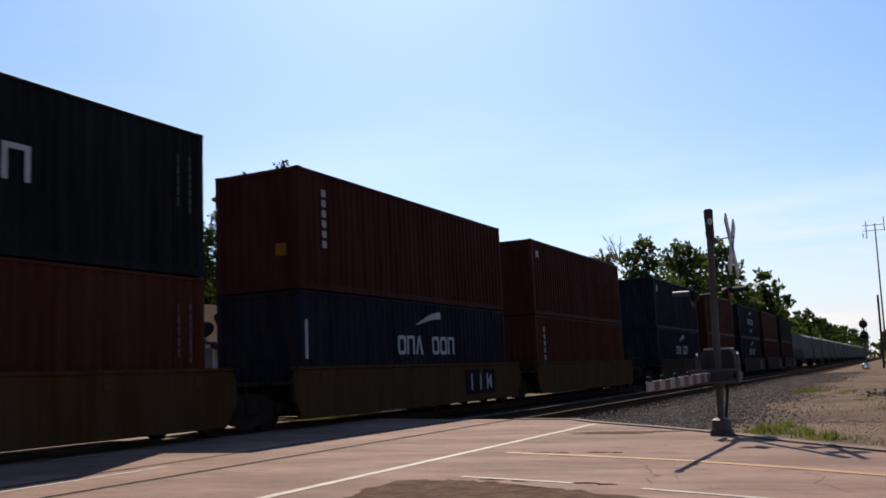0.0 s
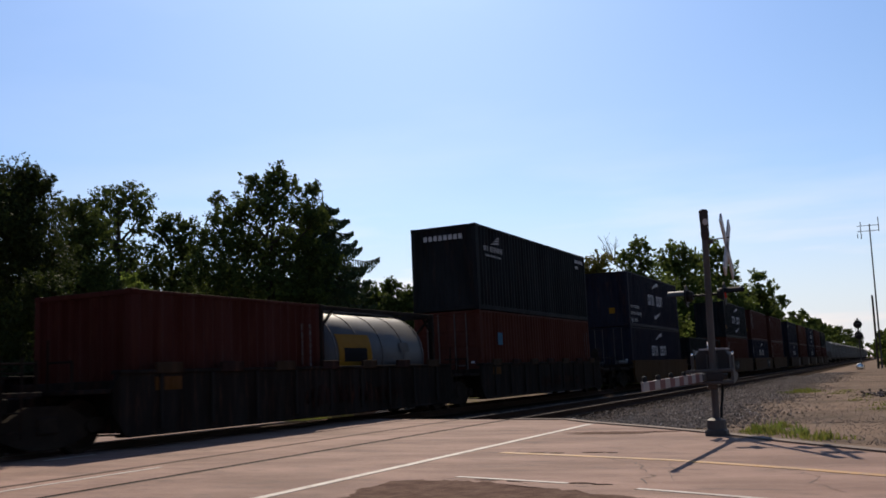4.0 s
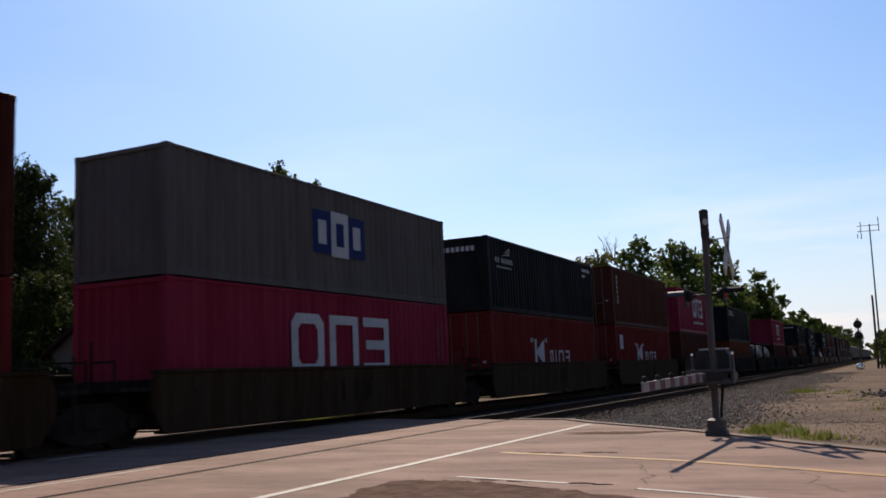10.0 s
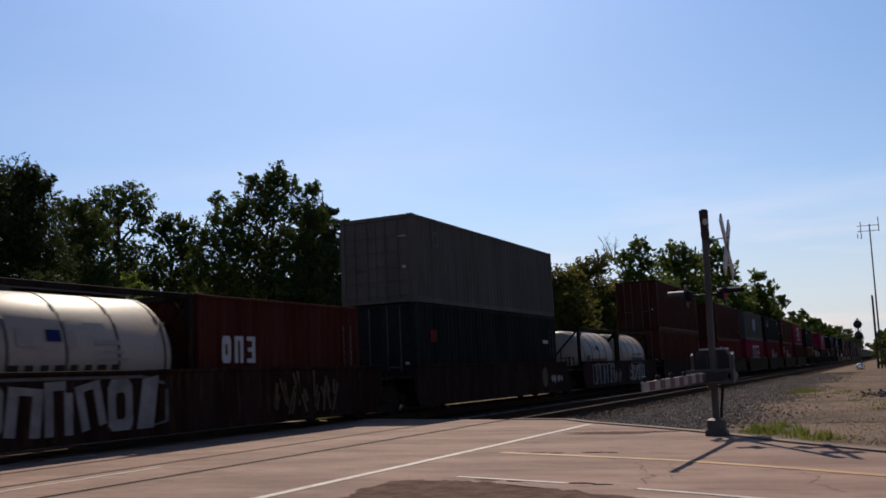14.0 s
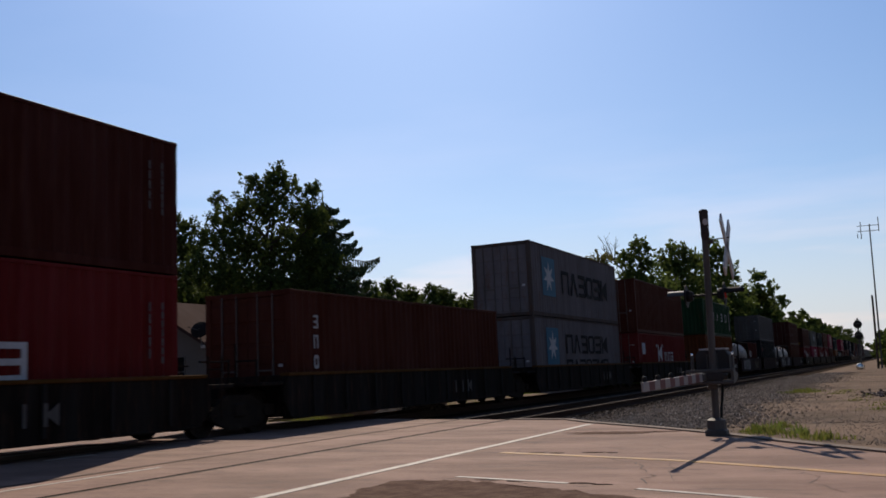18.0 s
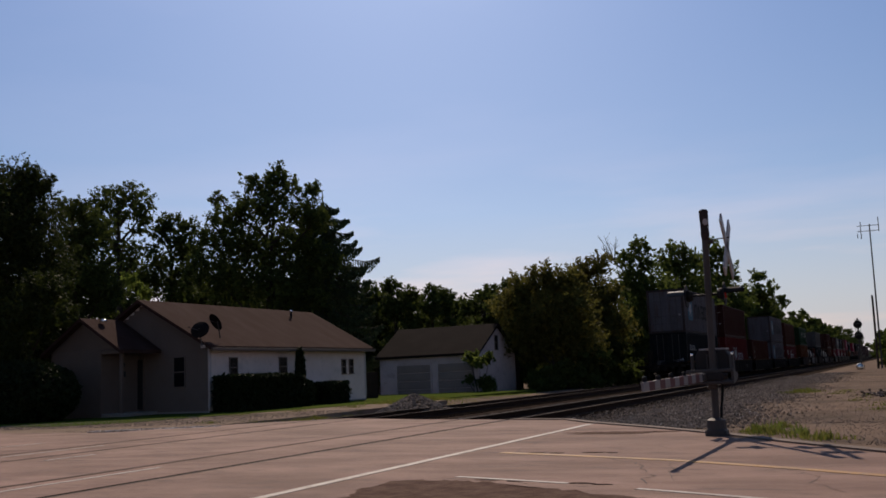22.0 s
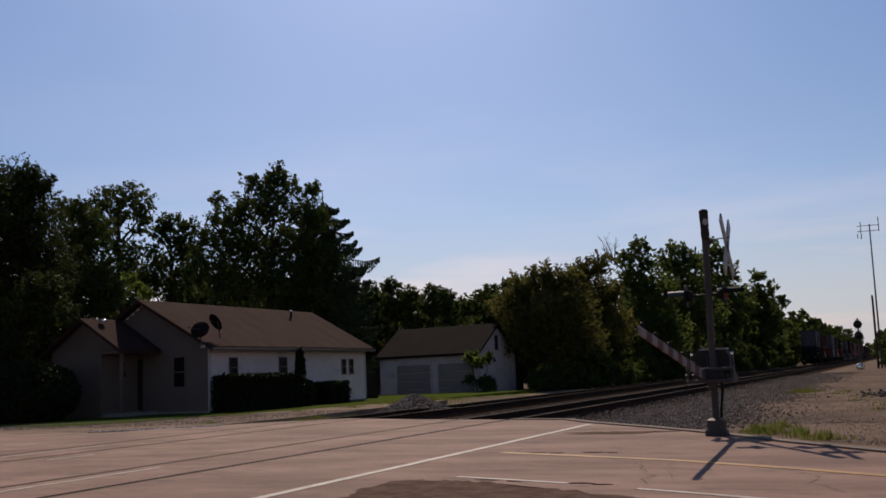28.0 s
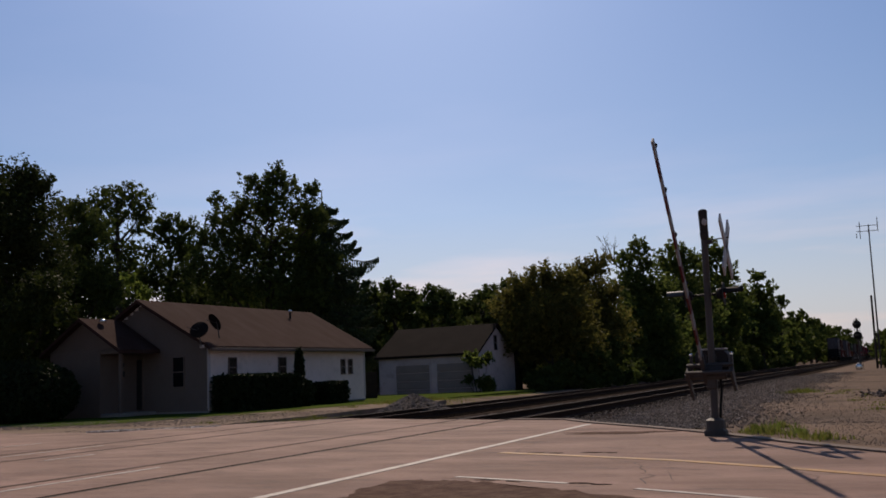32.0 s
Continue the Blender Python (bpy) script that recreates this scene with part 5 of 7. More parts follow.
# set 2
S2 = [-36.1, -51.7, -67.36, -82.7, -98.73]
stack(S2[0], (HI, P_BROWN, L("brown", LOW), True, (ids, square(-4.4, 1.95, 0.42, 0.42, P_SKYBLUE, "pale blue roundel"))), (HI, P_BLACKBLUE, L("black-blue", UP), False, (wing_logo, ids_top)))
BAND = (P_YMARK, -2.2, -0.6)
TM = [(-1.4, 2, 1.1, 0.34, P_BLACKMARK), (1.2, 12, 0.5, 0.25, P_GREY)]
tank_container(S2[1] - 3.03, BASE, P_TANKG, "grey steel tank container with a yellow panel in a well car", BAND, TM)
container(S2[1] - 9.15, BASE, 6.058, STD, P_MAROON, "maroon twenty-foot shipping container in a well car", False, (ids,))
stack(S2[2], (STD, P_MAROON, L("dark maroon", LOW), False, (col(-5.3, 1.0, 2.2, 0.12, 6),)), (HI, P_MAGENTA, L("magenta", UP), False, (row(-1.9, 1.15, 1.75, 1.25, 3, P_WHITE, 0.8), row(-1.85, 1.2, 0.7, 0.14, 16, small=True))))
for off in (3.03, 9.25):
    tank_container(S2[3] - off, BASE, P_TANKG, "grey steel tank container with a yellow panel in a well car", BAND, TM)
stack(S2[4], (STD, P_ORANGE, L("orange", LOW), False, (square(-1.4, 1.45, 1.0, 0.9, P_BLACKMARK, "dark square emblem"), row(-0.6, 3.3, 1.35, 0.28, 11, P_BLACKMARK, 0.6))), (HI, P_BLACKBLUE, L("black-blue", UP), False, (bars_logo(-5.0, 2.35, 1.0), ids)))
for i, f in enumerate(S2):
    well_car(f - 6.1, "dark", "dark grimy stack well car with posts along its sides", i == 0, i == 4, (graffiti(40 + i, -1, 3.5, 0.35, 0.95, C_OXIDE), plate(-5.4, 1.12, 0.6, 0.16, 2, C_RAIL, C_RAIL)))
# set 3
S3 = [-118.41, -134.0, -149.67, -165.3, -180.9]
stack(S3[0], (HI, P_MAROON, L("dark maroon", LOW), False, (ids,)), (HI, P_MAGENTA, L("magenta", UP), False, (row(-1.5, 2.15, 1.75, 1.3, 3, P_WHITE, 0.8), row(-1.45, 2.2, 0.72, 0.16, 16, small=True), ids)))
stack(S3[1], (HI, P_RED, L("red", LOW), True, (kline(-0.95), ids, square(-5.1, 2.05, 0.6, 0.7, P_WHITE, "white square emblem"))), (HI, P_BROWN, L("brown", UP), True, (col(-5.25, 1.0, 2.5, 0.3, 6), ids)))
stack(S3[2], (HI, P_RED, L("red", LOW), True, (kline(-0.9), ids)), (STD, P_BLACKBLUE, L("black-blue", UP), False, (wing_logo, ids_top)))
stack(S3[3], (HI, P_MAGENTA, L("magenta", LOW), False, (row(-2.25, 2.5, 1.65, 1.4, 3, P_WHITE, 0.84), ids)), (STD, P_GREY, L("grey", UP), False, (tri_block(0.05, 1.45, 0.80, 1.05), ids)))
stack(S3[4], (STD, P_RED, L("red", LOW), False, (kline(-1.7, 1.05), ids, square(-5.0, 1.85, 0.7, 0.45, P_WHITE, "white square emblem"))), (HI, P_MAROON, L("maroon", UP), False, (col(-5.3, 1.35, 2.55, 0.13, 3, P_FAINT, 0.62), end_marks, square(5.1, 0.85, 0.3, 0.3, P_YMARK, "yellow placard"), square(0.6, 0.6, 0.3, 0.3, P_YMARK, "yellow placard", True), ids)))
for i, f in enumerate(S3):
    well_car(f - 6.1, "olive", "olive-brown stack well car with stained sides", i == 0, i == 4, (plate(-3.3, 0.62, 1.9, 0.2, 10, None) if i == 4 else plate(0.2, 0.8, 1.7, 0.55, 3, None, C_DARK),) + ((graffiti(60, 1.2, 5.6, 0.3, 1.25, P_TAGY),) if i == 4 else ()))
# set 4
S4 = [-200.74, -216.1, -231.58, -246.9, -262.36]
stack(S4[0], (HI, P_BROWN, L("brown", LOW), True, (ids,)), (HI, P_MAROON, L("maroon", UP), True, (ids,)))
P_UMBER = mat("tank_lettering_umber", (0.03, 0.02, 0.013), 0.7, 0, (0.06, 0.042, 0.03), 4, 0.6, 25, 0.02, gloss=0.02)
GT = [(-1.75, -9, 0.62, 0.5, P_GREY), (-0.75, 15, 0.45, 0.3, P_LIGHTM), (-0.25, 17, 0.3, 0.2, P_BLUEMARK), (0.1, 15, 0.2, 0.26, P_LIGHTM)] + [(-1.05 + 0.3 * i, -13, 0.16 if i % 3 else 0.2, 0.27, P_UMBER) for i in range(8)] + [(-1.9, 8, 0.5, 0.06, P_LIGHTM), (-1.7, 2, 0.8, 0.05, P_LIGHTM), (0.9, 12, 0.6, 0.08, P_LIGHTM), (1.0, 4, 0.5, 0.05, P_LIGHTM), (1.0, -2, 0.7, 0.05, P_LIGHTM)]
tank_container(S4[1] - 3.03, BASE, P_TANKW, "white tank container scrawled with graffiti in a well car", None, [(-0.3 + 0.28 * i, -12, 0.16, 0.32, P_BLUEMARK) for i in range(8)] + [(0.7, 4, 2.0, 0.05, P_BLUEMARK)])
tank_container(S4[1] - 9.3, BASE, P_TANKW, "white tank container scrawled with graffiti in a well car", None, GT)
stack(S4[2], (HI, P_BLACKBLUE, L("black-blue", LOW), True, (square(-5.0, 1.95, 0.42, 0.36, P_RED, "red square emblem"), square(4.8, 1.9, 0.6, 0.13, P_WHITE, "white label"), ids)), (STD, P_GREY, L("grey", UP), True, (ring_mark(-4.6, 1.95, 0.45, 0.5),)))
container(S4[3] - 3.05, BASE, 6.058, STD, P_RUST, "faded red twenty-foot shipping container in a well car", False, (row(-2.4, -1.2, 1.5, 0.55, 3), ids))
tank_container(S4[3] - 9.25, BASE, P_TANKW, "white tank container scrawled with graffiti in a well car", None, GT)
stack(S4[4], (HI, P_ORANGE, L("orange", LOW), False, (ids,)), (STD, P_GREEN, L("green", UP), False, (row(-3.2, 4.6, 1.45, 0.62, 4, P_WHITE, 0.34, (), "large white lettering block", False, ("posts", "wedge", "bars", "ring")), square(5.3, 1.25, 0.45, 1.5, P_PALE, "white panel"))))
for i, f in enumerate(S4):
    well_car(f - 6.1, "oxide", "red-brown stack well car covered in graffiti", i == 0, i == 4, (sprayed_panel(81, 1.0, 3.9, 6, 0.3, 1.26, P_TAG), sprayed_outline(91, -5.4, -1.9, 6, 0.27, 1.29), graffiti(94, -1.9, -0.8, 0.3, 1.0, P_TAG)) if i == 1 else (sprayed_panel(83, -5.2, -1.3, 6, 0.26, 1.29, P_TAG), graffiti(93, 2.2, 4.6, 0.3, 1.2, P_TAGY)) if i == 3 else (round_tag(3.9, 0.8, 0.3), graffiti(80 + i, 4.6, 5.9, 0.5, 0.9, P_STENCIL)))
# set 5
S5 = [-282.31, -298.24, -314.05, -329.92, -345.77]
stack(S5[0], (STD, P_RED, L("red", LOW), True, (kline(-0.6, 0.95), square(-5.0, 1.75, 0.7, 0.6, P_WHITE, "white square emblem"))), (HI, P_BROWN, L("brown", UP), True, (square(-0.35, 2.2, 0.4, 0.26, P_WHITE, "white label", True),)))
MA = (star(-4.05, 1.6, 0.62), row(-2.55, 4.4, 1.5, 0.98, 6, P_BLACKMARK, 0.86, (), "large black lettering block", False, ("posts", "wedge", "bars", "ring", "bars", "fan")))
stack(S5[1], (HI, P_PALE, L("pale grey", LOW), True, (star(-4.0, 1.75, 0.58), row(-2.4, 3.85, 1.85, 0.8, 6, P_BLACKMARK, 0.86, (), "large black lettering block", False, ("posts", "wedge", "bars", "ring", "bars", "fan")), row(-2.4, 3.85, 0.9, 0.62, 7, P_BLACKMARK, 0.86, (), "large black lettering block", False, ("posts", "wedge", "bars", "ring", "bars", "fan")), ids), P_EDGE), (HI, P_PALE, L("pale grey", UP), True, MA, P_EDGE))
stack(S5[2], (HI, P_BROWN, L("brown", LOW), True, (col(-5.1, 1.0, 2.4, 0.32, 3),)), None)
stack(S5[3], (HI, P_RED, L("red", LOW), True, (kline(-0.75, 1.1), ids)), (STD, P_MAROON, L("maroon", UP), True, (square(0.2, 1.7, 0.45, 0.3, P_RED, "red label", True), ids)))
stack(S5[4], (HI, P_BLACKBLUE, L("black-blue", LOW), True, (bars_logo(-4.9, 1.9, 0.9),)), (HI, P_PALE, L("pale grey", UP), True, MA, P_EDGE))
for i, f in enumerate(S5):
    well_car(f - 6.1, "ribbed", "dark ribbed stack well car with a yellow top flange", i == 0, i == 4, (plate(2.4 if i < 4 else -2, 0.7, 1.5, 0.36, 3, None, P_GREY, 1.52),))


def hopper(along):
    """A covered hopper: ribbed body with sloping ends, roof hatches, outlets, trucks."""
    root = tagged(new("covered_hopper"), "pale grey covered hopper car with ribbed sides", "hopper car", "covered hoppers at the head of the train")
    body = link("body", shared("hbody", lambda b: prism(b, [(-8.2, 2.5), (-7.4, 1.15), (7.4, 1.15), (8.2, 2.5), (8.2, 4.2), (-8.2, 4.2)], "x", -1.5, 1.5)), root, None, C_HOPPER)
    link("roof", shared("hroof", lambda b: prism(b, [(-1.52, 4.2), (1.52, 4.2), (0.9, 4.6), (-0.9, 4.6)], "y", -8.2, 8.2)), root, None, C_HOPPER)
    for i in range(12):
        link("rib", shared("hrib", lambda b: box(b, 1.5, 1.56, -0.05, 0.05, 1.2, 4.2)), body, pose(0, -7.1 + i * 1.29, 0), C_HOPPER)
    for i in range(3):
        link("outlet", shared("houtlet", lambda b: prism(b, [(-1.1, 1.2), (1.1, 1.2), (0.4, 0.45), (-0.4, 0.45)], "x", -0.7, 0.7)), root, pose(0, -4.4 + i * 4.4, 0), C_HOPPER)
    link("sill", shared("hsill", lambda b: box(b, -0.4, 0.4, -8.9, 8.9, 0.7, 1.15)), root, None, M_TRUCK)
    link("ladder", shared("hladder", lambda b: [box(b, 1.5, 1.55, y, y + 0.03, 1.2, 4.5) for y in (7.8, 8.15)] + [box(b, 1.5, 1.54, 7.8, 8.15, z, z + 0.03) for z in np.arange(1.4, 4.4, 0.35)]), root, None, M_STEEL)
    truck(root, 6.9)
    truck(root, -6.9)
    MOVING.append((root, along, 0.0))


for i in range(16):
    hopper(145.5 + i * 18.4)


def motions():
    for ob, along, base in MOVING:
        walk(ob, [(t, pose(TRACK_FAR, along + SPEED * t, base)) for t in (0, 4, 8, 12, 16, 20, 24, 28, 32)])
    turn = math.degrees(SPEED / FPS / 0.452)
    for ob, q in WHEELS[:12] + WHEELS[24:72]:
        walk(ob, [(i / FPS, pose(0, q, 0.452, -turn * i)) for i in range(32 * FPS + 1)])
    # the arm lies across the lane until the train has gone, then swings up
    swing = [(0, -0.5), (26.4, -0.5), (27.0, 0.5), (27.5, 4.0), (28.0, 8.7), (28.5, 13.2), (29.0, 17.9), (29.5, 24.0), (30.0, 29.3), (30.5, 35.0), (31.0, 40.2), (31.5, 46.0), (32.0, 52.0)]
    walk(GATE_ARM, [(t, pose(*GATE_PIVOT) @ pose(0, 0, 0, -a, 0, 0)) for t, a in swing])

# ---- trees ----


def leaf_mat(name, c, c2, through_=0.35):
    m = bpy.data.materials.new(name)
    m.use_nodes = True
    n, ln = m.node_tree.nodes, m.node_tree.links
    b = n["Principled BSDF"]
    b.inputs["Roughness"].default_value = 0.75
    b.inputs["Specular IOR Level"].default_value = 0.08
    geo = n.new("ShaderNodeNewGeometry")
    mx = n.new("ShaderNodeMix")
    mx.data_type = "RGBA"
    mx.inputs[6].default_value, mx.inputs[7].default_value = (*c, 1), (*c2, 1)
    ln.new(geo.outputs["Random Per Island"], mx.inputs[0])
    ln.new(mx.outputs[2], b.inputs["Base Color"])
    tr = n.new("ShaderNodeBsdfTranslucent")
    ln.new(mx.outputs[2], tr.inputs["Color"])
    ms = n.new("ShaderNodeMixShader")
    ms.inputs[0].default_value = through_
    ln.new(b.outputs[0], ms.inputs[1])
    ln.new(tr.outputs[0], ms.inputs[2])
    ln.new(ms.outputs[0], n["Material Output"].inputs[0])
    return m


L_DARK = leaf_mat("leaves_dark_green", (0.028, 0.042, 0.0112), (0.07, 0.0896, 0.021), 0.4)
# Shaded copy of L_DARK: shade put into the colour of the left trees' leaves.
L_SHADE = leaf_mat("leaves_green_shaded", (0.014, 0.022, 0.006), (0.036, 0.046, 0.011), 0.35)
# Brightened yellow-green stands in for sun falling on the shrub behind the house.
L_LIME = leaf_mat("sunlit_yellow_green_leaves", (0.0748, 0.11, 0.0193), (0.1216, 0.154, 0.033), 0.6)
L_MID = leaf_mat("leaves_green", (0.0406, 0.0616, 0.0144), (0.0906, 0.1133, 0.0271), 0.6)
L_OLIVE = leaf_mat("leaves_olive", (0.0664, 0.0679, 0.0159), (0.1232, 0.1098, 0.028), 0.5)
L_CONIFER = leaf_mat("needles_dark", (0.0234, 0.0416, 0.0208), (0.0455, 0.065, 0.0286), 0.15)
L_BRIGHT = leaf_mat("leaves_bright", (0.09, 0.13, 0.025), (0.14, 0.16, 0.04), 0.45)
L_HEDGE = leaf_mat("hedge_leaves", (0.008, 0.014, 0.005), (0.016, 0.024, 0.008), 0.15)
L_GRASS = leaf_mat("grass_blades", (0.0842, 0.1058, 0.0202), (0.175, 0.1663, 0.0461), 0.45)


def crown_masses(h, r, low, rnd):
    """Uneven leafy masses filling a crown: (across, deep, up, radius)."""
    out = [(rnd.uniform(-0.2, 0.2) * r, rnd.uniform(-0.2, 0.2) * r, h - 0.24 * r, 0.24 * r)]
    for i in range(9):
        zz = (i + rnd.random()) / 9.0
        q = r * rnd.uniform(0.3, 0.48) * (1.0 - 0.35 * zz)
        a = i * 2.4 + rnd.uniform(-0.5, 0.5)
        k = (r - q) * (1.0 - 0.6 * zz ** 2) * rnd.uniform(0.5, 1.05)
        out.append((k * math.cos(a), k * math.sin(a), low + q * 0.7 + (h - low - 1.6 * q) * zz, q))
    return out


def sprays(masses, leaf, rng, thick=1.0):
    """Leaf places and sizes: twigs of leaves that leave each mass outwards and up, and oversized inner leaves added to
    block light through the core.
    """
    cs, ks = [], []
    for u, v, z, r in masses:
        per = 22
        n = max(8, int(13 * thick * r * r / leaf ** 2 / per))
        d = rng.normal(0, 1, (n, 3))
        d[:, 2] = d[:, 2] * 0.9 + 0.25
        d /= np.linalg.norm(d, axis=1)[:, None]
        start = d * (r * rng.uniform(0.35, 0.85, n))[:, None]
        way = d + np.array([0, 0, 0.35]) + rng.normal(0, 0.35, (n, 3))
        way /= np.linalg.norm(way, axis=1)[:, None]
        run = r * rng.uniform(0.15, 0.55, n) + 0.12
        t = rng.random((n, per)) ** 0.9
        p = start[:, None, :] + way[:, None, :] * (run[:, None] * t)[:, :, None]
        p = p + rng.normal(0, 1, (n, per, 3)) * ((0.13 * r + 0.05) * (1.0 - 0.75 * t))[:, :, None]
        cs.append(p.reshape(-1, 3) + np.array([u, v, z]))
        ks.append(rng.uniform(0.45, 1.15, n * per) * leaf)
        m = int(5 * r * r / leaf ** 2 / 5.0 * thick)
        b = rng.normal(0, 1, (m, 3))
        b *= (0.72 * r * rng.random(m) ** 0.4 / np.linalg.norm(b, axis=1))[:, None]
        cs.append(b + np.array([u, v, z]))
        ks.append(rng.uniform(1.5, 2.6, m) * leaf)
    return np.concatenate(cs), np.concatenate(ks)


def leaves(name, c, k, material, rng, droop=0.0):
    n = len(c)
    d = rng.normal(0, 1, (n, 3))
    d[:, 2] -= droop
    d /= np.linalg.norm(d, axis=1)[:, None]
    e = np.cross(d, rng.normal(0, 1, (n, 3)))
    e /= np.linalg.norm(e, axis=1)[:, None]
    k = k[:, None]
    v = np.stack([c - d * k, c + e * k * 0.55, c + d * k, c - e * k * 0.55], 1).reshape(-1, 3)
    me = bpy.data.meshes.new(name)
    me.vertices.add(4 * n)
    me.vertices.foreach_set("co", v.astype(np.float32).ravel())
    me.loops.add(4 * n)
    me.loops.foreach_set("vertex_index", np.arange(4 * n, dtype=np.int32))
    me.polygons.add(n)
    me.polygons.foreach_set("loop_start", np.arange(0, 4 * n, 4, dtype=np.int32))
    me.update(calc_edges=True)
    me.materials.append(material)
    return me


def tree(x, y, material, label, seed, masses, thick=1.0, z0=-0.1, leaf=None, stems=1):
    """Tapered trunk, a limb with side twigs to each leafy mass, and sprays of leaves. masses: (across, deep, up,
    radius), laid out to fit the camera's view; leaf size grows with distance from it.
    """
    rnd, rng = random.Random(seed), np.random.default_rng(seed)
    root = tagged(new("tree"), label, "tree")
    # far_, a: distance from the camera and the direction across its line of sight
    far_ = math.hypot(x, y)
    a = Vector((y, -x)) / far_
    root.matrix_basis = pose(x, y, z0)
    leaf = leaf or min(0.36, max(0.08, 0.0020 * far_))
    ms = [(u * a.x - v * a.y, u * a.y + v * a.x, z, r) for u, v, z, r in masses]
    top = max(z + r for _, _, z, r in ms)
    low = max(0.6, min(z - r for _, _, z, r in ms))
    fork = min(max(low, top * 0.22), top * 0.6)
    tr = top * 0.013 + 0.04
    bm = bmesh.new()
    tube(bm, (0, 0, -0.4), (0, 0, fork), tr * 1.3, tr * 0.9, 10)
    tube(bm, (0, 0, fork), (ms[0][0] * 0.7, ms[0][1] * 0.7, top * 0.9), tr * 0.8, tr * 0.12, 8)
    for u, v, z, r in ms:
        e = Vector((u, v, z + 0.3 * r))
        s = Vector((0, 0, max(fork * 0.8, min(z - 0.6 * math.hypot(u, v) - r, top * 0.8))))
        mid = s.lerp(e, 0.5) + Vector((0, 0, -0.12 * r))
        tube(bm, s, mid, tr * 0.42, tr * 0.28, 7)
        tube(bm, mid, e, tr * 0.28, tr * 0.08, 6)
        for _ in range(4):
            b = mid.lerp(e, rnd.uniform(0.2, 1.0))
            d = Vector((rnd.uniform(-1, 1), rnd.uniform(-1, 1), rnd.uniform(-0.2, 1.0))).normalized()
            tube(bm, b, b + d * r * rnd.uniform(0.6, 1.0), tr * 0.12, 0.012, 5)
    part("trunk", bm, M_BARK, root)
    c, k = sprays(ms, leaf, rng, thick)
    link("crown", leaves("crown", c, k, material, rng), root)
    return root


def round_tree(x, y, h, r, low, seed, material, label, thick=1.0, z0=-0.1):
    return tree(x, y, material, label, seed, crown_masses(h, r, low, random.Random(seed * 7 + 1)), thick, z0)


def conifer(x, y, h, r, seed, label):
    """A spruce: straight stem, long drooping boughs with hanging sprays of needles."""
    rnd, rng = random.Random(seed), np.random.default_rng(seed)
    root = tagged(new("tree"), label, "tree")
    root.matrix_basis = pose(x, y, -0.1)
    bm = bmesh.new()
    tube(bm, (0, 0, -0.3), (0, 0, h), 0.26, 0.03, 9)
    cs, ks = [], []
    for k in range(84):
        level, spoke = divmod(k, 6)
        z = h * (0.20 + 0.78 * (level / 14.0) ** 0.9) + rnd.uniform(-0.25, 0.25)
        reach = min(r, 0.75 + (h - z) * 0.72) * rnd.uniform(0.72, 1.1)
        a = spoke * 1.0472 + level * 0.5 + rnd.uniform(-0.25, 0.25)
        ca, sa = math.cos(a), math.sin(a)

        def drop(q):
            return reach * (0.66 * q - 0.40 * q ** 3)
        line = [Vector((reach * q * ca, reach * q * sa, z - drop(q))) for q in (0, 0.25, 0.5, 0.75, 0.9, 1.0)]
        for p, q in zip(line, line[1:]):
            tube(bm, p, q, 0.035, 0.02, 5, False)
        n = int(40 + 210 * reach)
        t = rng.random(n) ** 0.7
        twig = np.floor(t * 24) / 24 + 0.02
        t = 0.5 * t + 0.5 * twig
        hang = rng.random(n) ** 1.3 * (0.10 + 0.26 * reach * np.sin(np.pi * (0.1 + 0.85 * t)))
        w = rng.normal(0, 1, n) * (0.04 + 0.09 * reach * (1 - t))
        zz = z - reach * (0.66 * t - 0.40 * t ** 3) - hang
        cs.append(np.stack([reach * t * ca - w * sa, reach * t * sa + w * ca, zz], 1))
        ks.append(rng.uniform(0.05, 0.13, n))
    part("trunk", bm, M_BARK, root)
    link("crown", leaves("crown", np.concatenate(cs), np.concatenate(ks), L_CONIFER, rng, 1.8), root)


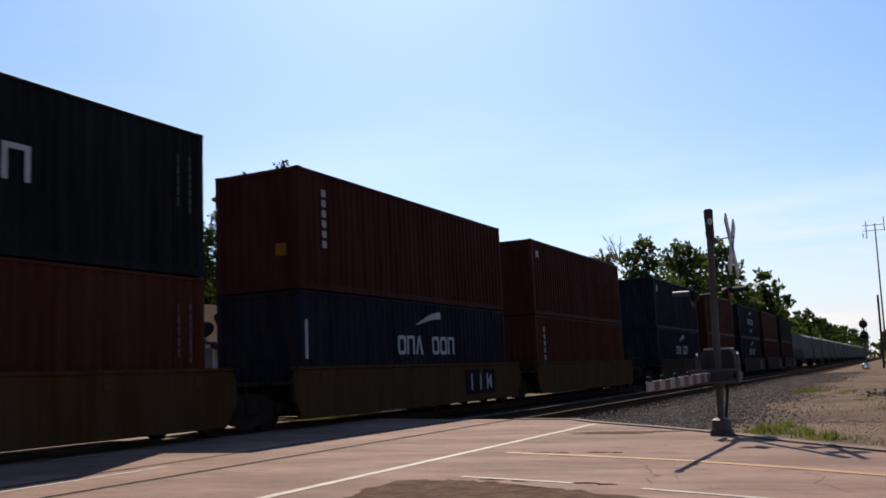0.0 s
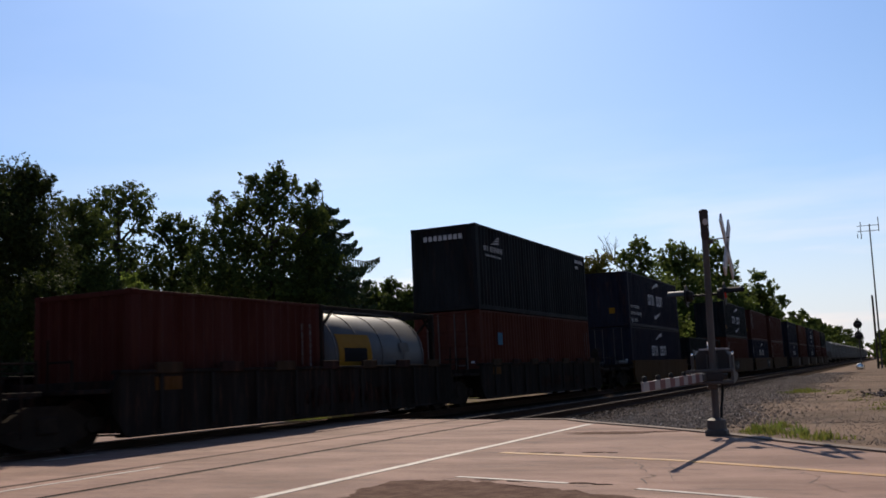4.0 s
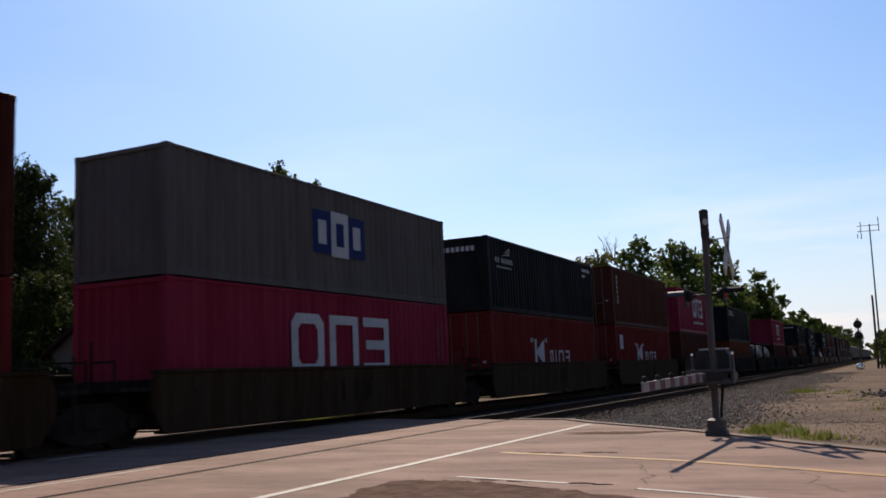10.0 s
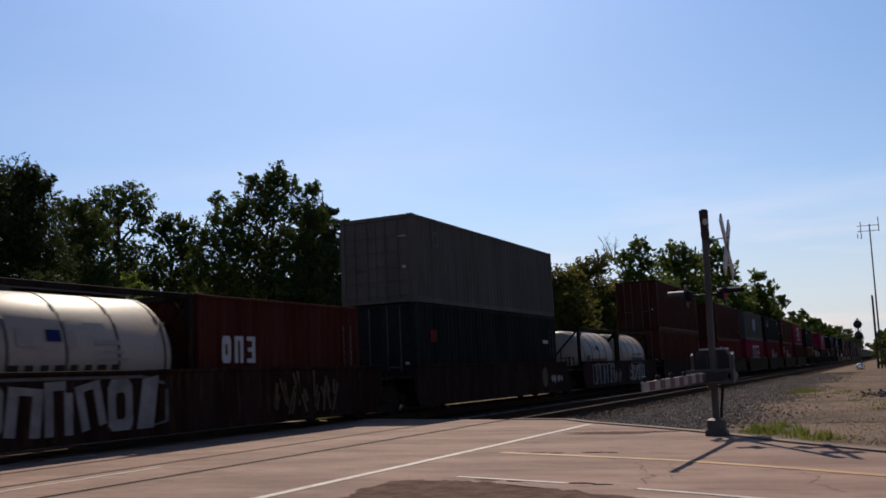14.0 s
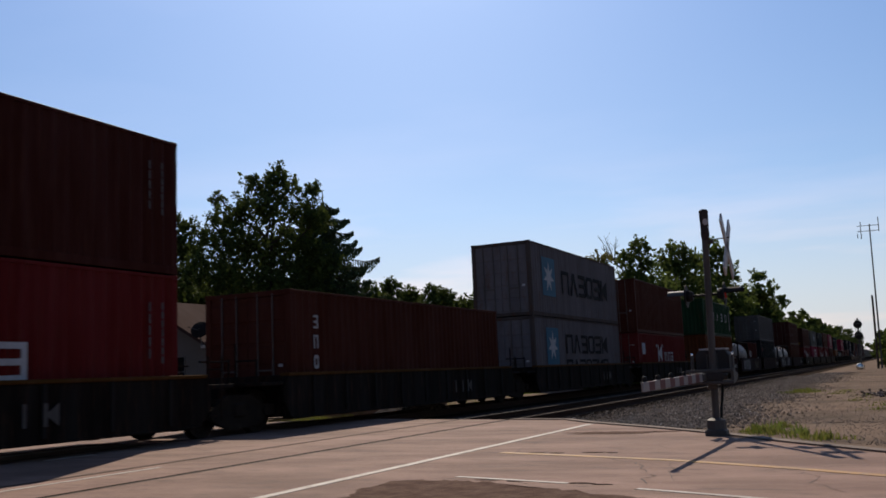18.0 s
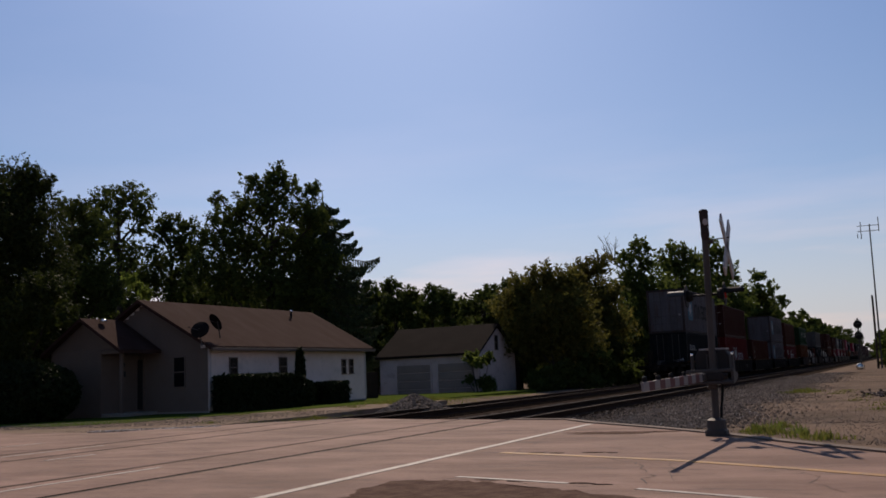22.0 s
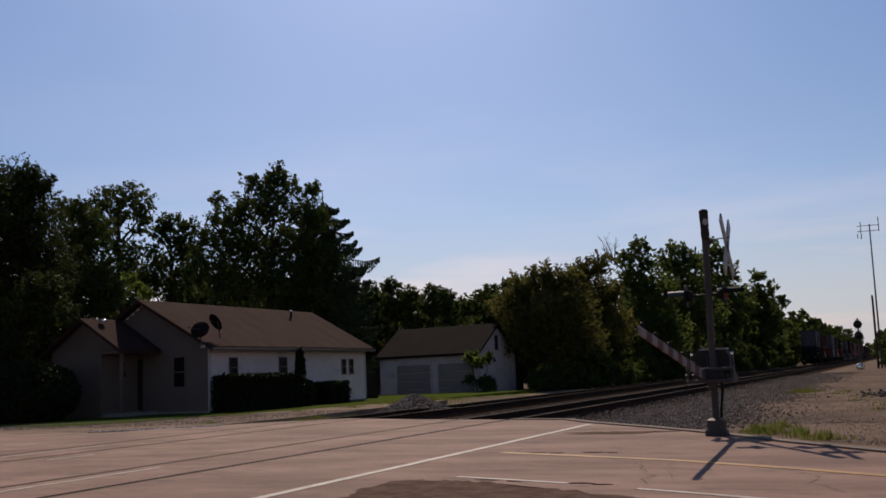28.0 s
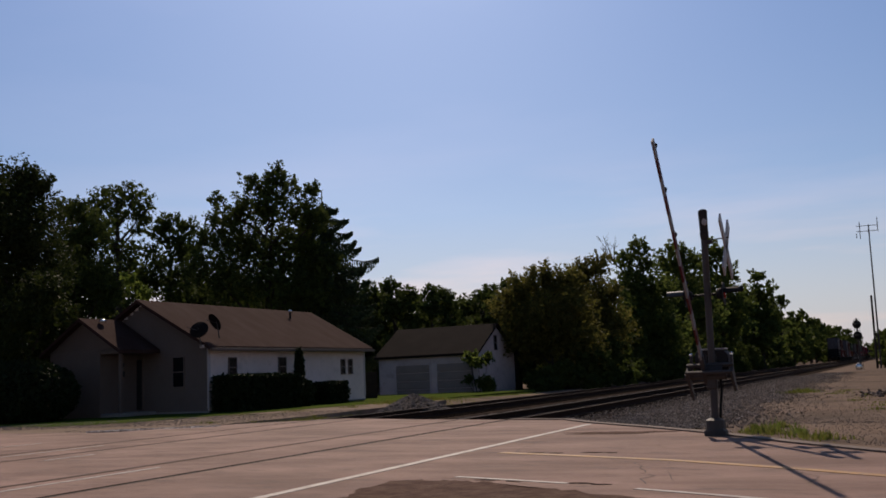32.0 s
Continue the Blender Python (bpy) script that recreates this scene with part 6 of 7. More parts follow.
def shrub(x, y, h, r, seed, material, label, name="bush", z0=-0.1, long=1.0, turn=0.0, clumps=60, per=50, leaf=(0.07, 0.16), category="bush", shape="loose"):
    """Stems and foliage. shape: loose, dome (clipped round) or block (clipped flat)."""
    rnd, rng = random.Random(seed), np.random.default_rng(seed)
    root = tagged(new(name), label, category)
    root.matrix_basis = pose(x, y, z0, 0, 0, turn)
    bm = bmesh.new()
    cs, ks = [], []
    n = clumps * per
    if shape == "loose":
        ms = []
        for i in range(max(5, clumps // 10)):
            a, q = rnd.uniform(0, 6.28), math.sqrt(rnd.random()) * 0.75
            k = min(r, h) * rnd.uniform(0.25, 0.45)
            ms.append((r * q * math.cos(a) * long, r * q * math.sin(a), max(k * 0.6, (h - k) * rnd.uniform(0.15, 1.0) * (1 - 0.4 * q * q)), k))
        c, k = sprays(ms, (leaf[0] + leaf[1]) / 2, rng)
    else:
        b = rng.random((n, 3)) * 2 - 1
        if shape == "dome":
            b /= np.maximum(1.0, np.linalg.norm(b, axis=1))[:, None]
            b *= (rng.uniform(0.82, 1.0, n) / np.maximum(0.3, np.linalg.norm(b, axis=1)))[:, None]
            c = b * np.array([r * long, r, h * 0.55]) + np.array([0, 0, h * 0.45])
        else:
            side = rng.integers(0, 3, n)
            b[np.arange(n), side] = np.sign(b[np.arange(n), side]) * rng.uniform(0.86, 1.0, n)
            c = b * np.array([r * long, r, h * 0.5]) + np.array([0, 0, h * 0.5])
        c = c + rng.normal(0, 0.035, (n, 3))
        k = rng.uniform(leaf[0], leaf[1], n)
        ms = [(c[i, 0] * 0.7, c[i, 1] * 0.7, c[i, 2] * 0.9, 0.1) for i in range(0, n, max(1, n // 9))]
    for u, v, z, _ in ms:
        tube(bm, (u * 0.25, v * 0.25, -0.1), (u, v, max(z, 0.1)), 0.03, 0.008, 5)
    part("stem", bm, M_BARK, root)
    link("foliage", leaves("foliage", c, k, material, rng), root)
    return root

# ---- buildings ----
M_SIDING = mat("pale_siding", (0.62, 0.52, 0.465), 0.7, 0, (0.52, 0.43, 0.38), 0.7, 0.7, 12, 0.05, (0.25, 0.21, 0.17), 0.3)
# Darker tan siding: shade on the gable end and wing put into the colour.
M_SIDE2 = mat("shaded_tan_siding", (0.125, 0.093, 0.075), 0.75, 0, (0.097, 0.071, 0.057), 0.7, 0.7, 12, 0.05)
M_SHINGLE = mat("brown_shingles", (0.039, 0.0208, 0.0172), 0.95, 0, (0.0577, 0.0361, 0.0316), 0.8, 0.8, 9, 0.15, (0.039, 0.018, 0.0137), 0.4, gloss=0.02, stretch=(0.4, 1.6, 1))
M_SHINGLE2 = mat("dark_shingles", (0.011, 0.008, 0.008), 0.95, 0, (0.017, 0.013, 0.012), 0.8, 0.8, 9, 0.15, gloss=0.02)
M_GDOOR = mat("dull_garage_door", (0.2433, 0.1913, 0.1603), 0.7, 0, (0.1892, 0.1487, 0.1251), 0.7, 0.7, 12, 0.05)
M_GWALL = mat("dull_white_siding", (0.5057, 0.4143, 0.3843), 0.7, 0, (0.3792, 0.3094, 0.2856), 0.7, 0.7, 12, 0.05, (0.1724, 0.1326, 0.1039), 0.4)
M_TRIM = mat("white_trim", (0.42, 0.37, 0.35), 0.6, 0, (0.33, 0.29, 0.27), 2, 0.6, 20, 0.05)
M_DARKDOOR = mat("dark_door", (0.02, 0.018, 0.017), 0.5, 0, None, 2, 0.5, 20, 0.05)
M_GLASS = mat("window_glass", (0.006, 0.006, 0.007), 0.25, 0, None, 2, 0.3, 20, 0.0, gloss=0.12)
M_DISH = mat("grey_dish", (0.012, 0.010, 0.010), 0.8, 0.0, None, 3, 0.5, 20, 0.05, gloss=0.02)


def boards(bm, fixed, a0, a1, z0, z1, axis, out, step=0.16, cut=None):
    """Lapped siding boards: wedge-shaped rows on a wall."""
    z = z0
    while z < z1 - 0.02:
        hz = min(step, z1 - z)
        lo, hi = (a0, a1) if not cut else cut(z + hz)
        if hi - lo > 0.1:
            if axis == "x":
                v = [(lo, fixed, z), (hi, fixed, z), (hi, fixed + out * 0.022, z), (lo, fixed + out * 0.022, z), (lo, fixed, z + hz), (hi, fixed, z + hz), (hi, fixed + out * 0.006, z + hz), (lo, fixed + out * 0.006, z + hz)]
            else:
                v = [(fixed, lo, z), (fixed, hi, z), (fixed + out * 0.022, hi, z), (fixed + out * 0.022, lo, z), (fixed, lo, z + hz), (fixed, hi, z + hz), (fixed + out * 0.006, hi, z + hz), (fixed + out * 0.006, lo, z + hz)]
            q = [bm.verts.new(p) for p in v]
            for f in ((0, 1, 2, 3), (2, 6, 7, 3), (4, 7, 6, 5), (0, 3, 7, 4), (1, 5, 6, 2), (0, 4, 5, 1)):
                bm.faces.new([q[i] for i in f])
        z += hz


def window_on(root, axis, fixed, out, a0, a1, z0, z1):
    """A framed double-hung window standing proud of a wall."""
    bm = bmesh.new()

    def bx(lo, hi, zl, zh, d0, d1):
        u0, u1 = sorted((fixed + out * d0, fixed + out * d1))
        box(bm, lo, hi, u0, u1, zl, zh) if axis == "x" else box(bm, u0, u1, lo, hi, zl, zh)
    t = 0.045
    bx(a0 - t, a1 + t, z1, z1 + t, 0.0, 0.06)
    bx(a0 - t, a1 + t, z0 - t, z0, 0.0, 0.09)
    bx(a0 - t, a0, z0, z1, 0.0, 0.06)
    bx(a1, a1 + t, z0, z1, 0.0, 0.06)
    bx(a0, a1, (z0 + z1) / 2 - 0.025, (z0 + z1) / 2 + 0.025, 0.0, 0.05)
    w = part("window", bm, M_SIDE2, root)
    bm = bmesh.new()
    bx(a0, a1, z0, z1, 0.024, 0.034)
    part("pane", bm, M_GLASS, w)
    return w


def gable_roof(root, x0, x1, y0, y1, eave, ridge, along, material, over=0.35, thick=0.14):
    """Two roof slopes with overhang. along: the ridge's axis."""
    for s in (-1, 1):
        bm = bmesh.new()
        if along == "y":
            xm, half = (x0 + x1) / 2, (x1 - x0) / 2
            k = (ridge - eave) / half
            pts = [(xm, ridge), (xm + s * (half + over), eave - k * over), (xm + s * (half + over), eave - k * over + thick), (xm, ridge + thick)]
            prism(bm, pts, "y", y0 - over, y1 + over)
        else:
            ym, half = (y0 + y1) / 2, (y1 - y0) / 2
            k = (ridge - eave) / half
            pts = [(ym, ridge), (ym + s * (half + over), eave - k * over), (ym + s * (half + over), eave - k * over + thick), (ym, ridge + thick)]
            prism(bm, pts, "x", x0 - over, x1 + over)
        slope = part("roof", bm, material, root)
        # shingle courses
        bm = bmesh.new()
        run = half + over
        n = 24
        for i in range(n):
            u0, u1 = run * i / n, run * (i + 1) / n
            h0 = ridge + thick - k * u0
            h1 = ridge + thick - k * u1
            if along == "y":
                v = [(xm + s * u0, y0 - over, h0 + 0.003), (xm + s * u0, y1 + over, h0 + 0.003), (xm + s * u1, y1 + over, h1 + 0.007), (xm + s * u1, y0 - over, h1 + 0.007)]
            else:
                v = [(x0 - over, ym + s * u0, h0 + 0.003), (x1 + over, ym + s * u0, h0 + 0.003), (x1 + over, ym + s * u1, h1 + 0.007), (x0 - over, ym + s * u1, h1 + 0.007)]
            bm.faces.new([bm.verts.new(p) for p in v])
        tagged(part("shingle_layer", bm, material, slope), kind="stuff")


def house():
    root = tagged(new("house"), "single-storey pale sided house with brown shingled gable roof", "house")
    x0, x1, y0, y1, zb, ze, zr = -31.0, -24.25, 29.0, 41.0, -0.1, 2.62, 4.5
    xm = (x0 + x1) / 2
    for nm, a in (("wall", (x0, x0 + 0.2, y0, y1)), ("wall", (x1 - 0.2, x1, y0 + 0.2, y1 - 0.2)), ("wall", (x0 + 0.2, x1, y1 - 0.2, y1))):
        bm = bmesh.new()
        box(bm, *a, zb, ze)
        part(nm, bm, M_SIDING, root)
    for y in (y0, y1 - 0.2):
        bm = bmesh.new()
        prism(bm, [(x0 + 0.2, zb), (x1, zb), (x1, ze), (xm, zr), (x0 + 0.2, ze)], "y", y, y + 0.2)
        part("gable_wall", bm, M_SIDING, root)
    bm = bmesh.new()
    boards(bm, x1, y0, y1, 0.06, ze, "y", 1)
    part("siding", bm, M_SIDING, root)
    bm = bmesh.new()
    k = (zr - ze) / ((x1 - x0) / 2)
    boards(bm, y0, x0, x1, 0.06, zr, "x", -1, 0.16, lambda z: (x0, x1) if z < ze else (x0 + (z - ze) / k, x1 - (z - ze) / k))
    part("siding", bm, M_SIDE2, root, "tan siding darkened for the gable end's shade")
    bm = bmesh.new()
    box(bm, x0 - 0.02, x1 + 0.02, y0 - 0.02, y1 + 0.02, -0.2, 0.06)
    part("foundation", bm, M_CONC, root)
    gable_roof(root, x0, x1, y0, y1, ze, zr, "y", M_SHINGLE)
    for nm, a in (("corner_trim", (x1 - 0.02, x1 + 0.035, y0 - 0.03, y0 + 0.11)), ("corner_trim", (x1 - 0.02, x1 + 0.035, y1 - 0.1, y1 + 0.03))):
        bm = bmesh.new()
        box(bm, *a, 0.2, ze - 0.02)
        part(nm, bm, M_TRIM, root)
    bm = bmesh.new()
    box(bm, x1 + 0.37, x1 + 0.47, y0 - 0.3, y1 + 0.3, ze - 0.24, ze - 0.12, 0.01)
    part("gutter", bm, M_SIDE2, root)
    for a0, a1, z0, z1 in ((30.25, 30.7, 1.35, 2.1), (33.65, 34.15, 1.35, 2.1), (38.77, 39.08, 1.34, 2.0), (39.45, 39.77, 1.34, 2.0)):
        window_on(root, "y", x1, 1, a0, a1, z0, z1)
    window_on(root, "x", y0, -1, -25.98, -25.44, 1.05, 2.2)
    bm = bmesh.new()
    box(bm, -28.3, -27.6, y0 - 0.06, y0 + 0.02, 0.2, 2.2)
    part("door", bm, M_DARKDOOR, root)
    bm = bmesh.new()
    for q in (-28.38, -27.6):
        box(bm, q, q + 0.08, y0 - 0.07, y0 - 0.004, 0.2, 2.28)
    part("door_frame", bm, M_SIDE2, root)
    bm = bmesh.new()
    tube(bm, (x1 + 0.06, y0 - 0.06, 0.15), (x1 + 0.06, y0 - 0.06, 2.45), 0.04, n=8)
    part("downspout", bm, M_TRIM, root, "white downspout at the corner")
    bm = bmesh.new()
    box(bm, x1 - 0.05, x1 + 0.12, y0 - 0.42, y0 - 0.3, 2.5, 2.62, 0.01)
    part("gutter_end", bm, M_TRIM, root)
    bm = bmesh.new()
    tube(bm, (-26.82, 38.3, 3.7), (-26.82, 38.3, 4.48), 0.055, n=8)
    stack_ = part("vent_stack", bm, M_BLACK, root)
    bm = bmesh.new()
    lathe(bm, [(4.48, 0.075), (4.54, 0.085), (4.6, 0.03)], 10, "z")
    bmesh.ops.translate(bm, verts=bm.verts, vec=(-26.82, 38.3, 0))
    part("vent_cap", bm, M_BOLT, stack_, "shiny vent cap", smooth=True)
    # Shiny cap added to make the highlight on the wing roof.
    bm = bmesh.new()
    lathe(bm, [(3.62, 0.16), (3.7, 0.13), (3.74, 0.05)], 10, "z")
    bmesh.ops.translate(bm, verts=bm.verts, vec=(-28.3, 27.5, 0.12))
    part("roof_vent", bm, M_BOLT, root, "shiny cap added for the highlight on the wing roof", smooth=True)
    bm = bmesh.new()
    box(bm, -27.88, -27.76, 27.92, 28.18, 1.52, 1.76, 0.02)
    part("letter_box", bm, M_DARKDOOR, root, "dark letter box by the door")
    bm = bmesh.new()
    lathe(bm, [(1.9, 0.04), (1.95, 0.075), (2.06, 0.085), (2.1, 0.03)], 8, "z")
    bmesh.ops.translate(bm, verts=bm.verts, vec=(-27.79, 28.05, 0))
    part("porch_lamp", bm, M_DARKDOOR, root, "dark porch lamp")
    # front wing and porch
    wx0, wx1, wy0 = -30.6, -27.9, 27.0
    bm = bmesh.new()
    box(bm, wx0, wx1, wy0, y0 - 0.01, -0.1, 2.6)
    wing = part("wing", bm, M_SIDE2, root, "front wing in tan darkened for its shade")
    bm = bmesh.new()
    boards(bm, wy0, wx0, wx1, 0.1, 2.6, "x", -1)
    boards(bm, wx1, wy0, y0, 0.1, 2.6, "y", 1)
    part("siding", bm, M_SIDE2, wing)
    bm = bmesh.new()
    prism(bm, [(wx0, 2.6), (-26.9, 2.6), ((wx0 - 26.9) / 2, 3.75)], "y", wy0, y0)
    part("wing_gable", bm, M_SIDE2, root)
    gable_roof(root, wx0, -26.9, wy0, y0 - 0.4, 2.6, 3.75, "y", M_SHINGLE, 0.3)
    bm = bmesh.new()
    box(bm, wx1 + 0.02, -26.75, 27.0, y0 - 0.03, 2.42, 2.58, 0.02)
    part("porch_roof", bm, M_SIDE2, root)
    bm = bmesh.new()
    box(bm, -27.05, -26.93, 27.1, 27.22, 0.1, 2.42, 0.01)
    part("porch_post", bm, M_SIDE2, root)
    bm = bmesh.new()
    box(bm, wx1 + 0.02, -26.85, 27.0, y0 - 0.03, -0.2, 0.12, 0.02)
    part("porch_floor", bm, M_CONC, root)
    return root


house()


def board_fence():
    """A short run of dark boards between house and garage."""
    root = tagged(new("fence"), "short dark board fence between house and garage", "fence")
    root.matrix_basis = pose(-26.3, 44.0, -0.15)
    for i in range(7):
        bm = bmesh.new()
        prism(bm, [(i * 0.15, 0.0), (i * 0.15 + 0.14, 0.0), (i * 0.15 + 0.14, 1.5), (i * 0.15 + 0.07, 1.55), (i * 0.15, 1.5)], "y", 0.0, 0.02)
        part("board", bm, M_BARK, root)
    for z in (0.35, 1.15):
        bm = bmesh.new()
        box(bm, 0.0, 1.04, 0.022, 0.06, z, z + 0.09)
        part("rail", bm, M_BARK, root)


board_fence()


def garage():
    root = tagged(new("garage"), "white two-door garage with dark shingled gable roof", "garage")
    x0, x1, y0, y1, zb, ze, zr = -29.25, -22.5, 51.3, 57.4, -0.35, 2.3, 4.0
    for a in ((x0, x1, y0, y0 + 0.2), (x0, x1, y1 - 0.2, y1), (x0, x0 + 0.2, y0 + 0.2, y1 - 0.2), (x1 - 0.2, x1, y0 + 0.2, y1 - 0.2)):
        bm = bmesh.new()
        box(bm, *a, zb, ze)
        part("wall", bm, M_GWALL, root)
    ym = (y0 + y1) / 2
    for x in (x0, x1 - 0.2):
        bm = bmesh.new()
        prism(bm, [(y0, ze), (y1, ze), (ym, zr)], "x", x, x + 0.2)
        part("gable", bm, M_GWALL, root)
    bm = bmesh.new()
    k = (zr - ze) / ((y1 - y0) / 2)
    boards(bm, x1, y0, y1, 0, zr, "y", 1, 0.18, lambda z: (y0, y1) if z < ze else (y0 + (z - ze) / k, y1 - (z - ze) / k))
    part("siding", bm, M_GWALL, root)
    gable_roof(root, x0, x1, y0, y1, ze, zr, "x", M_SHINGLE2, 0.22)
    for a0, a1 in ((-28.0, -25.7), (-25.15, -22.75)):
        bm = bmesh.new()
        for i in range(4):
            z = -0.25 + i * 0.5
            box(bm, a0, a1, y0 - 0.05, y0 - 0.003, z, z + 0.47, 0.012)
        d = part("overhead_door", bm, M_GDOOR, root)
        bm = bmesh.new()
        for q in (a0 - 0.12, a1 + 0.01):
            box(bm, q, q + 0.1, y0 - 0.06, y0 - 0.002, -0.3, 1.85)
        box(bm, a0 - 0.12, a1 + 0.11, y0 - 0.06, y0 - 0.002, 1.85, 1.97)
        part("door_frame", bm, M_GWALL, d)
    window_on(root, "y", x1, 1, ym - 0.3, ym + 0.1, 2.5, 3.35)
    return root


garage()


def dish(x, y, z, turn, name_label):
    root = tagged(new("satellite_dish"), name_label, "satellite dish")
    root.matrix_basis = pose(x, y, z, 0, 0, 0)
    bm = bmesh.new()
    lathe(bm, [(0.0, 0.04), (0.03, 0.2), (0.09, 0.36), (0.10, 0.37), (0.04, 0.2), (0.015, 0.05)], 20, "y")
    bmesh.ops.transform(bm, matrix=pose(0, 0, 0, -30, 0, turn), verts=bm.verts)
    part("reflector", bm, M_DISH, root)
    bm = bmesh.new()
    tube(bm, (0, 0, 0), (0.05, 0.1, -0.7), 0.025, n=7)
    part("mount", bm, M_STEEL, root)
    bm = bmesh.new()
    tube(bm, (0, 0, -0.1), (-0.25, -0.35, 0.05), 0.012, n=5)
    part("feed_arm", bm, M_STEEL, root)


dish(-23.95, 28.1, 3.24, 20, "grey satellite dish on the house corner")
dish(-24.25, 29.55, 3.6, 160, "grey satellite dish on the house roof edge")

# ---- planting ----
# Trees are placed and their crowns shaped to fit the camera's view.
T2 = "green leafy tree in the wood beside the tracks"
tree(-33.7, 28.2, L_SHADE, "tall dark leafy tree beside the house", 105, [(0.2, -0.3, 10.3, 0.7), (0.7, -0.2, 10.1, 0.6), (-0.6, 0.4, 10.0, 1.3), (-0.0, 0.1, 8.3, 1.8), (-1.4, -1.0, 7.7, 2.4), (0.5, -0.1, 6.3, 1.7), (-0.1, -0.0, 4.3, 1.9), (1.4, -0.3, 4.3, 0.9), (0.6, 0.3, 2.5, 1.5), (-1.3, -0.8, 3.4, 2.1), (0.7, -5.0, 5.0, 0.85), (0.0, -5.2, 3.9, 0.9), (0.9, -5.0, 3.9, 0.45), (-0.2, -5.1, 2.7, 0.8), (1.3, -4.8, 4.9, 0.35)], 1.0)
tree(-42.5, 39.5, L_DARK, "tall dark leafy tree behind the house", 106, [(-0.8, -0.1, 11.6, 0.8), (0.1, 0.0, 11.4, 0.9), (0.7, -0.1, 10.3, 1.2), (-0.5, 0.1, 9.6, 1.4), (0.1, 0.5, 8.0, 1.9), (-0.8, 1.0, 6.0, 2.1), (1.3, -0.3, 6.7, 1.4)], 1.0)
tree(-45.2, 45.3, L_DARK, "tall locust tree with an open crown and bare forked stem", 107, [(-0.3, 0.1, 13.7, 1.2), (-1.3, 0.2, 13.4, 1.0), (1.0, -0.2, 13.6, 1.2), (1.6, -0.3, 12.6, 0.9), (-1.6, 0.4, 12.2, 1.2), (-0.1, -0.2, 12.2, 1.2), (1.3, -0.1, 11.8, 0.7), (-0.6, 0.2, 11.3, 0.8), (0.2, 0.5, 10.2, 1.1), (1.2, 0.4, 10.0, 1.0), (-0.8, 0.4, 9.6, 1.1), (0.6, 0.3, 9.0, 1.2)], 0.5)
tree(-44.2, 49.0, L_DARK, "dark leafy tree behind the house", 108, [(0.0, 0.1, 12.3, 0.9), (-0.8, -0.0, 11.6, 0.9), (1.1, 0.2, 12.0, 0.8), (0.4, -0.6, 10.5, 1.2), (-0.9, 0.2, 9.6, 1.0), (1.3, -0.1, 10.1, 1.1), (0.4, -0.7, 8.1, 1.6), (-1.5, 0.2, 8.0, 1.4)], 0.9)
tree(-35.6, 48.3, L_DARK, "large spreading maple tree behind the house", 109, [(0.8, 0.3, 14.5, 0.8), (-0.0, -0.3, 13.6, 0.9), (1.6, 0.1, 13.7, 0.9), (-1.0, -0.1, 13.9, 0.7), (3.0, 0.2, 13.4, 0.7), (2.4, 0.3, 12.2, 1.2), (0.4, -0.4, 12.1, 1.4), (-1.2, 0.4, 12.2, 1.2), (-3.1, 0.1, 12.9, 0.6), (-2.6, 0.2, 11.6, 1.1), (-3.8, 0.3, 10.3, 0.9), (-2.1, -0.1, 9.9, 1.6), (-0.4, 0.5, 9.5, 1.8), (1.8, 0.7, 9.9, 1.8), (3.3, -0.4, 11.3, 1.1), (3.5, 0.6, 8.7, 1.6), (0.6, -0.2, 7.3, 2.0), (-2.1, -0.0, 7.4, 2.0), (-3.8, -0.5, 8.2, 1.5), (2.7, 0.3, 6.6, 1.6)], 0.85)
tree(-42.0, 73.9, L_MID, "green leafy tree behind the garage", 150, [(0.5, -0.2, 8.5, 1.0), (-0.6, 0.5, 7.7, 1.3), (1.9, -0.2, 6.8, 1.0), (-1.7, 0.1, 6.7, 1.6), (-0.2, -0.2, 5.8, 1.6)], 1)
tree(-44.7, 89.4, L_MID, "green leafy tree behind the garage", 150, [(-0.8, 0.1, 8.3, 0.9), (-2.2, -0.3, 7.5, 1.0), (1.1, -0.3, 7.3, 0.9), (2.7, 0.2, 8.0, 0.9), (0.5, 0.3, 6.2, 1.3), (-1.3, 0.1, 5.9, 1.2)], 1)
tree(-34.3, 77.8, L_MID, "green leafy tree behind the garage", 150, [(0.8, 0.4, 7.8, 0.9), (-0.3, -0.3, 6.8, 1.0), (1.0, 0.5, 6.2, 1.3), (-1.6, -0.4, 5.8, 1.1)], 1)
tree(-17.5, 146.9, L_MID, "tall pointed tree beside the tracks", 116, [(0.1, 0.5, 13.8, 1.3), (1.0, 0.2, 11.5, 1.8), (-1.0, 0.2, 10.9, 2.0), (0.1, 1.0, 8.3, 2.7), (-1.8, 0.7, 6.7, 2.8), (1.7, 0.5, 7.2, 2.0), (-0.1, -1.0, 4.9, 2.8)], 1)
tree(-20.0, 57.7, L_OLIVE, "brownish green tree beside the garage", 111, [(-0.4, -0.1, 7.0, 1.2), (-1.7, -0.4, 6.5, 1.1), (-2.3, -0.4, 5.0, 1.6), (0.8, -0.3, 6.7, 1.1), (1.6, 0.2, 6.9, 0.9), (0.2, -0.6, 4.7, 2.1), (-1.7, -0.3, 3.4, 1.8), (1.5, -0.0, 4.8, 1.6), (1.9, 0.5, 2.9, 1.8), (-0.1, 0.7, 2.6, 1.8)], 1)
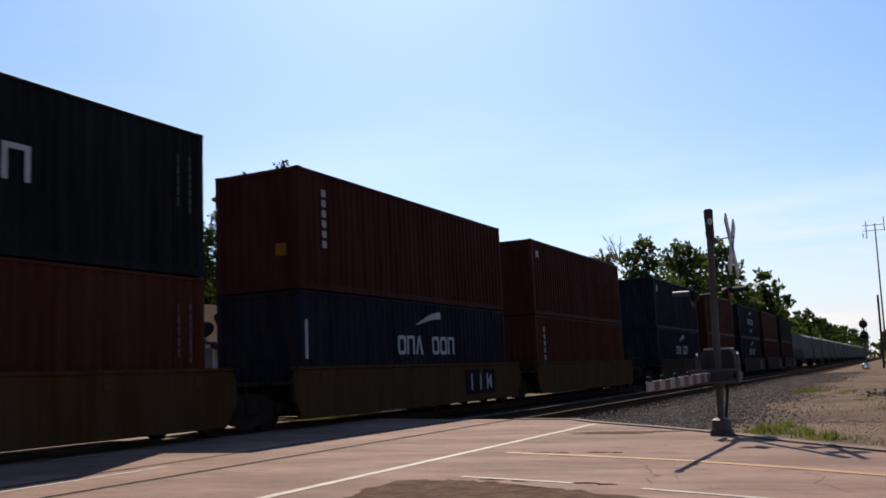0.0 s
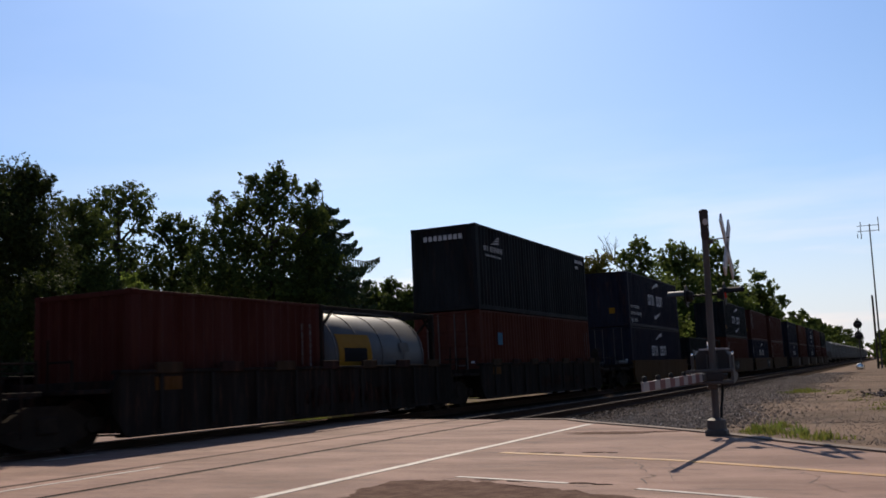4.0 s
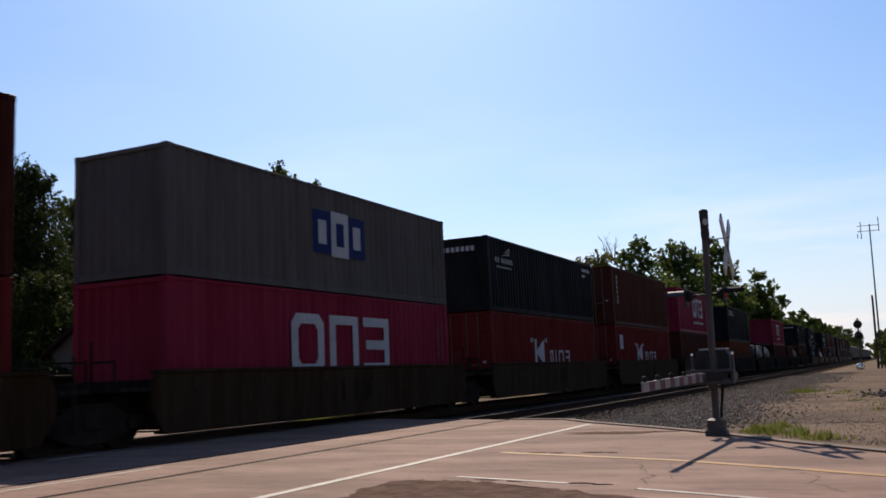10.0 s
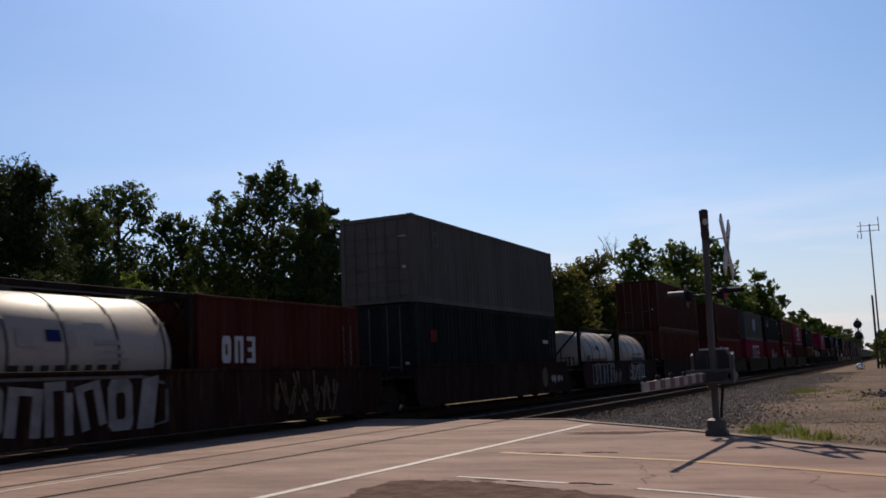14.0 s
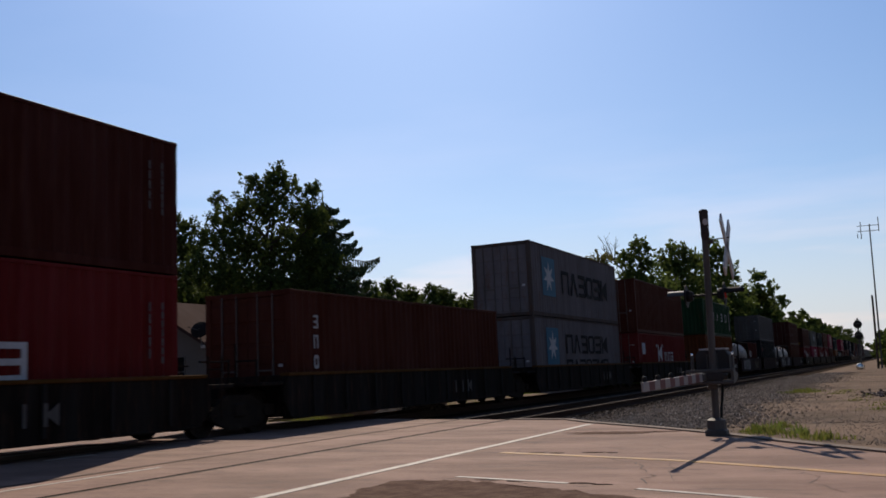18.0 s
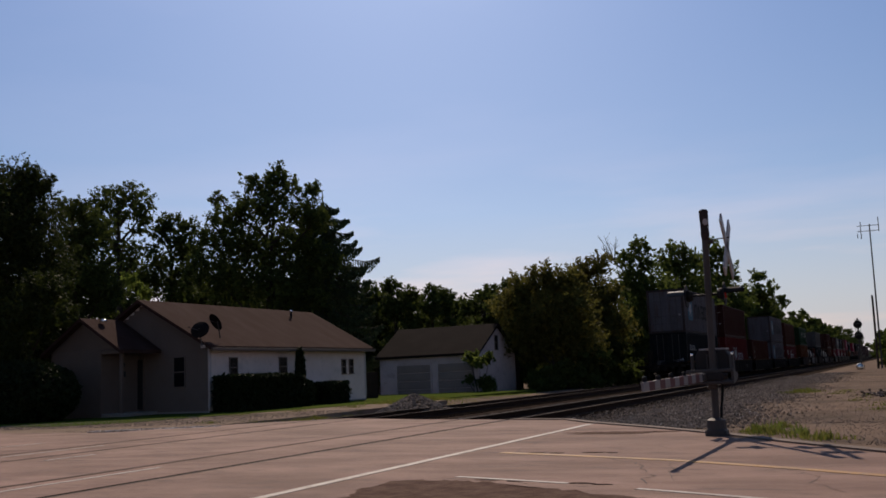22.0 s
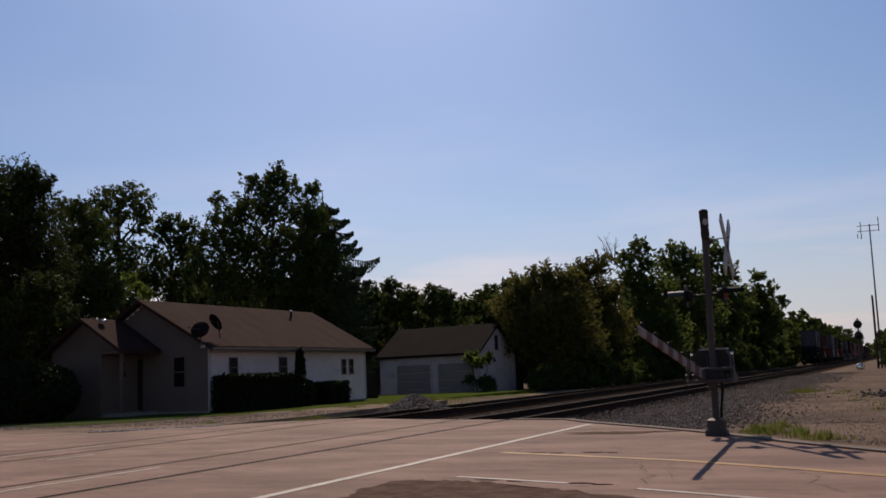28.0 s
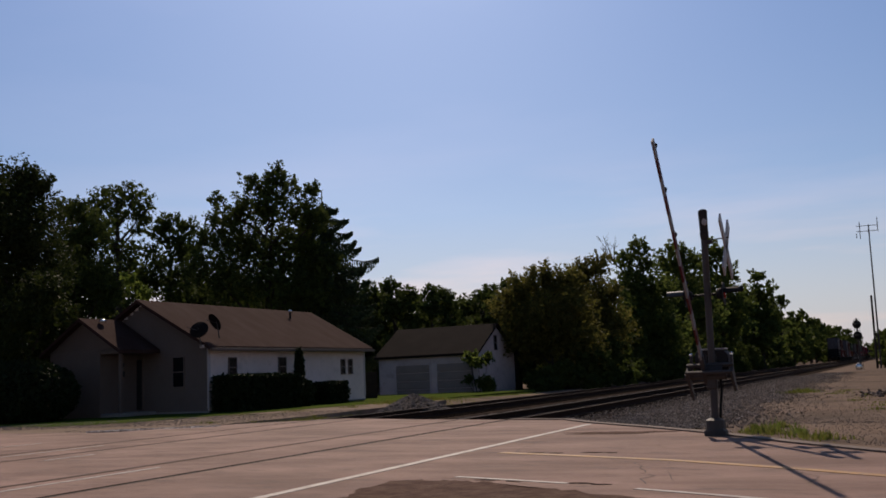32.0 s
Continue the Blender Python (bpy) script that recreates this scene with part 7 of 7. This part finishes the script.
tree(-19.8, 67.8, L_OLIVE, "olive green tree beside the tracks", 112, [(-1.0, 0.2, 8.3, 1.1), (0.3, -0.3, 8.7, 1.1), (1.3, 0.0, 6.6, 0.9), (-0.3, 0.3, 6.4, 2.0), (-0.9, -0.9, 3.9, 2.3), (0.8, 0.3, 4.2, 2.0), (-0.1, -0.2, 2.6, 2.0)], 1)
tall = tree(-19.7, 82.7, L_MID, "tall green tree in the wood beside the tracks", 113, [(-0.2, 0.1, 11.7, 1.1), (-1.4, 0.1, 10.7, 1.1), (0.5, 0.2, 10.2, 1.1), (-0.7, 0.0, 8.4, 2.0), (0.7, 0.1, 7.2, 2.4), (-0.4, -0.7, 4.7, 2.8), (1.4, -0.0, 3.6, 2.6)], 0.9)
bm, rt = bmesh.new(), random.Random(77)
fork_ = Vector((-2.3, -0.5, 10.6))
tube(bm, (-0.5, -0.1, 8.6), fork_, 0.09, 0.05, 6)
for i in range(8):
    e = fork_ + Vector((rt.uniform(-1.3, 0.5), rt.uniform(-0.3, 0.3), rt.uniform(1.3, 2.7)))
    tube(bm, fork_, e, 0.045, 0.014, 5)
    for _ in range(3):
        q = fork_.lerp(e, rt.uniform(0.35, 0.9))
        tube(bm, q, q + Vector((rt.uniform(-0.5, 0.5), 0, rt.uniform(0.3, 0.7))), 0.022, 0.008, 4)
part("bare_limb", bm, M_BARK, tall, "bare dead twigs above the leaves")
tree(-19.3, 98.1, L_MID, "green leafy tree in the wood beside the tracks", 114, [(-0.0, -0.4, 13.0, 1.2), (-1.1, -0.0, 11.8, 1.5), (1.1, 0.0, 12.1, 1.2), (-0.1, 0.6, 9.6, 2.7), (1.1, -0.3, 6.5, 3.2), (-1.0, -1.2, 4.6, 3.2)], 0.9)
tree(-19.0, 120.9, L_MID, "green leafy tree in the wood beside the tracks", 115, [(-0.2, 0.0, 14.8, 1.8), (-1.8, -0.4, 13.8, 1.6), (1.3, 0.3, 12.3, 1.5), (-0.7, -0.3, 10.2, 3.3), (-0.4, -0.4, 5.8, 3.8), (1.8, 0.9, 7.9, 2.7)], 0.95)
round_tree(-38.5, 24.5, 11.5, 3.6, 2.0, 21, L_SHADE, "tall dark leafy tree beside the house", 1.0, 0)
conifer(-34.3, 53.0, 14.1, 3.75, 8, "dark drooping spruce tree behind the house")
for x, y, h, r in ((-18.9, 148, 11.5, 4.0), (-19.3, 172, 12.0, 4.2), (-19.5, 194, 13.9, 4.2), (-19.5, 218, 12.0, 4.5), (-19.5, 241, 13.1, 4.2), (-19.5, 262, 12.0, 4.5), (-19.5, 282, 12.5, 4.5), (-19.5, 308, 12.0, 5.0), (-19.5, 338, 12.6, 5.0), (-19.5, 366, 12.6, 5.5), (-19.5, 393, 13.6, 5.5), (-19.5, 440, 13.8, 6.0), (-19.5, 496, 15.0, 7.0), (-19.5, 560, 15.0, 7.0), (-19.5, 637, 16.2, 8.0)):
    round_tree(x, y, h, r, 0.2, int(y), L_MID, T2)
rw = random.Random(31)
for i in range(13):
    # a dense belt of trees behind the house
    a = radians(139.7 - 1.5 * i)
    round_tree(73.5 * math.cos(a), 73.5 * math.sin(a) + rw.uniform(-2, 2), 10.6 + rw.uniform(-0.8, 0.7) - 0.12 * i, 4.0, 0.0, 180 + i, L_DARK, "dark green tree in the belt behind the house")
for i in range(10):
    a = radians(121.5 - 1.7 * i)
    round_tree(112 * math.cos(a), 112 * math.sin(a), 8.0 + rw.uniform(-0.5, 0.5) + 0.12 * i, 4.4, 0.0, 220 + i, L_DARK, "dark green tree in the belt behind the garage")
for i in range(10):
    # low dense trees that close the view between house and garage
    round_tree(-52 + 3.1 * i, 62 + rw.uniform(-1, 1), 9.6 - 0.22 * i + rw.uniform(-0.4, 0.4), 3.4, 0.0, 450 + i, L_DARK, "dense dark tree behind the house", 1.25)
    round_tree(-50.4 + 3.1 * i, 66.5 + rw.uniform(-1, 1), 9.2 - 0.24 * i + rw.uniform(-0.4, 0.4), 3.4, 0.0, 470 + i, L_DARK, "dense dark tree behind the house", 1.25)
for i in range(14):
    # far trees behind the first row
    y = 140 + i * 22
    round_tree(-25 + rw.uniform(-1, 1), y, 11.0 + 0.006 * y + rw.uniform(-0.8, 0.8), 6.0, 0.0, 290 + i, L_MID, T2)
for i in range(11):
    round_tree(-32 + rw.uniform(-2, 2), 160 + i * 32, 11.0 + 0.008 * (160 + i * 32), 7.0, 0.0, 330 + i, L_MID, T2)
for i in range(17):
    # second row of the wood along the tracks
    y = 66 + i * 8.5
    round_tree(-25.5 + rw.uniform(-1, 1), y, min(12.0, 7.0 + 0.085 * (y - 60)) + rw.uniform(-0.5, 0.5), 4.2, 0.0, 260 + i, L_DARK, "dark green tree in the wood beside the tracks")
for i in range(9):
    shrub(-33.5 - i * 3.4, 44 + rw.uniform(-2, 3) - 0.9 * i, rw.uniform(3.5, 5.0), 2.6, 160 + i, L_DARK, "dense dark undergrowth behind the house", "bush", -0.2, 1.0, 0, 80, 55, (0.1, 0.2))
for i in range(24):
    shrub(-18.6 + rw.uniform(-0.8, 0.3), 60 + i * 5.2, rw.uniform(3.0, 4.6), rw.uniform(2.2, 2.8), 200 + i, L_DARK, "dense green undergrowth beside the tracks", "bush", -0.2, 1.0, 0, 130, 50, (0.12, 0.22))
for i in range(10):
    shrub(-17.2 + rw.uniform(-0.3, 0.2), 57 + i * 7.5, rw.uniform(0.8, 1.5), 0.95, 240 + i, L_DARK, "low dark brush along the far track", "bush", -0.25, 1.0, 0, 60, 50, (0.1, 0.18))
for i, (x, y) in enumerate(((-19.2, 54.5), (-19.7, 56.5), (-19.0, 58.5), (-21.8, 59.5), (-19.6, 62.0), (-18.3, 56.3), (-17.9, 60.2))):
    shrub(x, y, 1.9 + 0.2 * (i % 3), 1.35, 360 + i, L_DARK, "dark brush at the foot of the wood", "bush", -0.3, 1.0, 0, 90, 50, (0.09, 0.18))
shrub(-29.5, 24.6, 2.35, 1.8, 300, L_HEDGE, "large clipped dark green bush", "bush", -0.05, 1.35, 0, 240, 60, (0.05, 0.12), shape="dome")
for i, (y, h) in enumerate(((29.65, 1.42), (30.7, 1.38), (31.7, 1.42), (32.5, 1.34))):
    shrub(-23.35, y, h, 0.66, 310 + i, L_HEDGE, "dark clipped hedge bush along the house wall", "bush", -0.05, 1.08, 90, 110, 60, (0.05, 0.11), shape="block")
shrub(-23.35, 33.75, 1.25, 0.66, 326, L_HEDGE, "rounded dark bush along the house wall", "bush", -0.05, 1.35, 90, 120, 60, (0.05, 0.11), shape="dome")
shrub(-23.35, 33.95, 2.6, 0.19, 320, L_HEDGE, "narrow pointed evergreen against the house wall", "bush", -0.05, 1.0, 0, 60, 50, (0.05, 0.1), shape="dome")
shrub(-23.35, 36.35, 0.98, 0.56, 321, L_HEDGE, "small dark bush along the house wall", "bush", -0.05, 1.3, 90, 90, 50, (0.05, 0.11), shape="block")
shrub(-22.0, 50.5, 3.5, 1.15, 322, L_MID, "tall leafy green shrub at the garage corner", "bush", -0.3, 1.0, 0, 90, 50, (0.07, 0.14))
shrub(-19.4, 54.2, 1.6, 1.1, 323, L_MID, "leafy green shrub beside the garage", "bush", -0.3, 1.0, 0, 80, 50, (0.07, 0.14))
shrub(-17.0, 66.0, 1.3, 1.0, 324, L_BRIGHT, "bright green shrub beside the tracks", "bush", -0.3, 1.0, 0, 60, 40, (0.08, 0.15))
shrub(-34.9, 36.3, 7.9, 1.5, 325, L_LIME, "tall bright yellow-green shrub behind the house", "bush", -0.1, 1.0, 0, 110, 50, (0.08, 0.15))
for i, (x, y, h, r) in enumerate(((2.0, 112, 5.5, 2.5), (5.5, 130, 6.5, 4), (1.5, 150, 6.0, 3.5), (0.5, 190, 7.0, 4), (-1, 240, 8, 5))):
    round_tree(x - 1.3, y, h - 1.0, r * 0.8, 0.3, 400 + i, L_MID, "green tree at the edge of the gravel lot")
for i in range(26):
    # unseen tree row added beside the lot to dim skylight on the far train
    y = 46 + 9.5 * i
    tree(8.0 + 0.012 * y + rw.uniform(-0.6, 0.6), y, L_MID, "unseen tree added to dim skylight on the far train", 500 + i, crown_masses(11.5 + rw.uniform(-1, 1), 4.6, 0.4, random.Random(900 + i)), 0.9, -0.1, 0.3)
shrub(-0.7, 95.0, 1.8, 0.9, 420, L_BRIGHT, "yellow-green shrub at the edge of the gravel lot", "bush", -0.1, 1.0, 0, 60, 40, (0.08, 0.2))


def grass(name, spots, n, hgt, label, seed, material=L_GRASS):
    """Loose blades rising from the ground in tufts. spots: (x, y, radius, share)."""
    rnd = random.Random(seed)
    vs, fs = [], []
    for _ in range(n):
        x0, y0, r = rnd.choice(spots)
        a, q = rnd.uniform(0, 6.28), abs(rnd.gauss(0, 0.5))
        x, y = x0 + r * q * math.cos(a), y0 + r * q * math.sin(a)
        z = max(ground_z(x, y), -0.2) - 0.01
        t, k, w = rnd.uniform(0, 6.28), hgt * (0.25 + rnd.random() ** 1.6) * max(0.25, 1 - 0.55 * q), 0.008 + 0.006 * rnd.random()
        dx, dy, b = math.cos(t), math.sin(t), len(vs)
        lean_ = rnd.uniform(0.1, 0.6) * k
        vs += [(x - dy * w, y + dx * w, z), (x + dy * w, y - dx * w, z), (x + dx * lean_ * 0.4 + dy * w * 0.7, y + dy * lean_ * 0.4 - dx * w * 0.7, z + k * 0.6), (x + dx * lean_ * 0.4 - dy * w * 0.7, y + dy * lean_ * 0.4 + dx * w * 0.7, z + k * 0.6), (x + dx * lean_, y + dy * lean_, z + k)]
        fs += [(b, b + 1, b + 2, b + 3), (b + 3, b + 2, b + 4)]
    return tagged(link(name, raw(name, vs, fs, material)), label, "grass", kind="stuff")


grass("grass_tuft", [(-1.95, 15.4, 0.45), (-1.75, 15.0, 0.6), (-1.25, 14.3, 0.5), (-0.95, 13.8, 0.45), (-1.8, 16.6, 0.3), (-2.1, 15.6, 0.3)], 1100, 0.14, "yellow-green weeds at the road edge", 501)
grass("grass_tuft", [(-1.85, 15.75, 0.22), (-1.72, 15.55, 0.16), (-2.0, 15.3, 0.2), (-1.4, 15.0, 0.25)], 150, 0.22, "tall green weed tuft at the road edge", 506, L_BRIGHT)
grass("grass_tuft", [(-0.4 - 0.21 * i + 0.3 * (i % 3), 21.5 + 1.7 * i, 0.7) for i in range(9)], 900, 0.07, "thin dry weeds on the bare lot", 507)
grass("grass_tuft", [(-3.0, 33.5, 0.8), (-2.8, 34.5, 0.7)], 900, 0.17, "green weeds on the gravel", 502)
grass("grass_tuft", [(-15.6, 22.5, 1.3), (-16.5, 21.6, 1.2), (-17.5, 21.0, 1.0), (-16.0, 24.0, 1.0), (-19.0, 34.0, 2.5), (-18.5, 37, 2.5)], 5000, 0.22, "dry yellow-green grass beside the road", 503)


grass("lawn_grass", [(-27.5 + 0.5 * i, 22.3 + (i % 3) * 0.8, 0.8) for i in range(9)] + [(-23.0 + 0.15 * i, 22.6 + 0.9 * i, 0.7) for i in range(7)] + [(-21.6 + 0.45 * i, 31 + 1.5 * i, 1.0) for i in range(5)] + [(-18.5, 39 + 2.2 * i, 1.4) for i in range(5)], 24000, 0.07, "short sunlit green lawn grass before the house", 504, L_BRIGHT)
grass("dry_weeds", [(-19.5, 28.0, 1.4), (-18.6, 30.5, 1.5), (-20.3, 26.0, 1.2), (-17.6, 33, 1.4), (-16.8, 26.5, 0.8)], 2600, 0.16, "dry weeds on the dirt shoulder", 505)

motions()
